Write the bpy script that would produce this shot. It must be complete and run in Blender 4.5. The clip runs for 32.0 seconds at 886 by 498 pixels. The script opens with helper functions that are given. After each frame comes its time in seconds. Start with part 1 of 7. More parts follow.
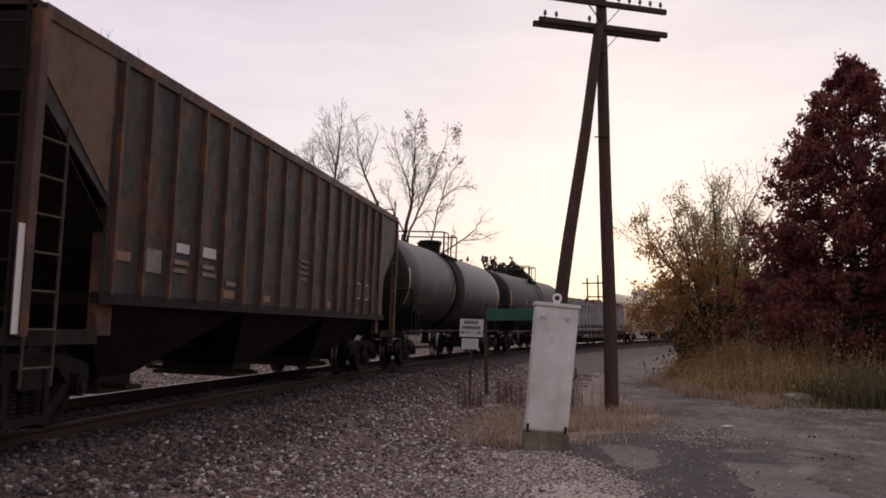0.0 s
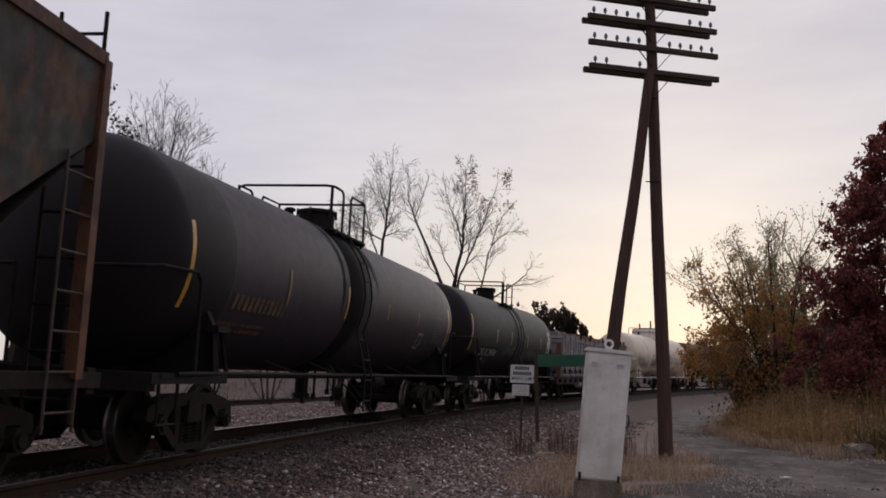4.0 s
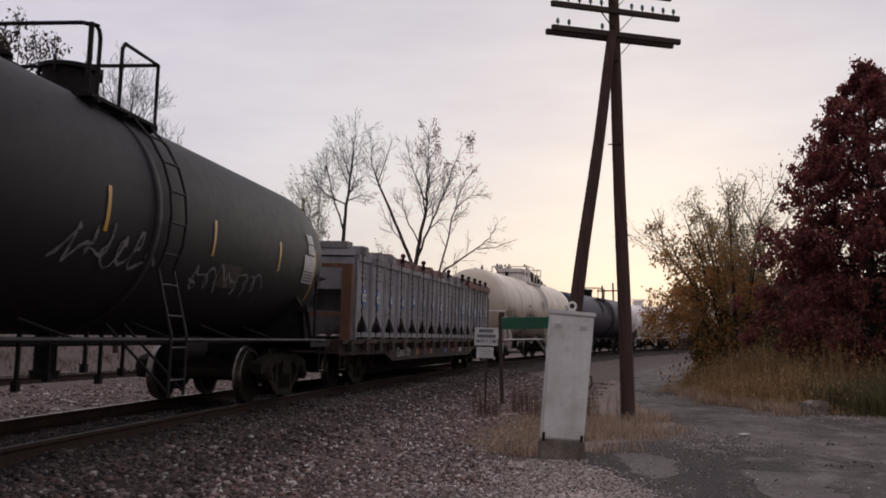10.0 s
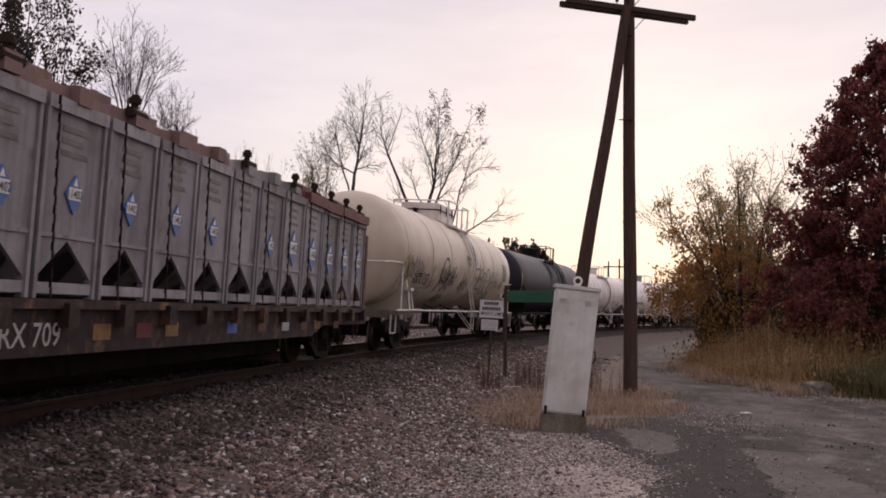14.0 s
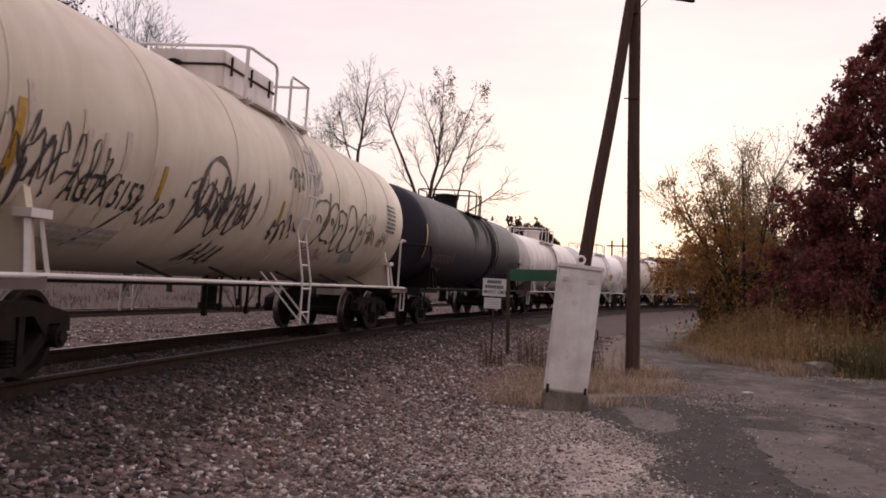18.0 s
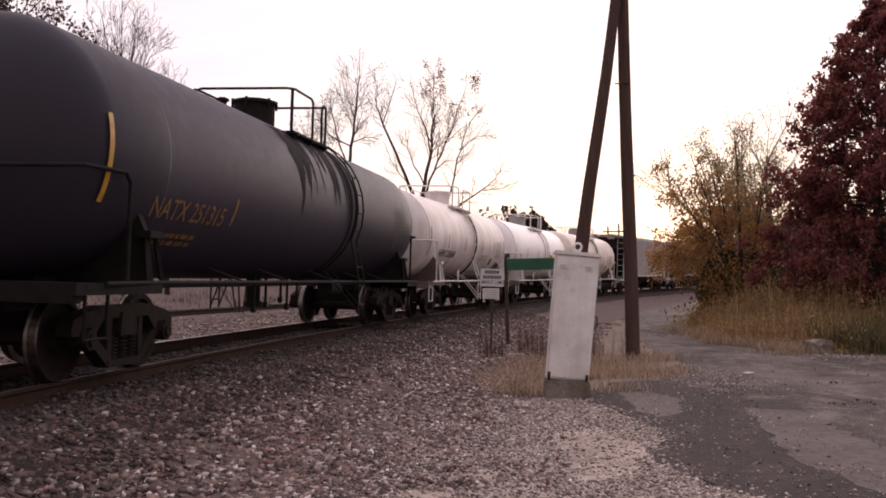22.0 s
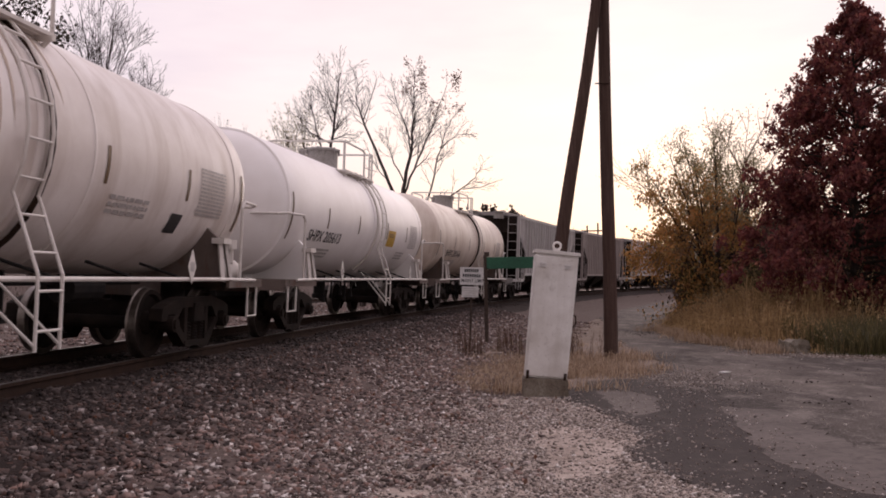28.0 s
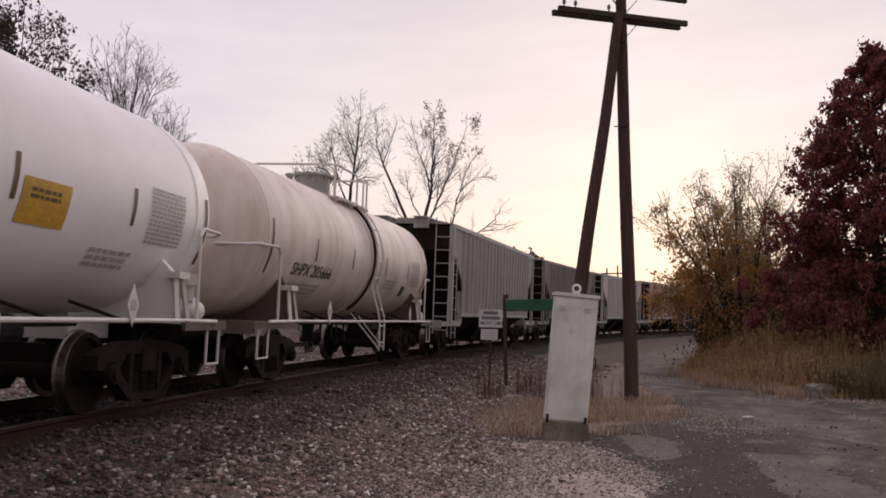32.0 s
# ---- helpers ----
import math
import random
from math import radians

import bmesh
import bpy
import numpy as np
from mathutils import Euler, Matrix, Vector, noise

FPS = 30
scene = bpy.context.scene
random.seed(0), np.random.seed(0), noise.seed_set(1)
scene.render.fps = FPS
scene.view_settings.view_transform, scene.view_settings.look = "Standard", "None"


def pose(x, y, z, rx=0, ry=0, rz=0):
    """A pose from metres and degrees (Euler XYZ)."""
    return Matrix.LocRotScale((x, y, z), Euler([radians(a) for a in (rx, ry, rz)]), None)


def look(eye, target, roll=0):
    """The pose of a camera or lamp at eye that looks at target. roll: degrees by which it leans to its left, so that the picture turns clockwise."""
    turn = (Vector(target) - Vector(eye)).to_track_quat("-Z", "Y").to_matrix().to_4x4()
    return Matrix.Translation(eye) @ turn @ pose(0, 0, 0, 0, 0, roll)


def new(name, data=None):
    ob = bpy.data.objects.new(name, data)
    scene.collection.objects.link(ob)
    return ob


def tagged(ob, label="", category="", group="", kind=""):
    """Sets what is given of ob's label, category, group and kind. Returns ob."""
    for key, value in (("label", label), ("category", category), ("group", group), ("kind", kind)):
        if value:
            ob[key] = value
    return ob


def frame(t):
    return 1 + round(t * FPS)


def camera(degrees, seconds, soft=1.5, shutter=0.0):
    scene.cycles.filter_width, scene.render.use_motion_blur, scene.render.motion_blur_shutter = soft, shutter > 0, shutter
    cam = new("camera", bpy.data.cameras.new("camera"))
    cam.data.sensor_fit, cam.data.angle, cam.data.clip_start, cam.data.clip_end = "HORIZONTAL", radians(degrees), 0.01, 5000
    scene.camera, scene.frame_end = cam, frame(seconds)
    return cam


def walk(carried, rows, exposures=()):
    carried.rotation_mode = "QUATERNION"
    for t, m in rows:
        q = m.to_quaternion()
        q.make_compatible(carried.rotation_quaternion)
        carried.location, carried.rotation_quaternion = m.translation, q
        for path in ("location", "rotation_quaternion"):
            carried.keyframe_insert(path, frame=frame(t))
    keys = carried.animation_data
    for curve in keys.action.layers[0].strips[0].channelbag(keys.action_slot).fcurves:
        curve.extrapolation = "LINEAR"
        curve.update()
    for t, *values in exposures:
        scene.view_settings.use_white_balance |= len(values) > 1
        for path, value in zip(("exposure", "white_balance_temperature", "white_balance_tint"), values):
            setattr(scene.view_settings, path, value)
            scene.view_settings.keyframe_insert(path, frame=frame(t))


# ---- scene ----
EYE_Z = 1.70
LENS = 50.5
# seconds, yaw, pitch, roll: the camera only turns
TURNS = [
    (0.0, -2.517, 5.143, 0.661),
    (0.5, -1.911, 5.615, 0.658),
    (1.0, -1.171, 6.246, 0.575),
    (1.5, -0.640, 6.519, 0.430),
    (2.0, -0.163, 6.735, 0.552),
    (2.5, 0.109, 7.244, 0.251),
    (4.5, 0.569, 7.922, 0.269),
    (5.0, 0.414, 7.409, 0.329),
    (5.5, 0.189, 6.787, 0.054),
    (6.0, -0.002, 6.489, -0.642),
    (6.5, -0.012, 6.437, -0.729),
    (7.0, 0.087, 6.380, -0.688),
    (7.5, 0.194, 6.388, -0.913),
    (8.0, 0.037, 6.351, -0.974),
    (8.5, -0.462, 6.508, -0.414),
    (9.0, -1.264, 6.481, -0.151),
    (9.5, -1.624, 6.054, 0.887),
    (10.0, -1.610, 5.685, 0.965),
    (10.5, -1.387, 5.242, 0.243),
    (11.0, -1.167, 4.723, 0.170),
    (11.5, -1.190, 4.183, -0.320),
    (12.0, -1.233, 3.788, -0.503),
    (12.5, -1.194, 3.927, -0.817),
    (13.0, -1.225, 4.046, -1.051),
    (13.5, -1.332, 3.987, -0.490),
    (15.5, -1.194, 3.659, -1.028),
    (16.0, -1.313, 3.252, -0.862),
    (16.5, -1.429, 2.935, -0.837),
    (17.0, -1.431, 2.919, -1.068),
    (17.5, -1.390, 2.883, -1.613),
    (18.0, -1.129, 2.604, -0.970),
    (18.5, -1.027, 2.499, -0.136),
    (19.0, -1.200, 2.508, 0.500),
    (19.5, -1.078, 2.584, 0.550),
    (20.0, -1.044, 2.290, 0.336),
    (20.5, -0.929, 1.807, 0.677),
    (21.0, -0.875, 1.547, 1.034),
    (21.5, -1.057, 1.706, 1.077),
    (22.0, -1.248, 2.129, 1.242),
    (22.5, -1.348, 2.343, 0.331),
    (23.0, -1.199, 2.275, 0.758),
    (23.5, -1.154, 2.084, 1.155),
    (24.0, -1.398, 2.023, 1.062),
    (24.5, -1.832, 2.238, 2.009),
    (25.0, -2.395, 2.526, 2.218),
    (25.5, -2.531, 2.510, 2.130),
    (27.5, -2.189, 2.170, 0.833),
    (28.0, -2.502, 1.995, 0.915),
    (28.5, -2.702, 2.000, 1.351),
    (29.0, -2.593, 2.114, 1.892),
    (29.5, -2.252, 2.540, 1.547),
    (30.0, -2.091, 3.114, 1.198),
    (30.5, -2.029, 3.581, 0.518),
    (31.0, -1.876, 3.963, 0.965),
    (31.5, -1.530, 4.221, 0.971),
    (32.0, -1.343, 4.584, 0.707),
]
STOPS = [(t, e, 6500 - 420 * w, 18 - 7 * w) for t, e, w in ((0.0, -0.16, 0.5), (2.0, -0.30, 0.9), (5.0, -0.46, 1.2), (6.0, -0.44, 1.2), (8.0, -0.42, 1.2), (10.0, -0.38, 1.0), (13.0, -0.18, 0.5), (16.0, -0.12, -0.1), (19.0, 0.05, -0.4), (22.0, 0.24, -0.5), (25.0, 0.08, -0.4), (28.0, 0.02, -0.2), (30.0, -0.02, -0.1), (32.0, -0.20, 0.2))]
cam = camera(LENS, 32.0, soft=1.8, shutter=0.15)
walk(cam, [(t, pose(0, 0, EYE_Z, 90 + p, r, y)) for t, y, p, r in TURNS], STOPS)

# ---- light: a clouded evening sky, brightest ahead where the low sun stands behind the cloud ----
SUN_AZ, SUN_EL = 14.0, 9.0
world = bpy.data.worlds.new("overcast_evening")
scene.world = world
world.use_nodes = True
wn, wl = world.node_tree.nodes, world.node_tree.links
wn.clear()


def wnode(kind, **kw):
    n = wn.new(kind)
    for k, v in kw.items():
        n.inputs[k].default_value = v
    return n


def ramp_of(nodes, stops):
    r = nodes.new("ShaderNodeValToRGB")
    while len(r.color_ramp.elements) < len(stops):
        r.color_ramp.elements.new(0.5)
    for e, (p, c) in zip(r.color_ramp.elements, stops):
        e.position, e.color = p, (*c, 1)
    return r


w_out = wn.new("ShaderNodeOutputWorld")
w_bg = wn.new("ShaderNodeBackground")
w_tc = wn.new("ShaderNodeTexCoord")
w_dot = wn.new("ShaderNodeVectorMath")
w_dot.operation = "DOT_PRODUCT"
sa, se = radians(SUN_AZ), radians(SUN_EL)
SUN_DIR = (math.sin(sa) * math.cos(se), math.cos(sa) * math.cos(se), math.sin(se))
w_dot.inputs[1].default_value = SUN_DIR
wl.new(w_tc.outputs["Generated"], w_dot.inputs[0])
w_half = wn.new("ShaderNodeMath")
w_half.operation = "MULTIPLY_ADD"
w_half.inputs[1].default_value = w_half.inputs[2].default_value = 0.5
wl.new(w_dot.outputs["Value"], w_half.inputs[0])
w_glow = ramp_of(wn, [(0.0, (0.57, 0.525, 0.525)), (0.5, (0.61, 0.565, 0.575)), (0.72, (0.89, 0.825, 0.86)), (0.85, (0.935, 0.86, 0.885)), (0.95, (0.92, 0.85, 0.85)), (1.0, (0.92, 0.845, 0.815))])
wl.new(w_half.outputs[0], w_glow.inputs[0])
# a yellow strip low over the horizon on the sun's side
w_sep = wn.new("ShaderNodeSeparateXYZ")
wl.new(w_tc.outputs["Generated"], w_sep.inputs[0])
w_low = ramp_of(wn, [(0.0, (1.0, 0.96, 0.84)), (0.10, (1.0, 0.98, 0.92)), (0.22, (1.0, 0.99, 0.99)), (1.0, (1, 1, 1))])
wl.new(w_sep.outputs["Z"], w_low.inputs[0])
w_mul = wn.new("ShaderNodeMix")
w_mul.data_type, w_mul.blend_type = "RGBA", "MULTIPLY"
w_mul.inputs["Factor"].default_value = 1.0
wl.new(w_glow.outputs[0], w_mul.inputs["A"])
wl.new(w_low.outputs[0], w_mul.inputs["B"])
# the cloud deck is brightest overhead
w_high = ramp_of(wn, [(0.0, (1, 1, 1)), (0.42, (1, 1, 1)), (0.75, (1.5, 1.5, 1.53)), (1.0, (1.75, 1.75, 1.78))])
wl.new(w_sep.outputs["Z"], w_high.inputs[0])
w_mul0 = wn.new("ShaderNodeMix")
w_mul0.data_type, w_mul0.blend_type = "RGBA", "MULTIPLY"
w_mul0.inputs["Factor"].default_value = 1.0
wl.new(w_mul.outputs["Result"], w_mul0.inputs["A"])
wl.new(w_high.outputs[0], w_mul0.inputs["B"])
# streaked stratus
w_map = wn.new("ShaderNodeMapping")
w_map.inputs["Scale"].default_value = (1.0, 1.0, 4.5)
wl.new(w_tc.outputs["Generated"], w_map.inputs["Vector"])
w_noise = wnode("ShaderNodeTexNoise", Scale=2.2, Detail=5.0, Roughness=0.55)
wl.new(w_map.outputs[0], w_noise.inputs["Vector"])
w_cloud = ramp_of(wn, [(0.34, (0.84, 0.82, 0.87)), (0.62, (1.02, 1.01, 1.0))])
wl.new(w_noise.outputs["Fac"], w_cloud.inputs[0])
w_mul2 = wn.new("ShaderNodeMix")
w_mul2.data_type, w_mul2.blend_type = "RGBA", "MULTIPLY"
w_mul2.inputs["Factor"].default_value = 1.0
wl.new(w_mul0.outputs["Result"], w_mul2.inputs["A"])
wl.new(w_cloud.outputs[0], w_mul2.inputs["B"])
# the clear sky above the cloud, faint
w_sky = wn.new("ShaderNodeTexSky")
w_sky.sky_type, w_sky.sun_disc = "NISHITA", False
w_sky.sun_elevation, w_sky.sun_rotation = se, sa
w_add = wn.new("ShaderNodeMix")
w_add.data_type, w_add.blend_type = "RGBA", "ADD"
w_add.inputs["Factor"].default_value = 0.012
wl.new(w_mul2.outputs["Result"], w_add.inputs["A"])
wl.new(w_sky.outputs[0], w_add.inputs["B"])
wl.new(w_add.outputs["Result"], w_bg.inputs["Color"])
w_bg.inputs["Strength"].default_value = 1.0
wl.new(w_bg.outputs[0], w_out.inputs["Surface"])
sun = new("sun", bpy.data.lights.new("sun", "SUN"))
sun.data.energy, sun.data.angle, sun.data.color = 0.5, radians(25), (1.0, 0.9, 0.78)
sun.matrix_world = look(Vector(SUN_DIR) * 60, (0, 0, 0))

# ---- plan ----
D, H0, K = 5.99, radians(6.94), 0.00445      # offset, first heading and curvature of the track
RAIL_Z, CANT, GAUGE = 0.80, 0.078, 1.505
SPEED = 4.09
TX, TY, NX, NY = math.sin(H0), math.cos(H0), math.cos(H0), -math.sin(H0)
CX, CY = NX * (1 / K - D), NY * (1 / K - D)


def on_track(s, off=0.0):
    """Plan point s metres along the track, off metres to its right."""
    a, r = K * s, 1 / K - off
    return (CX + r * (math.sin(a) * TX - math.cos(a) * NX), CY + r * (math.sin(a) * TY - math.cos(a) * NY))


def off_track(x, y):
    return 1 / K - math.hypot(x - CX, y - CY)


# ---- materials ----
def nodes_of(name):
    m = bpy.data.materials.new(name)
    m.use_nodes = True
    return m, m.node_tree.nodes, m.node_tree.links, m.node_tree.nodes["Principled BSDF"]


def noise_fac(nd, ln, scale, detail, lo, hi, stretch=(1, 1, 1), rough=0.6, space="Object", own=False):
    tc, mp, nz, rg = nd.new("ShaderNodeTexCoord"), nd.new("ShaderNodeMapping"), nd.new("ShaderNodeTexNoise"), nd.new("ShaderNodeMapRange")
    mp.inputs["Scale"].default_value = stretch
    if own:     # every object its own stretch of the pattern
        oi, mu = nd.new("ShaderNodeObjectInfo"), nd.new("ShaderNodeMath")
        mu.operation, mu.inputs[1].default_value = "MULTIPLY", 53.0
        ln.new(oi.outputs["Random"], mu.inputs[0])
        ln.new(mu.outputs[0], mp.inputs["Location"])
    nz.inputs["Scale"].default_value, nz.inputs["Detail"].default_value, nz.inputs["Roughness"].default_value = scale, detail, rough
    rg.inputs["From Min"].default_value, rg.inputs["From Max"].default_value = lo, hi
    ln.new(tc.outputs[space], mp.inputs["Vector"])
    ln.new(mp.outputs[0], nz.inputs["Vector"])
    ln.new(nz.outputs["Fac"], rg.inputs["Value"])
    return rg.outputs[0]


def mixed(nd, ln, fac, a, b):
    mx = nd.new("ShaderNodeMix")
    mx.data_type = "RGBA"
    if isinstance(fac, float):
        mx.inputs["Factor"].default_value = fac
    else:
        ln.new(fac, mx.inputs["Factor"])
    for key, v in (("A", a), ("B", b)):
        if isinstance(v, tuple):
            mx.inputs[key].default_value = (*v, 1)
        else:
            ln.new(v, mx.inputs[key])
    return mx.outputs["Result"]


def bumped(nd, ln, b, scale, strength, dist=0.01, detail=6):
    bp = nd.new("ShaderNodeBump")
    bp.inputs["Strength"].default_value, bp.inputs["Distance"].default_value = strength, dist
    ln.new(noise_fac(nd, ln, scale, detail, 0.2, 0.8), bp.inputs["Height"])
    ln.new(bp.outputs[0], b.inputs["Normal"])


def mat(name, col, rough=0.8, metal=0.0, second=None, scale=4.0, lo=0.35, hi=0.7, stretch=(1, 1, 1), bump=0.0, bscale=40.0, island=0.0):
    m, nd, ln, b = nodes_of(name)
    b.inputs["Roughness"].default_value, b.inputs["Metallic"].default_value = rough, metal
    if rough >= 0.8:
        b.inputs["Specular IOR Level"].default_value = 0.12
    second = second or tuple(c * 0.7 for c in col)
    c = mixed(nd, ln, noise_fac(nd, ln, scale, 8, lo, hi, stretch), col, second)
    c = mixed(nd, ln, noise_fac(nd, ln, scale * 9, 4, 0.45, 0.8), c, tuple(v * 0.6 for v in second))
    if island:
        hsv, ge, rg = nd.new("ShaderNodeHueSaturation"), nd.new("ShaderNodeNewGeometry"), nd.new("ShaderNodeMapRange")
        rg.inputs["To Min"].default_value, rg.inputs["To Max"].default_value = 1 - island, 1 + island
        ln.new(ge.outputs["Random Per Island"], rg.inputs["Value"])
        ln.new(rg.outputs[0], hsv.inputs["Value"])
        ln.new(c, hsv.inputs["Color"])
        c = hsv.outputs["Color"]
    ln.new(c, b.inputs["Base Color"])
    if bump:
        bumped(nd, ln, b, bscale, bump)
    return m


def paint(name, col, grime, rough=0.45, streak=0.5, rust=None, rust_lo=0.62, blotch=0.4, gloss=0.35, speck=1.0, vary=0.0):
    """Weathered car paint: broad grime, streaks that run down, fine specks and rust blooms."""
    m, nd, ln, b = nodes_of(name)
    c = mixed(nd, ln, noise_fac(nd, ln, 0.9 if not vary else 1.6, 6, 0.35, 0.75, (1, 1, 1.4), own=True), col, tuple(u * (1 - blotch) + v * blotch for u, v in zip(col, grime)))
    st = nd.new("ShaderNodeMath")
    st.operation = "MULTIPLY"
    st.inputs[1].default_value = streak
    ln.new(noise_fac(nd, ln, 1.5 if not vary else 4.0, 6, 0.48, 0.80, (1.5, 1.0, 0.16), own=True), st.inputs[0])
    c = mixed(nd, ln, st.outputs[0], c, grime)
    if rust:
        c = mixed(nd, ln, noise_fac(nd, ln, 2.6, 10, rust_lo, rust_lo + 0.12, (1, 1, 0.6), 0.7, own=True), c, rust)
    c = mixed(nd, ln, noise_fac(nd, ln, 38, 3, 0.62, 0.8), c, tuple(u * (1 - speck) + v * 0.7 * speck for u, v in zip(col, grime)))
    b.inputs["Specular IOR Level"].default_value = gloss
    if vary:
        hsv, oi, vr = nd.new("ShaderNodeHueSaturation"), nd.new("ShaderNodeObjectInfo"), nd.new("ShaderNodeMapRange")
        vr.inputs["To Min"].default_value, vr.inputs["To Max"].default_value = 1 - vary, 1 + vary
        ln.new(oi.outputs["Random"], vr.inputs["Value"])
        ln.new(vr.outputs[0], hsv.inputs["Value"])
        ln.new(c, hsv.inputs["Color"])
        c = hsv.outputs["Color"]
    ln.new(c, b.inputs["Base Color"])
    rg = nd.new("ShaderNodeMapRange")
    rg.inputs["To Min"].default_value, rg.inputs["To Max"].default_value = rough - 0.05 * speck, min(1.0, rough + 0.05 + 0.18 * speck)
    ln.new(noise_fac(nd, ln, 5, 5, 0.3, 0.7), rg.inputs["Value"])
    ln.new(rg.outputs[0], b.inputs["Roughness"])
    bumped(nd, ln, b, 14, 0.10 * speck, 0.01)
    return m


def stone_mat(name, stops, rough=0.9):
    """Loose stones: each takes its own colour."""
    m, nd, ln, b = nodes_of(name)
    ge = nd.new("ShaderNodeNewGeometry")
    r = ramp_of(nd, stops)
    ln.new(ge.outputs["Random Per Island"], r.inputs[0])
    ln.new(mixed(nd, ln, noise_fac(nd, ln, 30, 5, 0.4, 0.75), r.outputs[0], (0.09, 0.075, 0.07)), b.inputs["Base Color"])
    b.inputs["Roughness"].default_value, b.inputs["Specular IOR Level"].default_value = rough, 0.2
    return m


def leaf_mat(name, stops):
    m, nd, ln, b = nodes_of(name)
    ge = nd.new("ShaderNodeNewGeometry")
    r = ramp_of(nd, stops)
    ln.new(ge.outputs["Random Per Island"], r.inputs[0])
    ln.new(r.outputs[0], b.inputs["Base Color"])
    b.inputs["Roughness"].default_value = 0.65
    tr = nd.new("ShaderNodeBsdfTranslucent")
    ln.new(r.outputs[0], tr.inputs["Color"])
    mx = nd.new("ShaderNodeMixShader")
    mx.inputs[0].default_value = 0.6
    ln.new(b.outputs[0], mx.inputs[1])
    ln.new(tr.outputs[0], mx.inputs[2])
    ln.new(mx.outputs[0], nd["Material Output"].inputs["Surface"])
    return m


M_soil = mat("gravelly_soil", (0.15, 0.113, 0.09), 0.95, 0, (0.235, 0.185, 0.15), 0.7, bump=0.7, bscale=22)
# bed darker than its stones: shade of the gaps between them is in the colour
M_bed = mat("ballast_bed", (0.085, 0.062, 0.054), 0.95, 0, (0.15, 0.115, 0.10), 9.0, bump=0.9, bscale=26)
M_apron = mat("limestone_fines", (0.48, 0.40, 0.345), 0.95, 0, (0.27, 0.215, 0.18), 1.6, bump=0.6, bscale=34)
M_road, nd, ln, b = nodes_of("worn_asphalt_gravel")
c = mixed(nd, ln, noise_fac(nd, ln, 0.55, 5, 0.40, 0.62, (1.0, 0.5, 1)), (0.052, 0.043, 0.038), (0.125, 0.104, 0.09))
c = mixed(nd, ln, noise_fac(nd, ln, 1.9, 6, 0.50, 0.66, (0.8, 0.45, 1), 0.7), c, (0.185, 0.158, 0.14))
c = mixed(nd, ln, noise_fac(nd, ln, 2.6, 7, 0.57, 0.66, (0.6, 1.3, 1), 0.75), c, (0.038, 0.031, 0.028))
c = mixed(nd, ln, noise_fac(nd, ln, 42, 3, 0.58, 0.70), c, (0.30, 0.265, 0.24))
ln.new(mixed(nd, ln, noise_fac(nd, ln, 33, 3, 0.62, 0.75), c, (0.03, 0.025, 0.023)), b.inputs["Base Color"])
b.inputs["Roughness"].default_value, b.inputs["Specular IOR Level"].default_value = 0.9, 0.12
bumped(nd, ln, b, 24, 0.8)
M_asphalt = mat("dark_asphalt", (0.046, 0.037, 0.034), 0.85, 0, (0.095, 0.078, 0.07), 2.6, 0.5, 0.72, bump=0.5, bscale=45)
M_slab = mat("smooth_grey_asphalt", (0.145, 0.121, 0.109), 0.8, 0, (0.10, 0.083, 0.074), 1.2, bump=0.25, bscale=40)
M_verge = mat("rough_grass_ground", (0.055, 0.06, 0.025), 0.95, 0, (0.11, 0.085, 0.05), 1.2, bump=0.6, bscale=20)
M_ballast = stone_mat("ballast_stone", [(0.0, (0.04, 0.028, 0.027)), (0.25, (0.13, 0.092, 0.083)), (0.5, (0.225, 0.165, 0.145)), (0.66, (0.25, 0.14, 0.11)), (0.80, (0.36, 0.28, 0.25)), (0.92, (0.50, 0.43, 0.39)), (1.0, (0.80, 0.74, 0.70))])
M_dirty = stone_mat("rust_stained_stone", [(0.0, (0.018, 0.013, 0.013)), (0.4, (0.07, 0.05, 0.045)), (0.7, (0.11, 0.062, 0.05)), (0.9, (0.17, 0.13, 0.115)), (1.0, (0.42, 0.37, 0.35))])
# oil, and the train's shadow put into the stone colours as well
M_oily_shaded = stone_mat("oily_ballast_stone", [(0.0, (0.015, 0.012, 0.012)), (0.5, (0.05, 0.036, 0.032)), (0.85, (0.085, 0.06, 0.052)), (1.0, (0.18, 0.15, 0.14))])
M_lime = stone_mat("limestone_chip", [(0.0, (0.07, 0.055, 0.05)), (0.25, (0.19, 0.15, 0.128)), (0.55, (0.38, 0.315, 0.272)), (0.85, (0.55, 0.475, 0.42)), (1.0, (0.88, 0.82, 0.77))])
M_crumb = stone_mat("asphalt_crumb", [(0.0, (0.02, 0.016, 0.015)), (0.7, (0.06, 0.05, 0.045)), (1.0, (0.16, 0.135, 0.12))])
M_rust = mat("rusty_steel", (0.026, 0.016, 0.013), 0.85, 0.0, (0.05, 0.029, 0.02), 6, bump=0.3)
M_tread = mat("worn_bright_steel", (0.34, 0.30, 0.27), 0.38, 1.0, (0.20, 0.17, 0.15), 8)
# bed under the train: oil plus the train's shade painted into the colour
M_oilshade_bed = mat("oily_ballast_bed", (0.022, 0.016, 0.014), 0.95, 0, (0.045, 0.033, 0.029), 5.0, bump=0.9, bscale=26)
# near-black: shade below the cars is put into this colour along with grime
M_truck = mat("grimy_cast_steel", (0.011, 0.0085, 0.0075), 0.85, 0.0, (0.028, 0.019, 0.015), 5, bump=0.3)
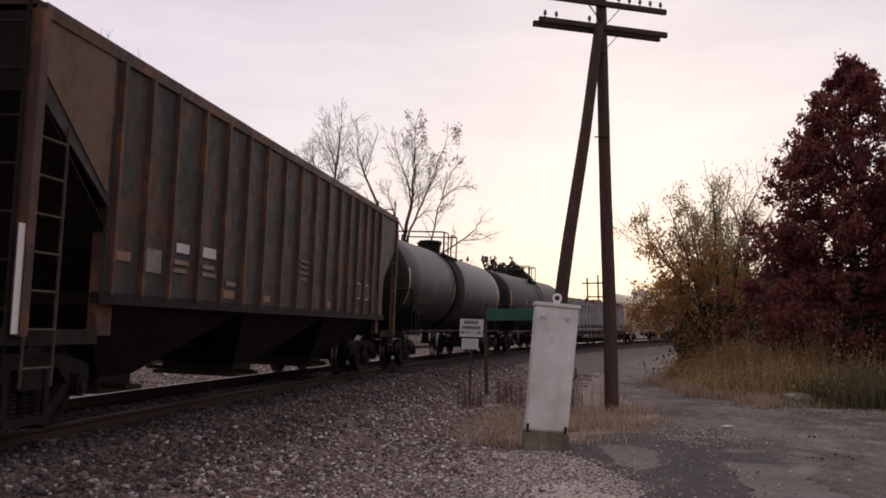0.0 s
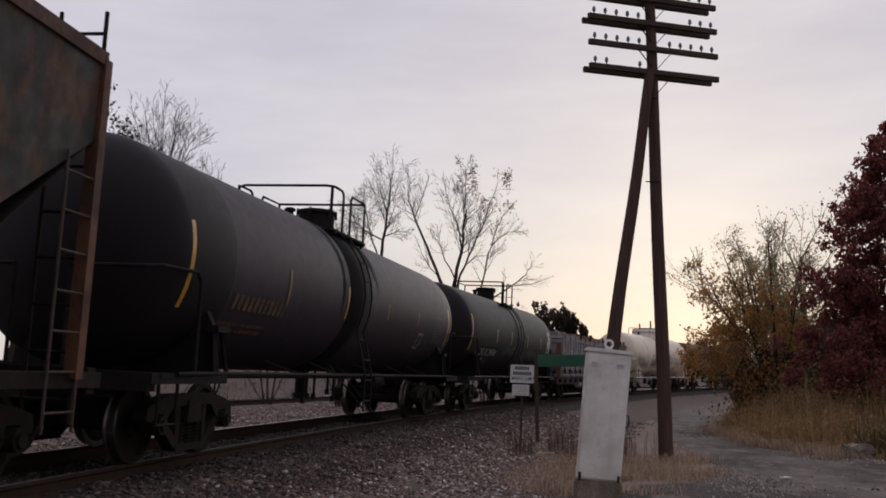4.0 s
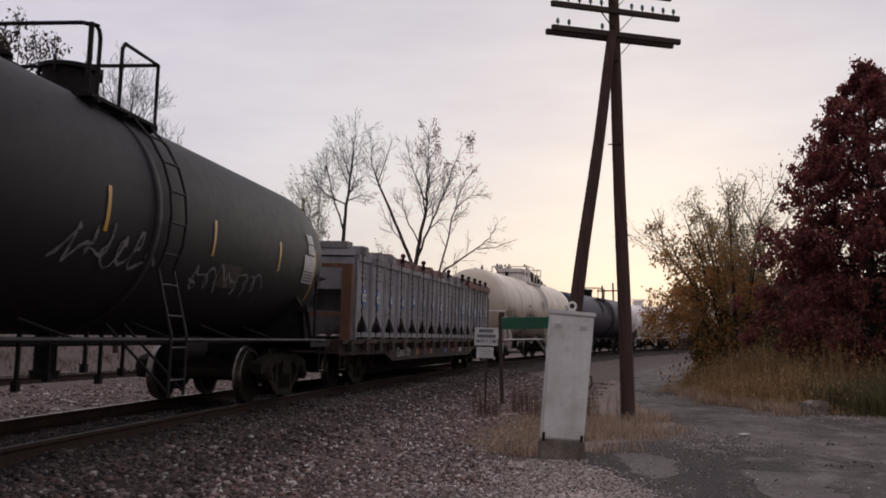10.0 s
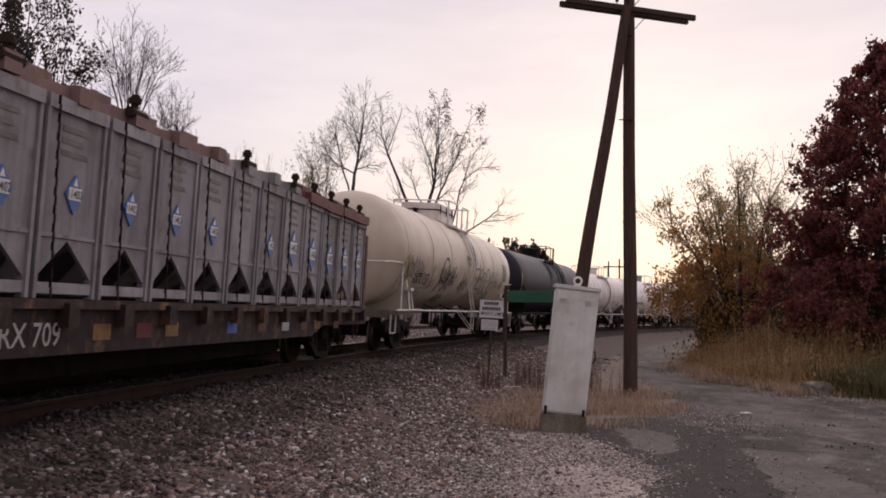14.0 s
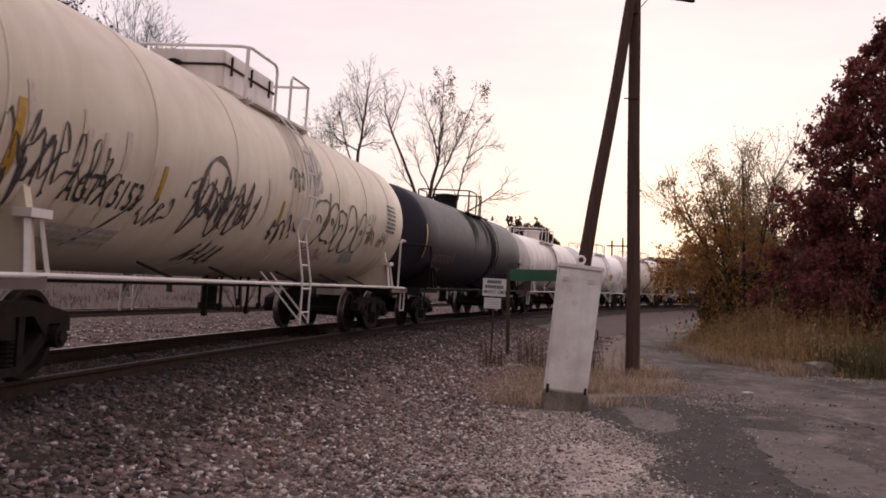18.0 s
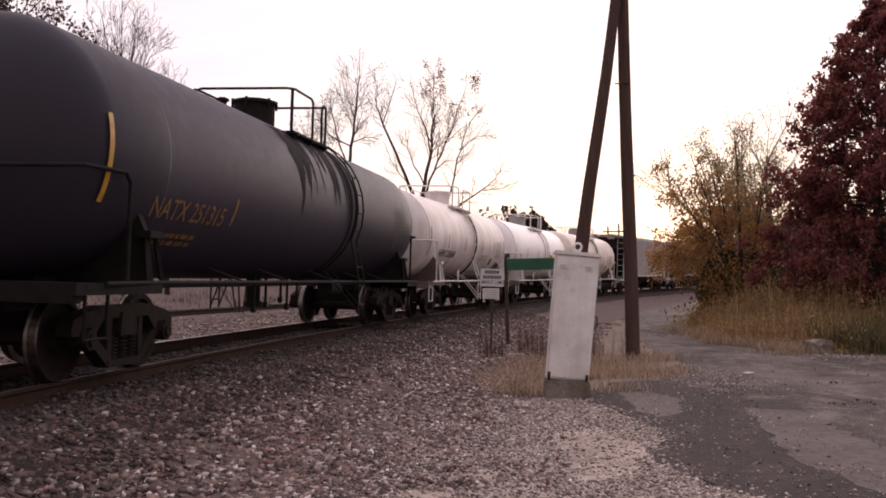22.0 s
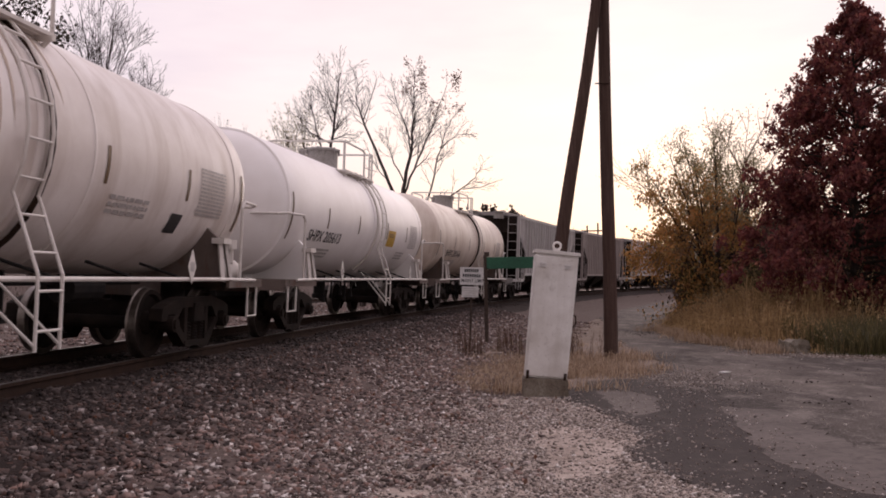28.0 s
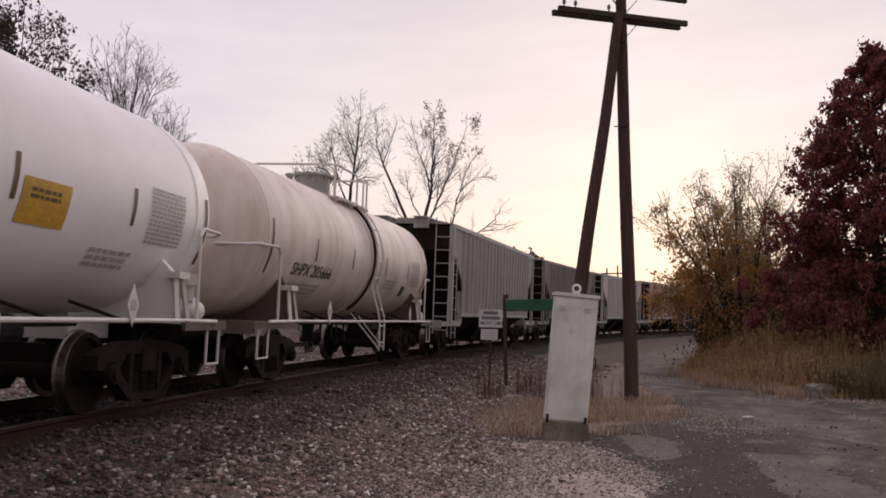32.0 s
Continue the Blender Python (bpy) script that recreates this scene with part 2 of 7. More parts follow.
M_rim = mat("dull_worn_steel", (0.22, 0.19, 0.17), 0.4, 0.9, (0.10, 0.085, 0.075), 8)
M_black = mat("black_fitting", (0.010, 0.0095, 0.010), 0.8, 0.0, (0.024, 0.020, 0.018), 6)
M_tie = mat("creosoted_sleeper", (0.020, 0.015, 0.013), 0.9, 0, (0.04, 0.03, 0.025), 3, stretch=(6, 6, 1), bump=0.6, bscale=30)
M_pole = mat("weathered_pole_wood", (0.062, 0.036, 0.029), 0.9, 0, (0.105, 0.07, 0.058), 3, stretch=(7, 7, 0.4), bump=0.7, bscale=25)
M_arm = mat("weathered_crossarm", (0.045, 0.032, 0.027), 0.9, 0, (0.085, 0.066, 0.055), 3, stretch=(0.6, 6, 6), bump=0.5)
M_glass = mat("insulator_glass", (0.10, 0.16, 0.15), 0.25, 0, (0.06, 0.10, 0.10), 6)
M_case = paint("chalky_aluminium_paint", (0.76, 0.74, 0.715), (0.44, 0.395, 0.35), 0.6, 0.5, (0.36, 0.32, 0.28), 0.60, blotch=0.75, vary=0.01)
M_concrete = mat("stained_concrete", (0.27, 0.24, 0.20), 0.9, 0, (0.13, 0.10, 0.075), 5, stretch=(1, 1, 0.5), bump=0.5)
M_sign = mat("white_sign_paint", (0.74, 0.73, 0.72), 0.5, 0, (0.58, 0.56, 0.54), 6)
M_ink = mat("black_lettering", (0.02, 0.02, 0.022), 0.6)
M_green = mat("green_enamel", (0.012, 0.11, 0.055), 0.5, 0, (0.008, 0.075, 0.04), 3)
M_post = mat("dark_steel_post", (0.09, 0.066, 0.054), 0.8, 0.0, (0.05, 0.036, 0.03), 6)
M_bark = mat("grey_brown_bark", (0.038, 0.028, 0.025), 0.95, 0, (0.065, 0.05, 0.045), 5, stretch=(4, 4, 1), bump=0.6)
M_ambertwig = mat("pale_brown_twigs", (0.17, 0.125, 0.085), 0.95, 0, (0.23, 0.17, 0.12), 4)
M_railworn = mat("dull_rail_head", (0.05, 0.037, 0.03), 0.65, 0.2, (0.03, 0.021, 0.017), 8)
M_twig = mat("thin_twigs", (0.036, 0.026, 0.025), 0.95, 0, (0.055, 0.042, 0.04), 4)
M_darkbark = mat("dark_bark", (0.035, 0.026, 0.022), 0.95, 0, (0.065, 0.05, 0.042), 5, bump=0.6)
L_red = leaf_mat("oxblood_leaves", [(0.0, (0.085, 0.022, 0.024)), (0.5, (0.18, 0.048, 0.046)), (0.85, (0.26, 0.078, 0.062)), (1.0, (0.30, 0.13, 0.08))])
L_amber = leaf_mat("amber_leaves", [(0.0, (0.21, 0.115, 0.045)), (0.4, (0.42, 0.22, 0.07)), (0.75, (0.50, 0.235, 0.075)), (1.0, (0.34, 0.27, 0.10))])
L_olive = leaf_mat("fading_olive_leaves", [(0.0, (0.17, 0.155, 0.09)), (0.5, (0.30, 0.265, 0.15)), (1.0, (0.40, 0.32, 0.19))])
L_brown = leaf_mat("brown_oak_leaves", [(0.0, (0.05, 0.028, 0.02)), (0.6, (0.10, 0.055, 0.04)), (1.0, (0.14, 0.095, 0.05))])
L_dark = leaf_mat("dark_leaves", [(0.0, (0.025, 0.022, 0.016)), (0.6, (0.055, 0.046, 0.030)), (1.0, (0.085, 0.062, 0.042))])
L_rust = leaf_mat("rust_brown_leaves", [(0.0, (0.10, 0.045, 0.03)), (1.0, (0.20, 0.10, 0.065))])
L_grass = leaf_mat("tall_dry_grass", [(0.0, (0.17, 0.108, 0.052)), (0.5, (0.36, 0.23, 0.105)), (1.0, (0.54, 0.37, 0.19))])
L_straw = leaf_mat("straw", [(0.0, (0.19, 0.125, 0.08)), (0.5, (0.35, 0.25, 0.17)), (1.0, (0.52, 0.40, 0.29))])
L_shrub = leaf_mat("grey_green_weeds", [(0.0, (0.05, 0.045, 0.02)), (0.6, (0.10, 0.085, 0.035)), (1.0, (0.15, 0.115, 0.05))])
L_lawn = leaf_mat("lawn", [(0.0, (0.035, 0.055, 0.012)), (1.0, (0.085, 0.115, 0.03))])


# ---- mesh helpers ----
def mesh_of(name, bm, *materials, smooth=False):
    me = bpy.data.meshes.new(name)
    bm.to_mesh(me)
    bm.free()
    for m in materials:
        me.materials.append(m)
    if smooth:
        me.polygons.foreach_set("use_smooth", [True] * len(me.polygons))
    return me


def part(name, bm, material, parent, label="", smooth=False):
    ob = new(name, bm if isinstance(bm, bpy.types.Mesh) else mesh_of(name, bm, material, smooth=smooth))
    ob.parent = parent
    if label:
        ob["label"] = label
    return ob


def data_mesh(name, verts, faces, *materials):
    me = bpy.data.meshes.new(name)
    me.from_pydata(verts, [], faces)
    for m in materials:
        me.materials.append(m)
    return me


def box(bm, x0, x1, y0, y1, z0, z1):
    return bmesh.ops.create_cube(bm, size=1, matrix=Matrix.LocRotScale(((x0 + x1) / 2, (y0 + y1) / 2, (z0 + z1) / 2), None, (abs(x1 - x0), abs(y1 - y0), abs(z1 - z0))))["verts"]


def bar(bm, a, b, w, t):
    """A square-edged bar from a to b, w wide and t thick."""
    a, b = Vector(a), Vector(b)
    d = b - a
    m = Matrix.Translation((a + b) / 2) @ d.to_track_quat("X", "Z").to_matrix().to_4x4() @ Matrix.Diagonal((d.length, w, t, 1))
    return bmesh.ops.create_cube(bm, size=1, matrix=m)["verts"]


def cyl(bm, a, b, r, seg=12, r2=None):
    a, b = Vector(a), Vector(b)
    d = b - a
    m = Matrix.Translation((a + b) / 2) @ d.to_track_quat("Z", "Y").to_matrix().to_4x4()
    return bmesh.ops.create_cone(bm, cap_ends=True, segments=seg, radius1=r, radius2=r if r2 is None else r2, depth=d.length, matrix=m)["verts"]


def tube(bm, pts, r, seg=8):
    """A bent pipe with mitred corners."""
    pts = [Vector(p) for p in pts]
    rings = []
    for i, p in enumerate(pts):
        d = (pts[min(i + 1, len(pts) - 1)] - p).normalized() + (p - pts[max(i - 1, 0)]).normalized()
        q = d.to_track_quat("Z", "Y")
        rings.append([bm.verts.new(p + q @ Vector((r * math.cos(a), r * math.sin(a), 0))) for a in (2 * math.pi * k / seg for k in range(seg))])
    for u, v in zip(rings, rings[1:]):
        sh = min(range(seg), key=lambda k: sum((u[j].co - v[(j + k) % seg].co).length for j in range(0, seg, 2)))
        for j in range(seg):
            bm.faces.new((u[j], u[(j + 1) % seg], v[(j + 1 + sh) % seg], v[(j + sh) % seg]))
    bm.faces.new(rings[0][::-1])
    bm.faces.new(rings[-1])


def lathe(bm, prof, axis="X", seg=48):
    """Turns a profile of (along, radius) round an axis through the origin."""
    rings = []
    for u, r in prof:
        ring = []
        for k in range(seg):
            a = 2 * math.pi * k / seg
            c, s = r * math.cos(a), r * math.sin(a)
            ring.append(bm.verts.new((u, c, s) if axis == "X" else (c, u, s) if axis == "Y" else (c, s, u)))
        rings.append(ring)
    for u, v in zip(rings, rings[1:]):
        for j in range(seg):
            bm.faces.new((u[j], u[(j + 1) % seg], v[(j + 1) % seg], v[j]))
    bm.faces.new(rings[0])
    bm.faces.new(rings[-1])
    bmesh.ops.recalc_face_normals(bm, faces=bm.faces)


def slab(bm, outline, a, b, axis="Y"):
    """A closed outline of (x, z) pairs pushed from y = a to y = b (or of (x, y) pairs from z = a to z = b)."""
    lo = [bm.verts.new((u, a, v) if axis == "Y" else (u, v, a)) for u, v in outline]
    hi = [bm.verts.new((u, b, v) if axis == "Y" else (u, v, b)) for u, v in outline]
    n = len(outline)
    bm.faces.new(lo)
    bm.faces.new(hi[::-1])
    for i in range(n):
        bm.faces.new((lo[i], hi[i], hi[(i + 1) % n], lo[(i + 1) % n]))
    bmesh.ops.recalc_face_normals(bm, faces=bm.faces)


def letters(text, height):
    """Flat text as a list of vertices and faces, lying in x and y with its left end at 0."""
    cu = bpy.data.curves.new("letters", "FONT")
    cu.body, cu.size, cu.resolution_u, cu.offset = text, height * 1.38, 3, 0.008
    ob = new("letters", cu)
    me = bpy.data.meshes.new_from_object(ob.evaluated_get(bpy.context.evaluated_depsgraph_get()))
    res = [tuple(v.co) for v in me.vertices], [tuple(p.vertices) for p in me.polygons]
    bpy.data.objects.remove(ob)
    bpy.data.curves.remove(cu)
    bpy.data.meshes.remove(me)
    return res


TEXT = {k: letters(k, 1.0) for k in ("INVX 29904", "GBRX 709", "AGTX 5153", "SHPX 205668", "SHPX 205613", "SHPX 205666", "MAINT LIMIT", "1402", "NATX 251315", "5153")}


# ---- ground, beds and roads ----
def rough_outline(pts, step=0.5, amp=0.12, seed=1):
    """A polygon whose edges wander."""
    rnd = random.Random(seed)
    out = []
    for (x0, y0), (x1, y1) in zip(pts, pts[1:] + pts[:1]):
        n = max(1, int(math.hypot(x1 - x0, y1 - y0) / step))
        for i in range(n):
            f = i / n
            out.append((x0 + (x1 - x0) * f + rnd.uniform(-amp, amp), y0 + (y1 - y0) * f + rnd.uniform(-amp, amp)))
    return out


def sheet(name, pts, z, material, label, step=0.5, amp=0.12, seed=1):
    bm = bmesh.new()
    slab(bm, rough_outline(pts, step, amp, seed), z - 0.1, z, "Z")
    return tagged(new(name, mesh_of(name, bm, material)), label, name.replace("_", " "), kind="structure")


bm = bmesh.new()
bmesh.ops.create_grid(bm, x_segments=60, y_segments=60, size=1200)
tagged(new("ground", mesh_of("ground", bm, M_soil)), "brown gravelly soil reaching to the horizon", "ground", kind="structure")


def bed_z(off):
    """Height of the ballast surface, off metres to the right of the track's middle."""
    prof = [(-30, 2.9), (-24, 2.4), (-20.5, 1.1), (-17.5, 0.3), (-15.8, 0.25), (-15.0, 0.58), (-11.8, 0.58), (-10.6, 0.40), (-4.2, 0.34), (-2.9, 0.50), (-1.9, 0.68), (-0.9, 0.655), (0.9, 0.605), (1.75, 0.61), (2.3, 0.52), (3.6, 0.20), (4.6, 0.07), (5.6, 0.0)]
    for (a, u), (b, v) in zip(prof, prof[1:]):
        if a <= off <= b:
            return u + (v - u) * (off - a) / (b - a)
    return 0.0


def bed_mesh(offs, s0, s1, step):
    bm = bmesh.new()
    rows = []
    for i in range(int((s1 - s0) / step) + 1):
        s = s0 + i * step
        row = []
        for off in offs:
            x, y = on_track(s, off)
            bumps = 0.05 * noise.noise((x * 0.9, y * 0.9, 0)) + 0.02 * noise.noise((x * 3, y * 3, 5))
            row.append(bm.verts.new((x, y, (bed_z(max(off, -30)) if off < 0 else max(bed_z(off), 0.012)) + (bumps if abs(off) < 5.2 else 0))))
        rows.append(row)
    for u, v in zip(rows, rows[1:]):
        for j in range(len(offs) - 1):
            f = bm.faces.new((u[j], u[j + 1], v[j + 1], v[j]))
            # index 1, below the train, is the bed with oil and shade in its colour
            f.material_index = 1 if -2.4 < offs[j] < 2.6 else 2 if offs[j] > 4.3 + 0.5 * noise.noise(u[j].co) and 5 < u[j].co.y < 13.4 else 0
    return bm


OFFS = [-60, -30, -24, -22, -20.5, -19, -17.5, -15.8, -15, -13.4, -11.8, -10.6, -8, -6, -4.2, -3.5, -2.9, -2.3, -1.9, -1.2, -0.75, -0.3, 0.3, 0.75, 1.2, 1.75, 2.3, 2.7, 3.1, 3.6, 4.1, 4.35, 4.6, 4.85, 5.1, 5.6]
tagged(new("ballast_bed", mesh_of("ballast_bed", bed_mesh(OFFS, -150, 280, 0.6), M_bed, M_oilshade_bed, M_apron)), "dark brown grey crushed stone ballast bed", "ballast bed", kind="structure")

sheet("road", [(3.9, 15.3), (4.95, 18.3), (5.6, 24), (6.5, 30), (9.5, 45), (19, 81), (26, 110), (34, 130), (38, 128), (30, 106), (23, 80), (13.2, 46), (8.2, 29.5), (7.7, 23.4), (8.1, 20.8), (9.0, 19.0), (16, 13), (18, 4), (2.2, 4), (3.0, 9)], 0.014, M_road, "worn grey asphalt and gravel lane", 0.7, 0.22, 3)
sheet("gravel_apron", [(-1.7, 6.0), (-1.2, 8.0), (-0.55, 10.0), (0.2, 11.6), (0.8, 12.9), (1.7, 13.7), (2.3, 13.5), (2.45, 12.5), (2.64, 11.4), (2.67, 10.5), (2.54, 9.7), (2.23, 9.0), (2.3, 8.2), (2.45, 7.4), (2.8, 6.8), (2.9, 5.5), (2.5, 3), (-1.4, 3)], 0.022, M_apron, "pale crushed limestone apron", 0.4, 0.18, 4)
sheet("asphalt_patch", [(2.45, 14.2), (2.92, 14.9), (3.14, 15.5), (3.75, 15.6), (4.24, 14.4), (4.5, 13.2), (4.3, 12.0), (3.85, 10.5), (3.6, 9.3), (3.5, 8.4), (3.52, 7.4), (3.7, 7), (3.9, 5), (3.9, 3), (2.4, 3), (2.8, 5.5), (2.7, 6.8), (2.35, 7.4), (2.2, 8.2), (2.15, 9.0), (2.45, 9.7), (2.58, 10.5), (2.55, 11.4), (2.38, 12.5), (2.25, 13.5)], 0.028, M_asphalt, "dark broken asphalt patch beside the gravel", 0.14, 0.075, 5)
sheet("paved_slab", [(4.15, 12.0), (4.67, 11.6), (4.5, 10.2), (4.4, 9.0), (5.0, 8.4), (6.5, 7.6), (7.5, 4), (3.85, 4), (3.6, 7), (3.43, 7.4), (3.4, 8.4), (3.5, 9.3), (3.75, 10.6)], 0.030, M_slab, "smooth grey asphalt slab with worn edges", 0.14, 0.065, 6)
sheet("paved_slab", [(2.93, 14.1), (3.41, 13.9), (3.55, 13.2), (3.2, 11.7), (2.78, 11.3), (2.72, 12.4)], 0.031, M_slab, "smooth grey asphalt slab with worn edges", 0.14, 0.06, 7)
sheet("grass_verge", [(8.3, 30), (7.9, 23.6), (8.4, 21.2), (9.4, 19.6), (16, 14), (60, 10), (90, 60), (40, 75), (14, 45)], 0.02, M_verge, "rough grassy verge beyond the lane", 1.0, 0.3, 8)

# ---- the two tracks ----
RAIL_PROF = [(-0.036, 0.0), (-0.03, 0.004), (0.03, 0.004), (0.036, 0.0), (0.036, -0.035), (0.01, -0.05), (0.01, -0.14), (0.07, -0.158), (0.07, -0.172), (-0.07, -0.172), (-0.07, -0.158), (-0.01, -0.14), (-0.01, -0.05), (-0.036, -0.035)]


def rail_mesh(s0, s1, step, off, z, head):
    bm = bmesh.new()
    last, top = None, []
    for i in range(int((s1 - s0) / step) + 1):
        ring = []
        for u, w in RAIL_PROF:
            x, y = on_track(s0 + i * step, off + u)
            ring.append(bm.verts.new((x, y, z + w)))
        if last:
            for j in range(len(RAIL_PROF)):
                k2 = (j + 1) % len(RAIL_PROF)
                f = bm.faces.new((last[j], last[k2], ring[k2], ring[j]))
                f.material_index = 1 if j in (0, 1, 2) else 0
        last = ring
    bmesh.ops.recalc_face_normals(bm, faces=bm.faces)
    return mesh_of("rail", bm, M_rust, head)


def sleeper_mesh():
    bm = bmesh.new()
    vs = box(bm, -0.115, 0.115, -1.3, 1.3, -0.18, 0)
    bmesh.ops.bevel(bm, geom=bm.edges[:], offset=0.012, segments=1, affect="EDGES")
    return mesh_of("sleeper", bm, M_tie)


SLEEPER = sleeper_mesh()
for side, off0, cant, z0, reach in ((0, 0.0, CANT, RAIL_Z, (-6, 75)), (1, -13.4, 0.0, 0.80, (4, 90))):
    track = tagged(new("main_track" if side == 0 else "siding_track"), "rusty steel rails on dark timber sleepers" if side == 0 else "second rusty track across the ballast", "railway track", kind="structure")
    for sg in (-1, 1):
        part("rail", rail_mesh(-150, 280, 1.0, off0 + sg * GAUGE / 2, z0 - sg * cant / 2, M_tread if sg < 0 or side else M_railworn), None, track, "rusty rail with a worn head")
    s = reach[0]
    while s < reach[1]:
        x, y = on_track(s, off0)
        ob = part("sleeper", SLEEPER, None, track)
        ob.matrix_basis = Matrix.Translation((x, y, z0 - 0.178)) @ Matrix.Rotation(math.pi / 2 - H0 - K * s, 4, "Z") @ Matrix.Rotation(math.atan(cant / GAUGE), 4, "X")
        s += 0.53 if side == 0 else 0.6


# ---- the train: x runs along a car away from the camera, -y is the side towards it, z = 0 is the rail top ----
P_hopper = paint("faded_green_brown_paint", (0.034, 0.034, 0.029), (0.014, 0.010, 0.008), 0.6, 0.7, (0.075, 0.036, 0.02), 0.48, gloss=0.2)
P_rib = paint("rusted_rib_paint", (0.072, 0.039, 0.029), (0.022, 0.014, 0.012), 0.65, 0.6, (0.13, 0.058, 0.032), 0.48, gloss=0.2)
P_hopend = paint("rust_brown_panel_paint", (0.13, 0.078, 0.048), (0.05, 0.032, 0.022), 0.65, 0.6, (0.07, 0.045, 0.026), 0.52, gloss=0.2)
P_grey = paint("slate_grey_tank_paint", (0.035, 0.0275, 0.0365), (0.018, 0.014, 0.0165), 0.55, 0.25, blotch=0.25, gloss=0.13, speck=0.15)
P_blue = paint("blue_grey_tank_paint", (0.036, 0.0305, 0.047), (0.022, 0.019, 0.027), 0.52, 0.2, blotch=0.2, gloss=0.15, speck=0.15)
P_black = paint("dull_black_tank_paint", (0.014, 0.0112, 0.0128), (0.009, 0.007, 0.0075), 0.60, 0.0, blotch=0.3, gloss=0.18, speck=0.12)
P_bluecap = paint("dark_slate_end_paint", (0.027, 0.024, 0.034), (0.017, 0.0155, 0.021), 0.5, 0.0, blotch=0.15, gloss=0.15, speck=0.1)
P_beige = paint("stained_beige_tank_paint", (0.67, 0.585, 0.465), (0.34, 0.25, 0.17), 0.5, 0.35, (0.28, 0.17, 0.105), 0.68, speck=0.4)
P_white = paint("stained_white_tank_paint", (0.80, 0.745, 0.71), (0.40, 0.31, 0.25), 0.44, 0.75, (0.42, 0.31, 0.24), 0.69, speck=0.4)
P_saddle = paint("grimy_underframe_paint", (0.15, 0.115, 0.10), (0.05, 0.036, 0.03), 0.7, 0.7, (0.10, 0.05, 0.035), 0.55)
P_clean = paint("white_tank_paint", (0.88, 0.85, 0.835), (0.66, 0.60, 0.56), 0.40, 0.22, speck=0.3)
P_cream = paint("rust_washed_white_tank_paint", (0.76, 0.68, 0.60), (0.42, 0.30, 0.22), 0.45, 0.8, (0.40, 0.28, 0.21), 0.66, speck=0.4)
P_bin = paint("galvanised_grey_paint", (0.30, 0.285, 0.295), (0.085, 0.07, 0.068), 0.6, 0.85, (0.13, 0.075, 0.055), 0.58, blotch=0.6, vary=0.22)
P_lid = paint("pale_grey_lid_paint", (0.27, 0.255, 0.25), (0.11, 0.095, 0.09), 0.6, 0.6, (0.15, 0.075, 0.055), 0.54, vary=0.2)
P_flat = paint("oxide_red_flatcar_paint", (0.036, 0.017, 0.0145), (0.012, 0.009, 0.008), 0.65, 0.7, (0.17, 0.085, 0.045), 0.54, vary=0.25)
P_lidpink = paint("faded_pink_brown_lid_paint", (0.24, 0.15, 0.13), (0.11, 0.07, 0.06), 0.65, 0.6, (0.14, 0.07, 0.05), 0.55)
P_post = paint("rust_orange_post_paint", (0.14, 0.062, 0.036), (0.05, 0.026, 0.02), 0.65, 0.7, (0.22, 0.11, 0.06), 0.55)
P_lidred = paint("dark_red_lid_paint", (0.13, 0.032, 0.030), (0.05, 0.022, 0.02), 0.6, 0.5, (0.10, 0.05, 0.035), 0.6)
P_light = paint("pale_grey_hopper_paint", (0.34, 0.315, 0.31), (0.13, 0.10, 0.09), 0.55, 0.85, (0.20, 0.12, 0.09), 0.62)
P_tan = paint("grey_brown_hopper_paint", (0.20, 0.165, 0.155), (0.08, 0.058, 0.05), 0.55, 0.85, (0.14, 0.08, 0.06), 0.60)
P_tanrib = paint("grey_brown_rib_paint", (0.30, 0.25, 0.235), (0.13, 0.10, 0.09), 0.55, 0.6)
P_lightrib = paint("grey_rib_paint", (0.45, 0.43, 0.42), (0.22, 0.19, 0.17), 0.5, 0.5)
P_pink = paint("pinkish_white_hopper_paint", (0.55, 0.48, 0.47), (0.30, 0.25, 0.23), 0.5, 0.5)
P_rail_white = paint("white_handrail_paint", (0.70, 0.66, 0.62), (0.40, 0.34, 0.30), 0.5, 0.4)
P_rail_grey = mat("grey_manway_paint", (0.42, 0.40, 0.39), 0.5, 0.2, (0.26, 0.24, 0.22), 3, stretch=(1, 1, 0.3))
M_yellow = mat("amber_reflective_strip", (0.55, 0.30, 0.02), 0.4, 0, (0.36, 0.19, 0.02), 5)
M_yelsign = mat("yellow_warning_plate", (0.66, 0.40, 0.02), 0.5, 0, (0.50, 0.28, 0.02), 4)
M_brownstrip = mat("brown_reflective_strip", (0.13, 0.065, 0.02), 0.5, 0, (0.09, 0.05, 0.02), 5)
M_gold = mat("faded_yellow_lettering", (0.24, 0.125, 0.03), 0.6, 0, (0.13, 0.07, 0.025), 7, 0.4, 0.65)
M_goldfaint = mat("worn_yellow_lettering", (0.13, 0.07, 0.022), 0.7, 0, (0.055, 0.034, 0.02), 7, 0.38, 0.6)
M_pale = mat("pale_lettering", (0.50, 0.48, 0.46), 0.6, 0, (0.30, 0.28, 0.27), 7)
M_faint = mat("faint_lettering", (0.10, 0.094, 0.09), 0.7, 0, (0.035, 0.033, 0.031), 7, 0.4, 0.6)
M_greyink = mat("grey_lettering", (0.36, 0.33, 0.32), 0.6, 0, (0.50, 0.47, 0.45), 9)
M_spray = mat("black_spray_paint", (0.030, 0.024, 0.028), 0.6, 0, (0.07, 0.05, 0.055), 9)
M_spray_pale = mat("thin_pale_spray_paint", (0.17, 0.16, 0.155), 0.7, 0, (0.06, 0.056, 0.054), 5, 0.45, 0.6)
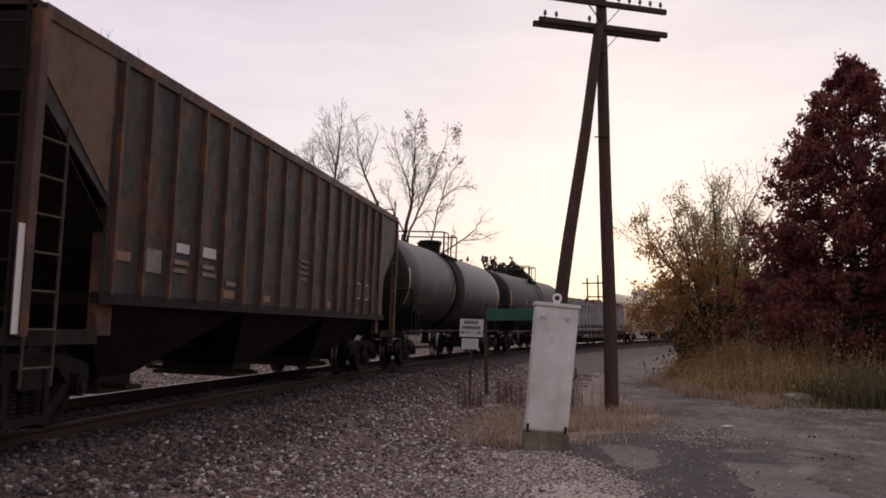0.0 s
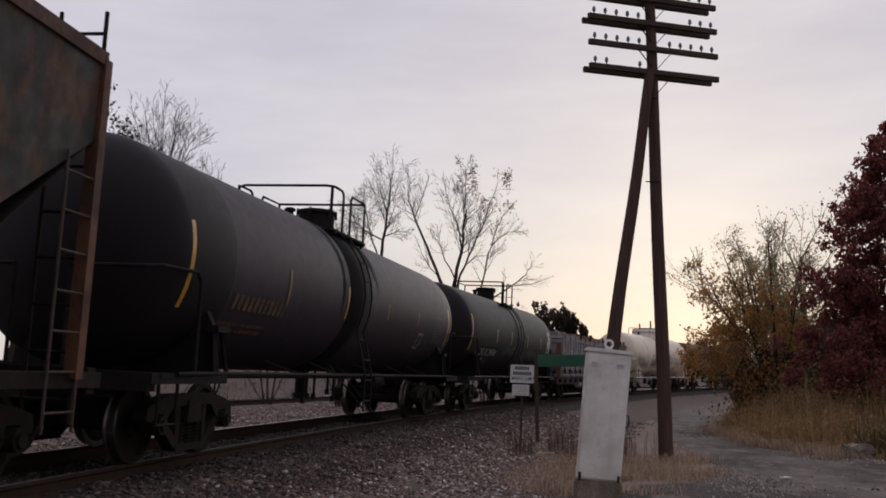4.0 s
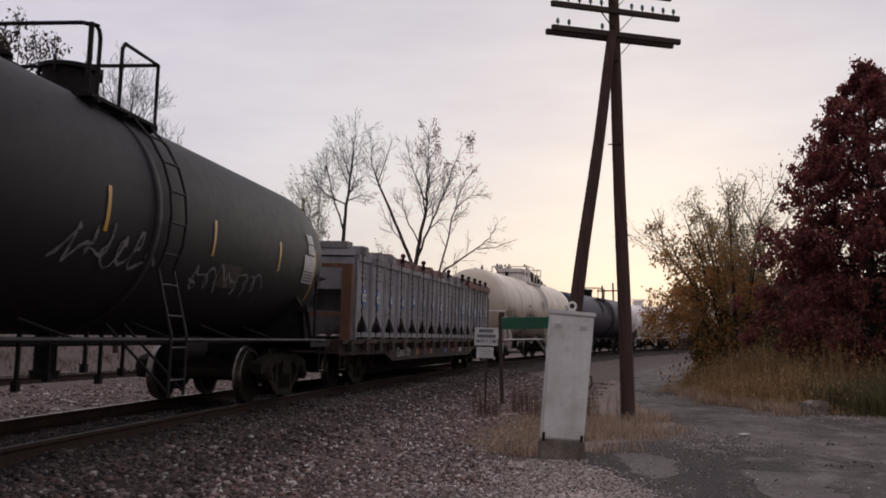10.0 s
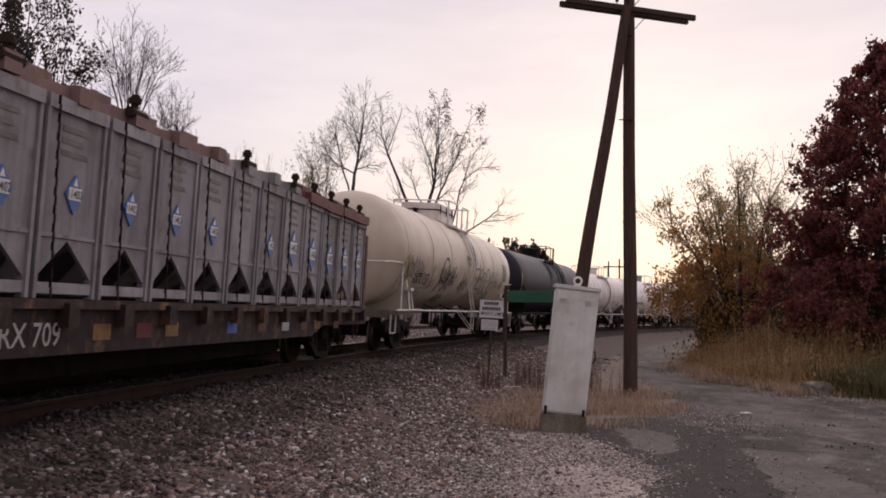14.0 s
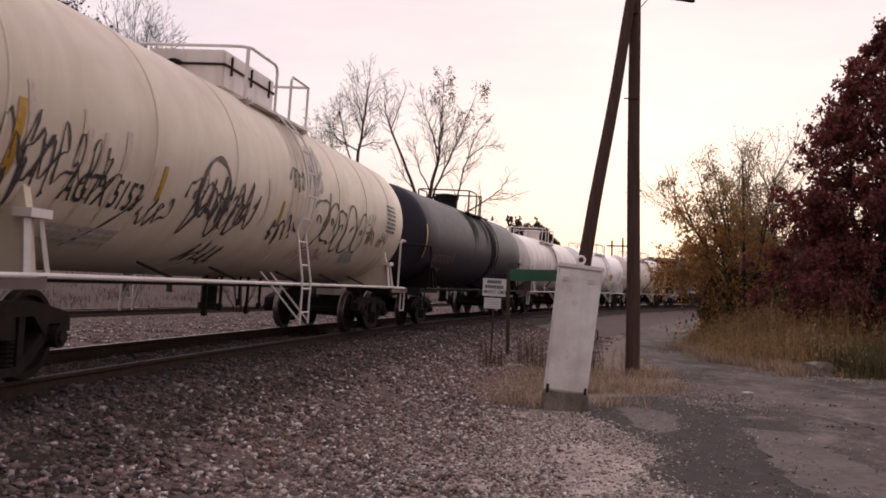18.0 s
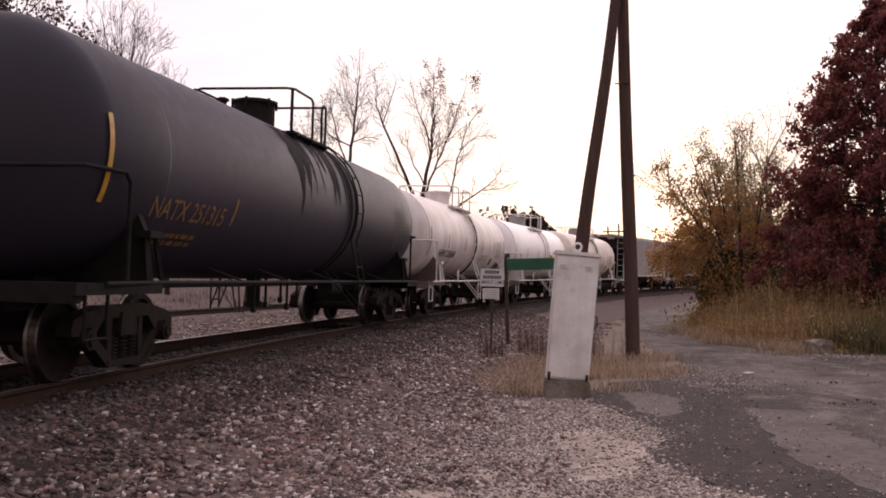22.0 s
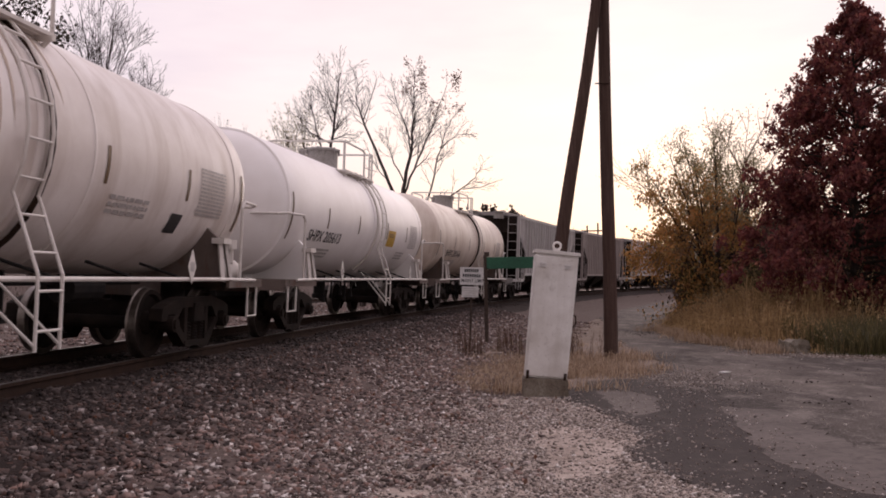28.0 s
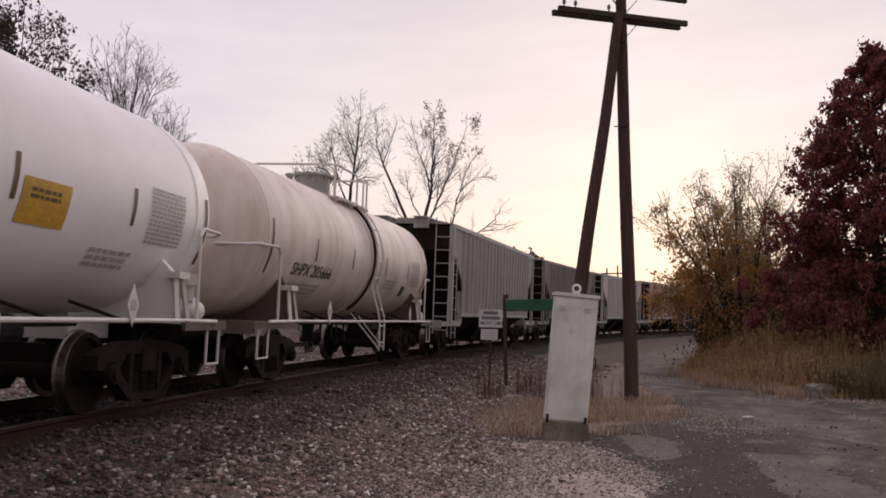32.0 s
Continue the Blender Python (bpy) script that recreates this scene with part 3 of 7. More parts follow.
M_spray_green = mat("green_spray_paint", (0.045, 0.07, 0.05), 0.6)
M_spray_pink = mat("faded_pink_spray_paint", (0.46, 0.26, 0.24), 0.6, 0, (0.58, 0.42, 0.36), 6)
M_spray_teal = mat("faded_teal_spray_paint", (0.24, 0.36, 0.34), 0.6, 0, (0.40, 0.43, 0.38), 5)
M_spray_violet = mat("pale_violet_spray_paint", (0.24, 0.22, 0.27), 0.6)
M_blue = mat("blue_placard", (0.045, 0.15, 0.42), 0.5, 0, (0.03, 0.10, 0.30), 9)
M_stain = mat("dark_spill_stain", (0.007, 0.0062, 0.0065), 0.85, 0, (0.013, 0.0115, 0.0115), 3)
M_orange = mat("faded_orange_paint", (0.20, 0.075, 0.022), 0.6, 0, (0.10, 0.042, 0.018), 5)
M_fadedink = mat("grimy_data_panel", (0.17, 0.16, 0.145), 0.6, 0, (0.08, 0.07, 0.06), 6)
M_browncast_dark = mat("brown_overpaint", (0.045, 0.028, 0.016), 0.7, 0, (0.022, 0.016, 0.012), 4)
M_runs = mat("rust_run", (0.50, 0.39, 0.30), 0.6, 0, (0.60, 0.49, 0.40), 3)
M_browncast = mat("brown_grime", (0.30, 0.215, 0.155), 0.6, 0, (0.42, 0.33, 0.255), 3)


def wheelset_mesh():
    bm = bmesh.new()
    lathe(bm, [(-1.02, 0.07), (-0.84, 0.085), (0.84, 0.085), (1.02, 0.07)], "Y", 16)
    for sg in (-1, 1):
        prof = [(0.665, 0.10), (0.665, 0.36), (0.682, 0.40), (0.684, 0.475), (0.70, 0.480), (0.716, 0.460), (0.80, 0.452), (0.815, 0.445), (0.815, 0.385), (0.765, 0.36), (0.745, 0.16), (0.83, 0.14), (0.83, 0.09)]
        lathe(bm, [(sg * u, r) for u, r in prof], "Y", 36)
    for f in bm.faces:
        c = f.calc_center_median()
        r = math.hypot(c.x, c.z)
        f.material_index = 1 if r > 0.43 and len(f.verts) == 4 else 0
    return mesh_of("wheelset", bm, M_truck, M_rim, smooth=False)


def sideframe_mesh():
    bm = bmesh.new()
    t = 0.09
    arch = [(-1.18, 0.50), (-1.16, 0.66), (-0.98, 0.72), (-0.55, 0.80), (0.55, 0.80), (0.98, 0.72), (1.16, 0.66), (1.18, 0.50), (1.02, 0.50), (0.98, 0.58), (0.78, 0.58), (0.74, 0.46), (0.52, 0.66), (-0.52, 0.66), (-0.74, 0.46), (-0.78, 0.58), (-0.98, 0.58), (-1.02, 0.50)]
    slab(bm, arch, -t, t)
    for sg in (-1, 1):
        bar(bm, (sg * 0.80, 0, 0.50), (sg * 0.34, 0, 0.17), 0.16, 0.12)
        bar(bm, (sg * 0.36, 0, 0.18), (sg * 0.36, 0, 0.74), 0.15, 0.10)
        cyl(bm, (sg * 0.90, -0.16, 0.457), (sg * 0.90, 0.05, 0.457), 0.11, 14)
        cyl(bm, (sg * 0.90, -0.19, 0.457), (sg * 0.90, -0.15, 0.457), 0.07, 10)
    box(bm, -0.40, 0.40, -0.09, 0.09, 0.12, 0.20)
    return mesh_of("side_frame", bm, M_truck)


def spring_mesh():
    bm = bmesh.new()
    for x in (-0.22, 0, 0.22):
        for i in range(6):
            cyl(bm, (x, 0, 0.21 + i * 0.042), (x, 0, 0.232 + i * 0.042), 0.085, 10)
        cyl(bm, (x, 0, 0.2), (x, 0, 0.46), 0.05, 8)
    return mesh_of("spring_pack", bm, M_truck)


def bolster_mesh():
    bm = bmesh.new()
    slab(bm, [(-0.2, 0.46), (0.2, 0.46), (0.17, 0.72), (-0.17, 0.72)], -1.12, 1.12)
    cyl(bm, (0, 0, 0.70), (0, 0, 0.78), 0.2, 16)
    for sg in (-1, 1):
        bar(bm, (sg * 0.42, -0.95, 0.40), (sg * 0.42, 0.95, 0.40), 0.09, 0.14)
        for u in (-1, 1):
            box(bm, sg * 0.43, sg * 0.49, u * 0.76 - 0.05, u * 0.76 + 0.05, 0.30, 0.58)
    return mesh_of("bogie", bm, M_truck)


MESH_WHEELS, MESH_FRAME, MESH_SPRING, MESH_BOLSTER = wheelset_mesh(), sideframe_mesh(), spring_mesh(), bolster_mesh()
TRAIN, BOGIES, WHEELS = [], [], []
SHIFT = [0.0]      # how far the marks and fittings of the car in hand lie from its middle


def add_bogies(car, bx):
    for sg in (-1, 1):
        b = part("bogie", MESH_BOLSTER, None, car, "grimy cast steel bogie with two wheelsets")
        b.matrix_basis = pose(sg * bx, 0, 0)
        BOGIES.append((b, sg * bx))
        for y in (-1.0, 1.0):
            f = part("side_frame", MESH_FRAME, None, b)
            f.matrix_basis = pose(0, y, 0, 0, 0, 0 if y < 0 else 180)
            p = tagged(part("spring_pack", MESH_SPRING, None, b), kind="stuff")
            p.matrix_basis = pose(0, y, 0)
        for x in (-0.9, 0.9):
            w = part("wheelset", MESH_WHEELS, None, b, "dark wheelset with bright worn treads")
            w.matrix_basis = pose(x, 0, 0.457)
            WHEELS.append((w, x))


def add_couplers(car, half, end_x, material):
    for sg in (-1, 1):
        bm = bmesh.new()
        box(bm, sg * (end_x - 1.4), sg * end_x, -0.20, 0.20, 0.72, 1.04)
        part("draft_sill", bm, material, car)
        bm = bmesh.new()
        box(bm, sg * end_x, sg * (half - 0.22), -0.075, 0.075, 0.80, 0.94)
        slab(bm, [(sg * (half - 0.30), 0.74), (sg * (half - 0.02), 0.76), (sg * (half - 0.02), 0.98), (sg * (half - 0.30), 1.0)], -0.16, 0.05)
        part("coupler", bm, M_truck, car, "rusty knuckle coupler")
        bm = bmesh.new()
        tube(bm, [(sg * end_x, 0.32, 0.72), (sg * (end_x + 0.15), 0.32, 0.50), (sg * (half - 0.15), 0.25, 0.36), (sg * half, 0.2, 0.38)], 0.025)
        part("air_hose", bm, M_black, car)


def wrap(parent, name, verts, faces, r, zc, material, label="", lift=0.012, side=-1):
    """Lays flat shapes, (x, height over the tank's middle along its skin), round a tank's side."""
    vs = [(x + SHIFT[0], side * (r + lift) * math.cos(v / r), zc + (r + lift) * math.sin(v / r)) for x, v in verts]
    return part(name, data_mesh(name, vs, faces, material), None, parent, label)


def wrap_text(parent, text, x, v, h, r, zc, material, stretch=1.0, slant=0.0, label=""):
    vs, fs = TEXT[text]
    return wrap(parent, "lettering", [(x + (p[0] + slant * p[1]) * h * stretch, v + p[1] * h) for p in vs], fs, r, zc, material, label)


def wrap_patch(parent, name, x0, x1, v0, v1, r, zc, material, label="", n=8, lift=0.008):
    vs, fs = [], []
    for i in range(n + 1):
        v = v0 + (v1 - v0) * i / n
        vs += [(x0, v), (x1, v)]
        if i:
            fs.append((2 * i - 2, 2 * i - 1, 2 * i + 1, 2 * i))
    return wrap(parent, name, vs, fs, r, zc, material, label, lift)


def wrap_bars(parent, name, x0, x1, v, h, rows, r, zc, material, seed=1, label="", wide=(1.2, 4.0), gap=0.7):
    """Lines of writing too small to read."""
    rnd = random.Random(seed)
    vs, fs = [], []
    for k in range(rows):
        x, y = x0, v - k * h * 1.7
        while x < x1:
            w = min(rnd.uniform(*wide) * h, x1 - x)
            i = len(vs)
            vs += [(x, y - h / 2), (x + w, y - h / 2), (x + w, y + h / 2), (x, y + h / 2)]
            fs.append((i, i + 1, i + 2, i + 3))
            x += w + h * gap
    return tagged(wrap(parent, name, vs, fs, r, zc, material, label), kind="stuff")


def wrap_stroke(parent, pts, width, r, zc, material, label="sprayed graffiti stroke"):
    """A sprayed line."""
    vs, fs = [], []
    for i, (x, v) in enumerate(pts):
        a, b = pts[max(i - 1, 0)], pts[min(i + 1, len(pts) - 1)]
        dx, dv = b[0] - a[0], b[1] - a[1]
        n = math.hypot(dx, dv) or 1
        w = width * (0.75 + 0.35 * math.sin(i * 1.3))
        vs += [(x - dv / n * w / 2, v + dx / n * w / 2), (x + dv / n * w / 2, v - dx / n * w / 2)]
        if i:
            fs.append((2 * i - 2, 2 * i - 1, 2 * i + 1, 2 * i))
    return wrap(parent, "graffiti", vs, fs, r, zc, material, label, 0.01)


def scrawl(parent, x0, x1, v0, v1, loops, width, r, zc, material, seed):
    """A run of looping sprayed shapes that say nothing."""
    rnd = random.Random(seed)
    n = loops * 14
    pts = []
    ph = [rnd.uniform(0, 6.3) for _ in range(4)]
    for i in range(n + 1):
        f = i / n
        a = f * loops * 2 * math.pi
        x = x0 + (x1 - x0) * (f + 0.42 / loops * math.cos(a * 1.02 + ph[0]) + 0.10 / loops * math.sin(a * 2.1 + ph[1]))
        v = (v0 + v1) / 2 + (v1 - v0) * (0.40 * math.sin(a + ph[2]) * (0.75 + 0.25 * math.sin(3 * f * 6 + ph[3])) + 0.14 * math.sin(a * 2.3 + ph[1]))
        pts.append((x, v))
    wrap_stroke(parent, pts, width, r, zc, material)


def head_bars(parent, half, depth, r, zc, y0, z0, w, h, rows, material, text=None):
    """Writing on a tank's rounded end."""
    def skin(y, z):
        rho = min(0.98, math.hypot(y, z) / r)
        return (-half + depth * (1 - math.sqrt(1 - rho * rho)) - 0.012, y, zc + z)
    vs, fs = [], []
    if text:
        tv, tf = TEXT[text]
        vs, fs = [skin(y0 - p[0] * h, z0 + p[1] * h) for p in tv], list(tf)
    else:
        for k in range(rows):
            i = len(vs)
            a, b = y0, y0 - w * (1 - 0.12 * (k % 3))
            z = z0 - k * h * 1.7
            vs += [skin(a, z), skin(b, z), skin(b, z + h), skin(a, z + h)]
            fs.append((i, i + 1, i + 2, i + 3))
    part("lettering", data_mesh("lettering", vs, fs, material), None, parent)


def ladder(parent, pts_a, pts_b, rungs, material, name="ladder", r=0.018):
    """Two bent stiles with rungs spread between them by length."""
    bm = bmesh.new()
    tube(bm, pts_a, r, 6)
    tube(bm, pts_b, r, 6)

    def along(pts, f):
        ls = [(Vector(q) - Vector(p)).length for p, q in zip(pts, pts[1:])]
        d = f * sum(ls)
        for (p, q), l in zip(zip(pts, pts[1:]), ls):
            if d <= l + 1e-6:
                return Vector(p).lerp(Vector(q), d / l)
            d -= l
        return Vector(pts[-1])
    for i in range(rungs):
        f = (i + 0.5) / rungs
        tube(bm, [along(pts_a, f), along(pts_b, f)], r * 0.85, 6)
    return part(name, bm, material, parent)


def arc(r, zc, x, a0, a1, n=8):
    """Points round a tank's near side from a0 to a1 degrees over the level."""
    return [(x, -r * math.cos(radians(a0 + (a1 - a0) * i / n)), zc + r * math.sin(radians(a0 + (a1 - a0) * i / n))) for i in range(n + 1)]


def tank_car(label, center, half, r, hl, shell, ends=None, seams=(), band=None, fit=M_black, rail=None, dome=(0.2, 0.46, 0.50), dome_mat=None, guard=(-1.0, 0.0, 0.6, 1.2, 0.55), box_dome=False,
             ladder_x=1.2, ladder_mat=None, sill_mat=None, head=0.62, bracket=None, skirt=False, saddle_mat=None, outlets=True, shift=0.0, cap=0.35):
    """A tank car: hl is half the shell's length, half that over the couplers."""
    rail = rail or M_black
    zc = 1.08 + r
    SHIFT[0] = shift
    seams, band = [x + shift for x in seams], [(a + shift, b + shift, m) for a, b, m in band or ()]
    ladder_x += shift
    car = tagged(new("tank_car"), label, "tank car", "cars of the train")
    ladder_mat, sill_mat, dome_mat = ladder_mat or rail, sill_mat or fit, dome_mat or fit
    prof = [(hl - head + head * math.sin(a), r * math.cos(a)) for a in (math.pi / 2 * k / 10 for k in range(11))]
    prof = [(u, max(q, 0.03)) for u, q in prof]
    n = 14
    body = [(-u, q) for u, q in prof[::-1]] + [(-(hl - head) + 2 * (hl - head) * i / n, r) for i in range(1, n)] + prof
    bm = bmesh.new()
    lathe(bm, body, "X", 72)
    bmesh.ops.translate(bm, verts=bm.verts, vec=(0, 0, zc))
    tank = part("tank", bm, shell, car, smooth=True)
    if ends:
        for sg in (-1,) if cap > 1 else (-1, 1):
            bm = bmesh.new()
            lathe(bm, [(sg * (u + 0.004), q + 0.004) for u, q in [(hl - head - cap, r), (hl - head - cap + 0.015, r), (hl - head - cap + 0.05, r)] + prof], "X", 72)
            bmesh.ops.translate(bm, verts=bm.verts, vec=(0, 0, zc))
            part("end_cap", bm, ends, tank, "darker painted tank end", smooth=True)
    for x in seams:
        bm = bmesh.new()
        lathe(bm, [(x - 0.022, r), (x - 0.014, r + 0.011), (x + 0.014, r + 0.011), (x + 0.022, r)], "X", 72)
        bmesh.ops.translate(bm, verts=bm.verts, vec=(0, 0, zc))
        part("weld_seam", bm, shell, tank, smooth=True)
    if band:
        for x0, x1, m in band:
            bm = bmesh.new()
            lathe(bm, [(x0, r + 0.002), (x0 + 0.01, r + 0.016), (x1 - 0.01, r + 0.016), (x1, r + 0.002)], "X", 72)
            bmesh.ops.translate(bm, verts=bm.verts, vec=(0, 0, zc))
            part("belt", bm, m, tank, "dark stained belt round the tank", smooth=True)
    # manway and platform on the top
    dx, dr, dh = dome
    top = zc + r
    if box_dome:
        bm = bmesh.new()
        box(bm, dx - 1.05, dx + 1.05, -0.62, 0.62, top - 0.12, top + dh)
        bmesh.ops.bevel(bm, geom=bm.edges[:], offset=0.03, segments=2, affect="EDGES")
        housing = part("valve_housing", bm, P_white, car, "boxy painted valve housing")
        bm = bmesh.new()
        box(bm, dx - 1.07, dx + 1.07, -0.638, 0.638, top + 0.22, top + 0.255)
        part("clamp_band", bm, M_rust, housing, "rusty band round the housing")
        for k in (-0.8, 0.0, 0.8):
            bm = bmesh.new()
            box(bm, dx + k - 0.02, dx + k + 0.02, -0.645, -0.61, top + 0.12, top + dh - 0.06)
            part("hasp", bm, M_rust, housing)
    else:
        bm = bmesh.new()
        lathe(bm, [(top - 0.14, dr), (top + dh - 0.08, dr)], "Z", 28)
        bmesh.ops.translate(bm, verts=bm.verts, vec=(dx, 0, 0))
        housing = part("manway", bm, dome_mat, car, smooth=False)
        bm = bmesh.new()
        lathe(bm, [(top + dh - 0.08, dr + 0.05), (top + dh - 0.03, dr + 0.05), (top + dh, dr - 0.05)], "Z", 28)
        bmesh.ops.translate(bm, verts=bm.verts, vec=(dx, 0, 0))
        for k in range(6):
            a = k * math.pi / 3
            cyl(bm, (dx + (dr + 0.03) * math.cos(a), (dr + 0.03) * math.sin(a), top + dh - 0.16), (dx + (dr + 0.03) * math.cos(a), (dr + 0.03) * math.sin(a), top + dh), 0.025, 6)
        part("lid", bm, dome_mat, housing)
    bm = bmesh.new()
    cyl(bm, (dx - 1.2, 0.1, top - 0.05), (dx - 1.2, 0.1, top + 0.26), 0.07, 10)
    cyl(bm, (dx - 1.2, 0.1, top + 0.2), (dx - 1.2, 0.1, top + 0.24), 0.11, 10)
    part("relief_valve", bm, dome_mat, car)
    p0, pc, pd, p1, rise = guard
    for sg in (-1, 1):
        bm = bmesh.new()
        for k in range(4):
            y = sg * (0.66 + 0.09 * k)
            box(bm, p0, p1, y - 0.036, y + 0.036, top - 0.24, top - 0.20)
        for x in (p0 + 0.1, (p0 + p1) / 2, p1 - 0.1):
            bar(bm, (x, sg * 0.6, top - 0.26), (x, sg * 1.0, top - 0.26), 0.06, 0.05)
            bar(bm, (x, sg * 0.72, top - 0.5), (x, sg * 0.96, top - 0.26), 0.04, 0.04)
        part("walkway", bm, sill_mat if skirt else fit, car)
        y, zt, foot = sg * 0.92, top + rise, top - 0.24
        bm = bmesh.new()
        tube(bm, [(p0 + 0.12, y, zt), (pc - 0.12, y, zt), (pc - 0.03, y, zt - 0.04), (pc, y, zt - 0.12), (pc, y, foot)], 0.024)
        part("guard_rail", bm, rail, car)
        bm = bmesh.new()
        tube(bm, [(p0, y * 0.99, foot), (p0, y * 0.99, zt)], 0.03)
        part("corner_post", bm, rail, car)
        bm = bmesh.new()
        tube(bm, [(pd, y, foot), (pd, y, zt - 0.08), (pd + 0.06, y, zt), (p1, y, zt), (p1, y, foot)], 0.024)
        part("ladder_hoop", bm, rail, car)
    for x in (p0, p1):
        bm = bmesh.new()
        tube(bm, [(x + (0.12 if x == p0 else 0), -0.92, top + rise), (x, -0.80, top + rise), (x, 0.80, top + rise), (x + (0.12 if x == p0 else 0), 0.92, top + rise)], 0.024)
        part("cross_rail", bm, rail, car)
    # side ladders, reaching round the tank from the platform to below the running bar
    for sg in (-1, 1):
        for q in ([ladder_x] if ladder_x is not None else []):
            a = [(q - 0.21, sg * -py, pz) for _, py, pz in arc(r + 0.09, zc, 0, 62, -24, 7)] + [(q - 0.21, sg * 1.56, 1.1), (q - 0.21, sg * 1.56, 0.42)]
            b = [(q + 0.21, p[1], p[2]) for p in a]
            ladder(car, a, b, 10, ladder_mat)
            bm = bmesh.new()
            for k in (-0.21, 0.21):
                tube(bm, [(q + k - 0.55, sg * 1.05, 1.22), (q + k, sg * 1.56, 0.46)], 0.016, 6)
            part("ladder_brace", bm, ladder_mat, car)
    # running bar with its brackets
    bx = bracket or hl - 1.55
    for sg in (-1, 1):
        y = sg * 1.5
        bm = bmesh.new()
        tube(bm, [(-(half - 1.1), y, 1.05), (-bx, y, 1.06), (bx, y, 1.06), (half - 1.1, y, 1.05)], 0.026)
        part("side_handrail", bm, ladder_mat, car)
        for x in (-bx * 0.62, -bx * 0.33, bx * 0.05, bx * 0.4, bx * 0.68):
            bm = bmesh.new()
            tube(bm, [(x - 0.2, sg * r * 0.74, 1.24), (x, y, 1.06)], 0.02, 6)
            part("bar_bracket", bm, fit, car)
    # end sills, platforms, saddles, corner rails
    ex = half - 0.62
    for sg in (-1, 1):
        bm = bmesh.new()
        box(bm, sg * (ex - 0.16), sg * ex, -1.42, 1.42, 0.86, 1.06)
        box(bm, sg * (ex - 0.95), sg * (ex - 0.16), -1.48, -0.3, 1.0, 1.05)
        box(bm, sg * (ex - 0.95), sg * (ex - 0.16), 0.3, 1.48, 1.0, 1.05)
        bar(bm, (sg * bx, -1.5, 1.0), (sg * ex, -1.44, 1.0), 0.05, 0.12)
        bar(bm, (sg * bx, 1.5, 1.0), (sg * ex, 1.44, 1.0), 0.05, 0.12)
        part("end_platform", bm, P_saddle if skirt else fit, car)
        bm = bmesh.new()
        cxs = sg * (bx + 0.05)
        seg = [(-1.42, 1.02), (1.42, 1.02), (1.34, 1.62)] + [(r * 0.995 * math.cos(a), zc + r * 0.995 * math.sin(a)) for a in (radians(-28 - 124 * k / 10) for k in range(11))] + [(-1.34, 1.62)]
        lo = [bm.verts.new((cxs - 0.05, u, v)) for u, v in seg]
        hi = [bm.verts.new((cxs + 0.05, u, v)) for u, v in seg]
        bm.faces.new(lo)
        bm.faces.new(hi[::-1])
        for i in range(len(seg)):
            bm.faces.new((lo[i], hi[i], hi[(i + 1) % len(seg)], lo[(i + 1) % len(seg)]))
        bmesh.ops.recalc_face_normals(bm, faces=bm.faces)
        box(bm, cxs - 0.5, cxs + 0.5, -0.28, 0.28, 0.80, 1.12)
        part("saddle", bm, saddle_mat or (P_saddle if skirt else fit), car)
        bm = bmesh.new()
        box(bm, cxs - 0.16, cxs + 0.16, -1.46, -1.28, 1.56, 1.64)
        bar(bm, (cxs + 0.10, -1.38, 1.58), (cxs + 0.16, -1.46, 1.04), 0.10, 0.04)
        bar(bm, (cxs - 0.10, -1.38, 1.58), (cxs - 0.16, -1.46, 1.04), 0.06, 0.04)
        part("jacking_bracket", bm, sill_mat if skirt else fit, car)
        for yy in (-1, 1):
            bm = bmesh.new()
            y = yy * 1.44
            tube(bm, [(sg * (ex - 1.0), y, 1.04), (sg * (ex - 1.0), y, 2.12), (sg * (ex - 0.9), y, 2.22), (sg * (ex - 0.2), yy * 1.38, 2.22), (sg * (ex - 0.06), yy * 1.25, 2.2), (sg * (ex - 0.06), yy * 0.35, 2.2)], 0.024)
            tube(bm, [(sg * (ex - 0.06), yy * 0.35, 2.2), (sg * (ex - 0.06), yy * 0.35, 1.04)], 0.024)
            part("end_handrail", bm, ladder_mat, car)
            bm = bmesh.new()
            tube(bm, [(sg * (ex - 0.62), y, 1.0), (sg * (ex - 0.62), y, 0.50), (sg * (ex - 0.20), y, 0.50), (sg * (ex - 0.20), y, 1.0)], 0.02, 6)
            part("sill_step", bm, ladder_mat, car)
    # brake gear below
    if outlets:
        bm = bmesh.new()
        cyl(bm, (0.1, 0, 0.62), (0.1, 0, 1.2), 0.13, 12)
        cyl(bm, (0.1, 0, 0.56), (0.1, 0, 0.66), 0.17, 12)
        part("bottom_outlet", bm, fit, car)
        bm = bmesh.new()
        tube(bm, [(-bx + 0.6, -0.45, 0.98), (bx - 0.6, -0.45, 0.98)], 0.03, 6)
        for k in range(5):
            x = -1.4 + 0.55 * k + (0.2 if k == 2 else 0)
            box(bm, x - 0.016, x + 0.016, -0.62, -0.58, 0.58 + 0.07 * (k % 3), 1.12)
            box(bm, x - 0.035, x + 0.035, -0.63, -0.56, 0.52 + 0.07 * (k % 3), 0.62 + 0.07 * (k % 3))
        part("brake_rigging", bm, fit, car)
        bm = bmesh.new()
        cyl(bm, (bx * 0.42, -0.55, 0.92), (bx * 0.42 + 0.75, -0.55, 0.92), 0.17, 14)
        part("air_reservoir", bm, fit, car)
    add_couplers(car, half, ex, fit)
    add_bogies(car, bx)
    TRAIN.append((car, center, bx))
    return car, tank, zc


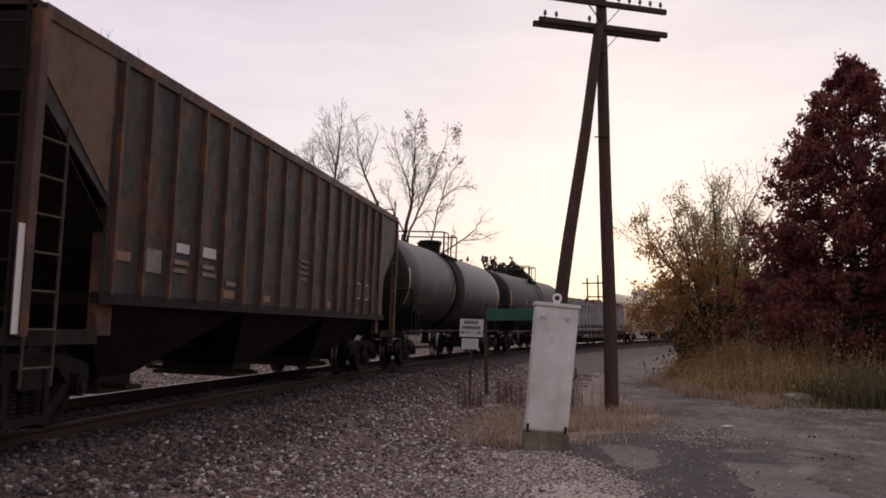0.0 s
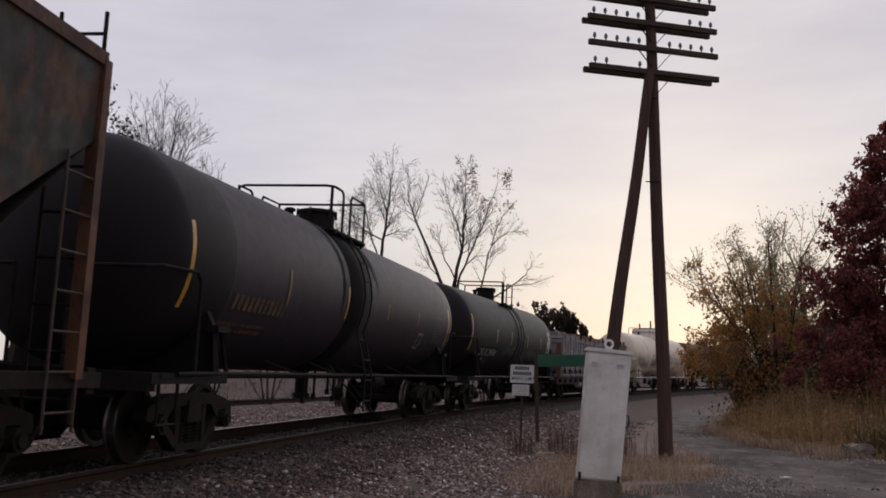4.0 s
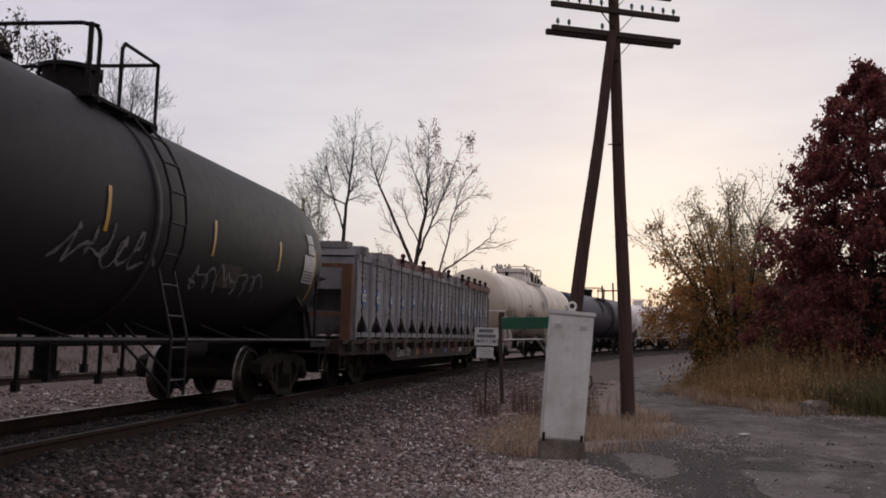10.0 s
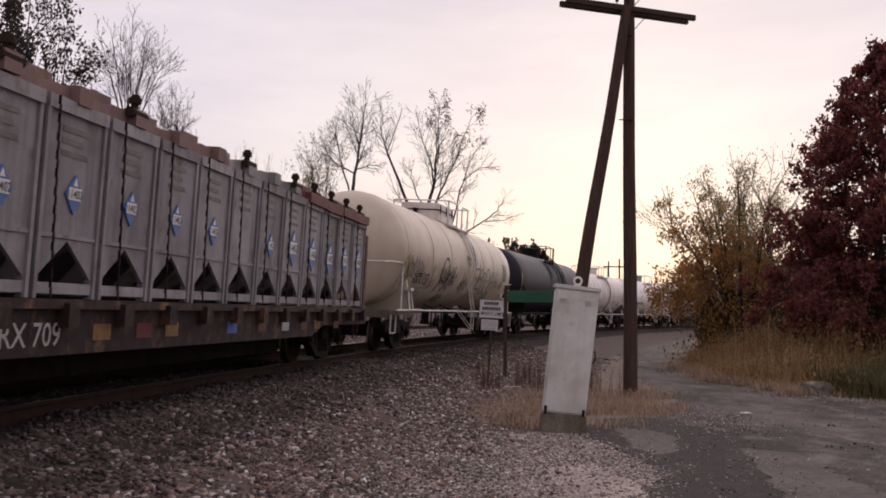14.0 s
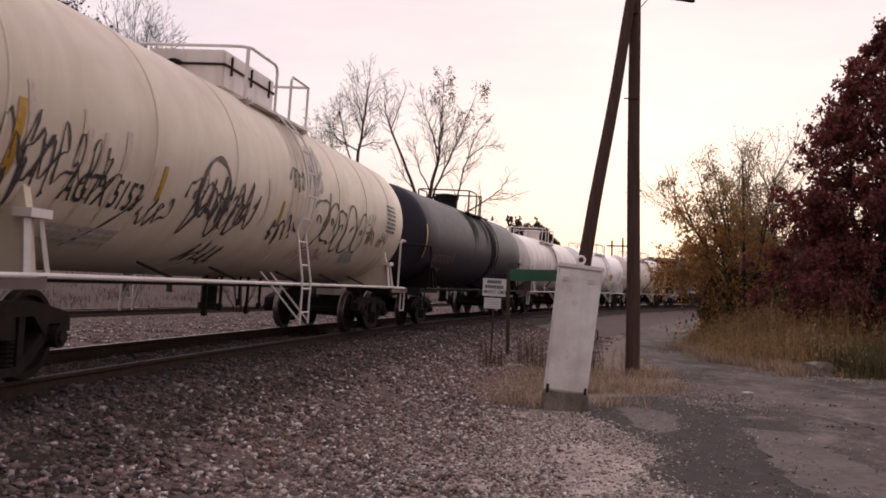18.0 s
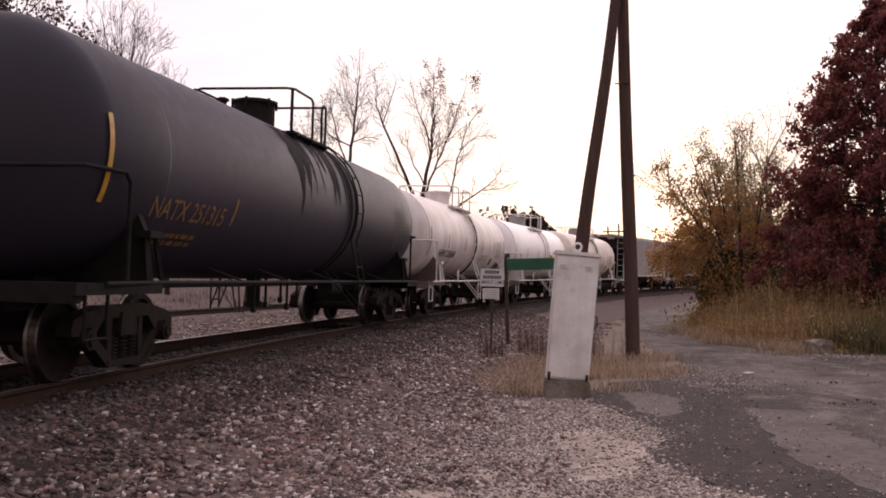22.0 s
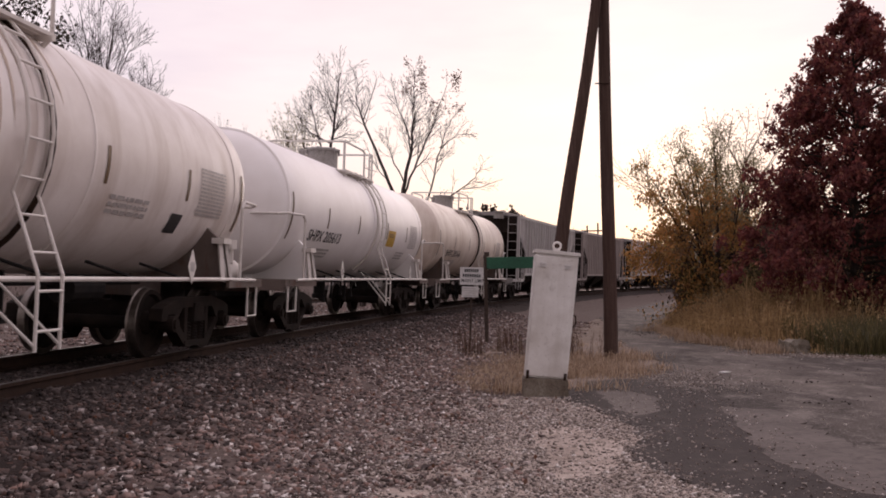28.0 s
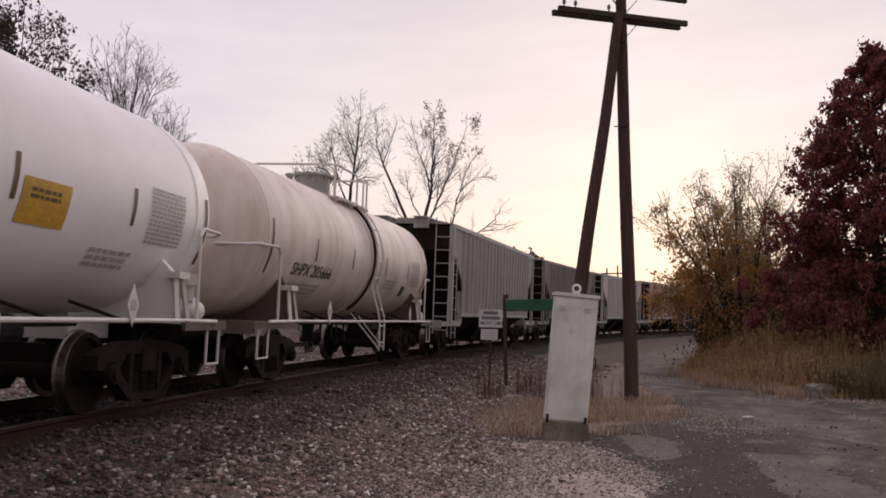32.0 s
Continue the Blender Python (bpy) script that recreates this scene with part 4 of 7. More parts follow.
def strips(tank, xs, v0, v1, r, zc, m, w=0.07):
    for x in xs:
        wrap_patch(tank, "reflective_strip", x - w / 2, x + w / 2, v0, v1, r, zc, m)


def runs(tank, spots, r, zc, material, seed, label="rusty run down the tank"):
    """Tapering dribbles; spots gives (x, upper edge, length, width)."""
    rnd = random.Random(seed)
    for x, v, ln, wd in spots:
        vs, fs = [], []
        for i in range(25):
            f = i / 24
            w = wd * (1 - f) ** 0.7 * rnd.uniform(0.7, 1.25) / 2 + 0.002
            dx = 0.03 * math.sin(5 * f + x)
            vs += [(x + dx - w, v - ln * f), (x + dx + w, v - ln * f)]
            if i:
                fs.append((2 * i - 2, 2 * i - 1, 2 * i + 1, 2 * i))
        wrap(tank, "stain_run", vs, fs, r, zc, material, label, 0.006)


# dark grey tank behind the hopper
R2 = 1.40
car, tank, zc = tank_car("dark slate grey tank car with a black stained belt", 34.25, 8.9, R2, 8.12, P_grey, ends=P_black, cap=1.25, shift=-0.25, band=[(-1.2, 0.1, M_stain)], rail=M_black, ladder_x=-0.4, ladder_mat=M_black, dome=(0.35, 0.36, 0.42), guard=(-1.4, -0.75, -0.3, 0.6, 0.58))
strips(tank, (-7.2,), -0.70, 0.35, R2, zc, M_yellow, 0.09)
strips(tank, (-4.1,), -0.45, 0.12, R2, zc, M_gold)
strips(tank, (-1.3,), -0.45, 0.12, R2, zc, M_yellow)
strips(tank, (1.4, 4.0), -0.30, 0.02, R2, zc, M_gold)
wrap_bars(tank, "lettering", -5.85, -4.1, -0.50, 0.21, 1, R2, zc, M_goldfaint, 3, "faded yellow lettering", (0.45, 0.6), 0.3)
wrap_bars(tank, "lettering", -6.0, -4.5, -0.82, 0.06, 2, R2, zc, M_goldfaint, 4)
rnd = random.Random(14)
runs(tank, [(-1.5 + 0.27 * k + rnd.uniform(-0.1, 0.1), 2.0, rnd.uniform(1.4, 2.9), rnd.uniform(0.16, 0.40)) for k in range(9)], R2, zc, M_stain, 21, "dark run of spilt cargo")
strips(tank, (7.35,), -0.65, 0.32, R2, zc, M_yellow, 0.09)
wrap_bars(tank, "data_panel", 5.75, 6.75, 0.02, 0.045, 9, R2, zc, M_faint, 14, "worn pale data stencil")
for x0, x1, v0, v1 in ((4.35, 4.75, -0.47, -0.44), (4.35, 4.75, -0.83, -0.80), (4.35, 4.38, -0.83, -0.44), (4.72, 4.75, -0.83, -0.44)):
    wrap_patch(tank, "placard_frame", x0, x1, v0, v1, R2, zc, M_greyink, "white outline of a placard", 4)

# black tank with pale lettering
R3 = 1.39
car, tank, zc = tank_car("dull black tank car with amber strips and graffiti", 51.32, 7.95, R3, 7.40, P_black, shift=-0.27, band=[(0.05, 0.22, P_black)], rail=M_black, ladder_mat=P_black, ladder_x=0.5, dome=(0.2, 0.32, 0.44), guard=(-1.0, -0.82, -0.32, 0.6, 0.56))
strips(tank, (-3.2, -1.0, 1.85, 4.6), -0.32, 0.15, R3, zc, M_yellow)
wrap_patch(tank, "grime_patch", 2.35, 3.05, -0.72, -0.38, R3, zc, M_browncast_dark, "brown painted-out patch", 5)
strips(tank, (6.62,), -0.75, 0.2, R3, zc, M_yellow, 0.06)
wrap_patch(tank, "reflective_strip", -6.52, -6.42, -0.65, 0.45, R3, zc, M_yellow)
wrap_patch(tank, "number_panel", -5.1, -2.7, -0.86, -0.46, R3, zc, M_black, "black panel under the lettering")
wrap_text(tank, "INVX 29904", -5.0, -0.79, 0.27, R3, zc, M_pale, 1.12, 0.0, "pale stencilled lettering")
wrap_bars(tank, "lettering", -5.0, -3.3, -1.0, 0.05, 2, R3, zc, M_faint, 5)
scrawl(tank, -1.7, 0.3, -0.72, -0.2, 6, 0.05, R3, zc, M_spray_pale, 5)
scrawl(tank, 1.4, 4.0, -0.85, -0.4, 7, 0.045, R3, zc, M_spray_pale, 6)
for x0, x1, v0, v1, m in ((6.2, 6.56, 0.29, 0.46, M_pale), (6.2, 6.56, 0.10, 0.27, M_pale), (5.95, 6.56, -0.42, 0.07, M_greyink)):
    wrap_patch(tank, "data_panel", x0, x1, v0, v1, R3, zc, m, "pale data panel", 6, 0.012)
wrap_bars(tank, "lettering", 6.0, 6.5, -0.22, 0.03, 4, R3, zc, M_ink, 15)

# beige tank with graffiti
R5 = 1.46
car, tank, zc = tank_car("stained beige tank car covered in black graffiti", 88.42, 9.45, R5, 8.42, P_beige, shift=-0.32, seams=(-7.2, -4.6, -2.3, 0.3, 2.6, 4.6, 6.7), fit=M_black, rail=P_rail_white, ladder_mat=P_rail_white, sill_mat=P_rail_white, box_dome=True, dome=(-0.35, 0.5, 0.46), guard=(-1.25, 0.0, 0.7, 1.6, 0.55), ladder_x=0.65, skirt=True, saddle_mat=P_beige)
wrap_text(tank, "AGTX 5153", -6.1, -0.80, 0.34, R5, zc, M_ink, 0.62, 0.05, "black stencilled lettering")
wrap_bars(tank, "lettering", -5.9, -4.6, -1.1, 0.06, 3, R5, zc, M_greyink, 8)
strips(tank, (-7.0,), -0.75, 0.0, R5, zc, M_yellow, 0.12)
strips(tank, (-4.3, -0.35, 5.2), -0.62, -0.22, R5, zc, M_yellow, 0.09)
for x0, x1, v0, v1, lp, wd, m, sd in ((-7.4, -6.4, -1.05, -0.1, 5, 0.04, M_spray, 1), (-6.9, -5.3, -0.75, -0.05, 6, 0.035, M_spray, 2), (-4.5, -3.9, -1.0, -0.55, 3, 0.035, M_spray, 3), (-3.3, -1.4, -1.0, -0.05, 6, 0.06, M_spray, 4), (-3.2, -1.7, -0.75, -0.25, 7, 0.05, M_spray, 14), (-2.6, -1.6, -1.55, -1.0, 4, 0.05, M_spray, 5), (-0.6, 0.5, -0.95, -0.4, 4, 0.05, M_spray, 6), (1.1, 2.7, -1.25, -0.85, 5, 0.06, M_spray_pink, 7), (1.3, 2.9, -1.15, -0.8, 3, 0.05, M_spray_pink, 8), (4.0, 4.8, -1.15, -0.85, 4, 0.13, M_spray_teal, 15), (0.85, 1.55, 0.15, 0.95, 4, 0.045, M_spray_violet, 16), (0.9, 1.5, -0.05, 0.5, 3, 0.04, M_spray_violet, 17), (4.9, 5.6, -0.62, -0.25, 4, 0.04, M_spray, 9), (6.1, 6.75, -0.52, -0.25, 3, 0.04, M_spray, 10), (-0.1, 0.5, 0.0, 0.42, 3, 0.05, M_spray_green, 11), (4.7, 5.4, -0.3, 0.1, 3, 0.03, M_spray_violet, 12), (-3.6, -3.2, -0.55, -0.15, 2, 0.04, M_spray, 13)):
    scrawl(tank, x0, x1, v0, v1, lp, wd, R5, zc, m, sd)
wrap_stroke(tank, [(-2.9 - 0.42 * math.cos(a), -0.35 + 0.42 * math.sin(a)) for a in (0.25 * k - 1.0 for k in range(20))], 0.08, R5, zc, M_spray)
wrap_stroke(tank, [(-4.6 - 0.06 * k, -0.6 - 0.06 * k) for k in range(14)], 0.04, R5, zc, M_spray)
for k, (cx, cv, hw, hh, ph) in enumerate(((1.55, -0.42, 0.46, 0.46, 0.3), (2.35, -0.40, 0.40, 0.42, 1.7), (2.95, -0.46, 0.34, 0.40, 2.9), (3.65, -0.44, 0.44, 0.42, 4.1), (4.4, -0.46, 0.36, 0.36, 5.2))):
    ring = []
    for q in range(33):
        a = q * math.pi / 16
        rr = 1 + 0.15 * math.sin(2 * a + ph) + 0.12 * math.sin(3 * a + 2 * ph)
        ring.append((cx + hw * rr * math.cos(a), cv + hh * rr * math.sin(a)))
    wrap_stroke(tank, ring, 0.055, R5, zc, M_spray_green, "dark green outline of a rounded graffiti shape")
    wrap_stroke(tank, [(cx + 0.28 * hw * math.cos(0.5 * q + ph), cv + 0.3 * hh * math.sin(0.4 * q)) for q in range(9)], 0.045, R5, zc, M_spray_green, "dark green graffiti stroke")
strips(tank, (2.0,), -0.5, 0.15, R5, zc, M_gold, 0.09)
wrap_patch(tank, "overpaint_patch", 6.0, 6.35, -0.62, -0.45, R5, zc, M_browncast, "brown overpainted patch", 4)
wrap_bars(tank, "data_panel", 6.45, 7.3, 0.34, 0.055, 7, R5, zc, M_ink, 12, "black data stencil")
rnd = random.Random(77)
runs(tank, [(rnd.uniform(-7.3, 7.0), rnd.uniform(-0.3, 0.2), rnd.uniform(0.7, 1.6), rnd.uniform(0.03, 0.11)) for _ in range(10)] + [(0.05 + 0.16 * k, 1.9 - 0.2 * (k % 3), 1.6 + 0.3 * (k % 2), 0.10) for k in range(6)], R5, zc, M_runs, 3)

head_bars(car, 8.42, 0.62, R5, zc, 0.32, 0.68, 0.5, 0.14, 1, M_ink, "5153")
head_bars(car, 8.42, 0.62, R5, zc, 0.28, 0.50, 0.42, 0.03, 4, M_greyink)

# slate blue-grey tank
R6 = 1.41
car, tank, zc = tank_car("blue grey tank car with yellow lettering and dark runs", 106.84, 8.8, R6, 8.08, P_blue, shift=-0.34, ends=P_bluecap, cap=1.25, band=[(1.9, 2.08, M_black), (2.22, 2.34, M_stain)], rail=M_black, ladder_x=2.3, ladder_mat=M_black, dome=(-0.15, 0.37, 0.44), guard=(-0.7, 0.45, 1.0, 1.25, 0.55))
strips(tank, (-7.2,), -0.62, 0.32, R6, zc, M_yellow, 0.09)
strips(tank, (-3.75, 6.15), -0.68, -0.28, R6, zc, M_gold, 0.07)
wrap_text(tank, "NATX 251315", -6.1, -0.70, 0.27, R6, zc, M_gold, 0.92, 0.0, "faded yellow stencilled lettering")
wrap_bars(tank, "lettering", -6.0, -4.6, -0.92, 0.07, 2, R6, zc, M_gold, 9)
rnd = random.Random(4)
runs(tank, [(rnd.uniform(-1.3, 1.6), rnd.uniform(0.75, 1.75), rnd.uniform(0.4, 1.7), rnd.choice((0.07, 0.12, 0.2, 0.34, 0.5))) for k in range(17)] + [(1.75 + 0.07 * k, 1.9, rnd.uniform(1.8, 2.6), 0.16) for k in range(3)], R6, zc, M_stain, 11, "dark run of spilt cargo")
wrap_bars(tank, "data_panel", 5.9, 6.9, 0.25, 0.06, 8, R6, zc, M_faint, 10, "dark data stencil")

# three short white tanks
for k, (center, half, r, hl, shell, text, label) in enumerate(((122.74, 7.15, 1.32, 6.52, P_white, "SHPX 205668", "stained white tank car with black lettering"), (136.96, 7.0, 1.33, 6.46, P_clean, "SHPX 205613", "clean white tank car with a yellow plate"), (151.12, 7.2, 1.37, 6.65, P_cream, "SHPX 205666", "rust washed white tank car with black lettering"))):
    car, tank, zc = tank_car(label, center, half, r, hl, shell, seams=(-5.75, 1.4, 5.7), band=[(0.28, 0.42, shell)], fit=M_black, rail=P_rail_white, ladder_mat=P_rail_white, sill_mat=P_rail_white, dome=((0.1, 0.0, 0.0)[k], 0.37, 0.44), dome_mat=P_rail_grey if k else P_white, guard=((-1.65, -0.82, -0.2, 0.95, 0.46), (-1.25, 0.46, 0.95, 1.2, 0.44), (-1.3, 0.3, 0.8, 1.1, 0.44))[k], ladder_x=(0.2, 1.0, 0.75)[k], skirt=True, saddle_mat=P_clean if k == 1 else None, bracket=4.85, shift=-0.2)
    strips(tank, (-5.55, 6.0), -0.65, 0.22, r, zc, M_brownstrip, 0.08)
    strips(tank, (-3.35, -1.0, 1.7, 3.95), -0.33, 0.08, r, zc, M_brownstrip, 0.07)
    wrap_text(tank, text, -4.4, -0.62, 0.235, r, zc, M_ink, 1.18, 0.0, "black stencilled lettering")
    wrap_bars(tank, "lettering", -4.5, -2.6, -0.80, 0.05, 3, r, zc, M_greyink, 20 + k)
    wrap_bars(tank, "data_panel", 4.35, 5.30, 0.14, 0.03, 13, r, zc, M_greyink, 30 + k, "grey data stencil")
    wrap_bars(tank, "lettering", *((3.3, 4.2, -0.66) if k == 1 else (1.9, 2.9, -0.45)), 0.05, 3, r, zc, M_greyink, 40 + k)
    if k != 1:
        wrap_patch(tank, "number_panel", 3.65, 4.0, -0.80, -0.52, r, zc, M_ink, "small black panel")
    else:
        wrap_patch(tank, "warning_plate", 1.82, 2.62, -0.52, -0.10, r, zc, M_yelsign, "yellow warning plate")
        wrap_bars(tank, "lettering", 1.95, 2.45, -0.2, 0.035, 2, r, zc, M_brownstrip, 50)
    rnd = random.Random(90 + k)
    if k != 1:
        runs(tank, [(-0.5 + 0.22 * j, 1.85 - 0.15 * (j % 3), 1.5 + 0.4 * (j % 2), 0.09) for j in range(7)], r, zc, M_runs, 40 + k)
    bm = bmesh.new()
    tube(bm, [(0.28, p[1], p[2]) for p in arc(r + 0.05, zc, 0, 66, -55, 12)], 0.03)
    part("vent_pipe", bm, P_rail_white if k == 1 else M_rust, car)
    for x in (3.4, -3.2):
        bm = bmesh.new()
        slab(bm, [(x - 0.13, 1.22), (x, 1.44), (x + 0.13, 1.22), (x, 1.0)], -1.545, -1.535)
        pl = part("placard_holder", bm, P_rail_white, car, "white diamond placard holder")
        bm = bmesh.new()
        box(bm, x - 0.06, x + 0.06, -1.551, -1.547, 1.16, 1.28)
        part("placard", bm, M_greyink, pl)
    bm = bmesh.new()
    cyl(bm, (5.45, -1.30, 1.50), (5.45, -1.30, 1.64), 0.10, 14)
    cyl(bm, (5.45, -1.30, 1.30), (5.45, -1.30, 1.50), 0.06, 10)
    lathe_bm = bmesh.new()
    lathe(lathe_bm, [(-0.3, 0.03), (-0.26, 0.13), (0.0, 0.19), (0.26, 0.13), (0.3, 0.03)], "X", 16)
    bmesh.ops.translate(lathe_bm, verts=lathe_bm.verts, vec=(5.62, -1.22, 1.18))
    part("brake_cylinder", lathe_bm, P_rail_white, car, "white rounded brake cylinder", smooth=True)
    part("brake_valve", bm, P_rail_white, car, "white round brake valve")

# ---- covered hoppers ----
def hopper_car(label, center, half, bl, body, rib, n_rib, z0, z1, roof_z, roof_mat, detail):
    """A ribbed covered hopper: bl is half the length of its body."""
    car = tagged(new("hopper_car"), label, "hopper car", "cars of the train")
    w = 1.56
    cut = 1.35
    bm = bmesh.new()
    # side sheets with their lower corners cut away along the slope sheets
    zs = z0 + (z1 - z0) * 0.36
    side = [(-bl + cut, z0), (bl - cut, z0), (bl - cut, zs), (bl, z1 - 0.72), (bl, z1), (-bl, z1), (-bl, z1 - 0.72), (-bl + cut, zs)]
    for y in (-w, w):
        b2 = bmesh.new()
        slab(b2, side, y - 0.02, y + 0.02)
        part("side_sheet", b2, body, car)
    # slope sheets and ends, near-black with the void's shade put into the colour
    for sg in (-1, 1):
        b2 = bmesh.new()
        for (xa, za), (xb, zb) in (((bl, z1), (bl, z1 - 0.72)), ((bl, z1 - 0.72), (bl - cut - 0.9, z0 - 0.05))):
            vs = [b2.verts.new((sg * xa, -w, za)), b2.verts.new((sg * xa, w, za)), b2.verts.new((sg * xb, w, zb)), b2.verts.new((sg * xb, -w, zb))]
            b2.faces.new(vs)
        ex = bmesh.ops.extrude_face_region(b2, geom=b2.faces[:])
        bmesh.ops.translate(b2, verts=[v for v in ex["geom"] if isinstance(v, bmesh.types.BMVert)], vec=(-sg * 0.03, 0, 0))
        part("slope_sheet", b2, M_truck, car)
    for sg in (-1, 1):
        for y in (-w, w):
            b2 = bmesh.new()
            box(b2, sg * bl - 0.06, sg * bl + 0.06, y - 0.06, y + 0.06, 1.0, z1)
            part("corner_post", b2, rib, car)
    for y in (-1, 1):
        b2 = bmesh.new()
        box(b2, -bl, bl, y * w - 0.05, y * w + 0.05, z1 - 0.06, z1 + 0.07)
        part("top_chord", b2, rib, car)
        b2 = bmesh.new()
        box(b2, -bl + cut - 0.1, bl - cut + 0.1, y * w - 0.05, y * w + 0.05, z0 - 0.10, z0 + 0.02)
        # the detailed car's sill takes the dark steel: underside shade in its colour
        part("side_sill", b2, M_truck if detail else rib, car)
        me = None
        for i in range(n_rib):
            x = -bl + cut + 0.10 + (2 * (bl - cut) - 0.2) * i / (n_rib - 1)
            if detail:
                x = (-6.52, -5.86, -5.18, -4.38, -3.6, -2.81, -2.03, -1.15, -0.3, 0.6, 1.44, 2.3, 3.08, 3.8, 4.55, 5.3, 6.0)[i]
            if me is None:
                b2 = bmesh.new()
                slab(b2, [(-0.05, -0.06), (-0.03, 0.0), (0.03, 0.0), (0.05, -0.06)], z0, z1 - 0.05, "Z")
                me = mesh_of("rib", b2, rib)
            o = part("rib", me, None, car)
            o.matrix_basis = pose(x, y * (w + 0.075), 0, 0, 0, 0 if y > 0 else 180)
    # roof with hatches and running board
    b2 = bmesh.new()
    prof = [(-w - 0.03, z1 + 0.06), (-w * 0.75, z1 + 0.06 + (roof_z - z1) * 0.55), (-w * 0.35, roof_z - 0.03), (0, roof_z), (w * 0.35, roof_z - 0.03), (w * 0.75, z1 + 0.06 + (roof_z - z1) * 0.55), (w + 0.03, z1 + 0.06)]
    lo = [b2.verts.new((-bl, u, v)) for u, v in prof]
    hi = [b2.verts.new((bl, u, v)) for u, v in prof]
    b2.faces.new(lo)
    b2.faces.new(hi[::-1])
    for i in range(len(prof)):
        b2.faces.new((lo[i], hi[i], hi[(i + 1) % len(prof)], lo[(i + 1) % len(prof)]))
    bmesh.ops.recalc_face_normals(b2, faces=b2.faces)
    roof = part("roof", b2, roof_mat, car)
    for i in range(6):
        b2 = bmesh.new()
        x = -bl + bl / 6 + i * bl / 3
        box(b2, x - bl / 6 + 0.1, x + bl / 6 - 0.1, -0.28, 0.28, roof_z - 0.02, roof_z + 0.09)
        part("hatch_cover", b2, roof_mat, roof)
    for y in (-0.62, 0.62):
        b2 = bmesh.new()
        for k in range(5):
            box(b2, -bl - 0.45, bl + 0.45, y - 0.2 + k * 0.09, y - 0.14 + k * 0.09, roof_z + 0.06, roof_z + 0.10)
        for i in range(8):
            x = -bl - 0.2 + i * (2 * bl + 0.4) / 7
            box(b2, x - 0.04, x + 0.04, y - 0.22, y + 0.26, roof_z - 0.25, roof_z + 0.06)
        part("running_board", b2, M_black if detail else P_rail_grey, car)
    # discharge bays, near-black with the shade under the body in their colour
    span = 2 * (bl - cut) / 3
    for i in range(3):
        xm = -(bl - cut) + span * (i + 0.5)
        b2 = bmesh.new()
        rings = []
        for (hx, hy, z) in ((span / 2 - 0.03, w - 0.06, z0), (span / 2 - 0.10, w - 0.16, z0 - 0.12), (0.42, 0.62, 0.46), (0.42, 0.62, 0.32)):
            rings.append([b2.verts.new((xm + a * hx, b * hy, z)) for a, b in ((-1, -1), (1, -1), (1, 1), (-1, 1))])
        for u, v in zip(rings, rings[1:]):
            for j in range(4):
                b2.faces.new((u[j], u[(j + 1) % 4], v[(j + 1) % 4], v[j]))
        b2.faces.new(rings[-1])
        bmesh.ops.recalc_face_normals(b2, faces=b2.faces)
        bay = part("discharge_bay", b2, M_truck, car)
        b2 = bmesh.new()
        box(b2, xm - 0.55, xm + 0.55, -0.72, 0.72, 0.27, 0.33)
        cyl(b2, (xm - 0.3, -0.95, 0.36), (xm - 0.3, 0.95, 0.36), 0.035, 8)
        part("outlet_gate", b2, M_rust, bay)
    b2 = bmesh.new()
    box(b2, -bl - 0.4, bl + 0.4, -0.24, 0.24, 0.74, 1.04)
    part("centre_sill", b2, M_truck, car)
    ex = half - 0.62
    for sg in (-1, 1):
        b2 = bmesh.new()
        box(b2, sg * (ex - 0.14), sg * ex, -1.5, 1.5, 0.86, 1.10)
        box(b2, sg * (bl - cut), sg * ex, -1.56, -1.44, 0.92, 1.06)
        box(b2, sg * (bl - cut), sg * ex, 1.44, 1.56, 0.92, 1.06)
        part("end_sill", b2, M_truck if detail else rib, car)
        for y in (-0.6, 0.6):
            b2 = bmesh.new()
            bar(b2, (sg * (bl - 0.06), y, z1 - 0.72), (sg * (bl - 0.06), y * 0.9, 1.05), 0.12, 0.06)
            part("end_brace", b2, rib, car)
        b2 = bmesh.new()
        bar(b2, (sg * (bl - cut - 0.2), -w + 0.1, 1.0), (sg * (bl - cut - 0.2), -w + 0.1, zs), 0.10, 0.30)
        part("end_brace", b2, rib, car)
        for y in (-1, 1):
            yy = y * 1.60
            ladder(car, [(sg * (bl - 0.02), yy, 0.55), (sg * (bl - 0.02), yy, z1 - 0.95)], [(sg * (bl - 0.50), yy, 0.55), (sg * (bl - 0.50), yy, z1 - 0.95)], 7, M_post if detail else rib, r=0.015)
            ladder(car, [(sg * (bl + 0.09), y * 1.5, 0.6), (sg * (bl + 0.09), y * 1.5, roof_z + 0.1)], [(sg * (bl + 0.09), y * 1.05, 0.6), (sg * (bl + 0.09), y * 1.05, roof_z + 0.1)], 9, M_truck if detail else rib, name="end_ladder", r=0.02)
        b2 = bmesh.new()
        tube(b2, [(sg * (bl + 0.16) + 0.0, -0.55 + 0.28 * math.cos(a), 2.6 + 0.28 * math.sin(a)) for a in (2 * math.pi * k / 14 for k in range(15))], 0.018, 6)
        for a in (0, 2.1, 4.2):
            tube(b2, [(sg * (bl + 0.16), -0.55, 2.6), (sg * (bl + 0.16), -0.55 + 0.28 * math.cos(a), 2.6 + 0.28 * math.sin(a))], 0.012, 5)
        if sg < 0:
            part("brake_wheel", b2, M_black, car)
        else:
            b2.free()
    add_couplers(car, half, ex, M_truck)
    add_bogies(car, bl - 0.95)
    TRAIN.append((car, center, bl - 0.95))
    return car


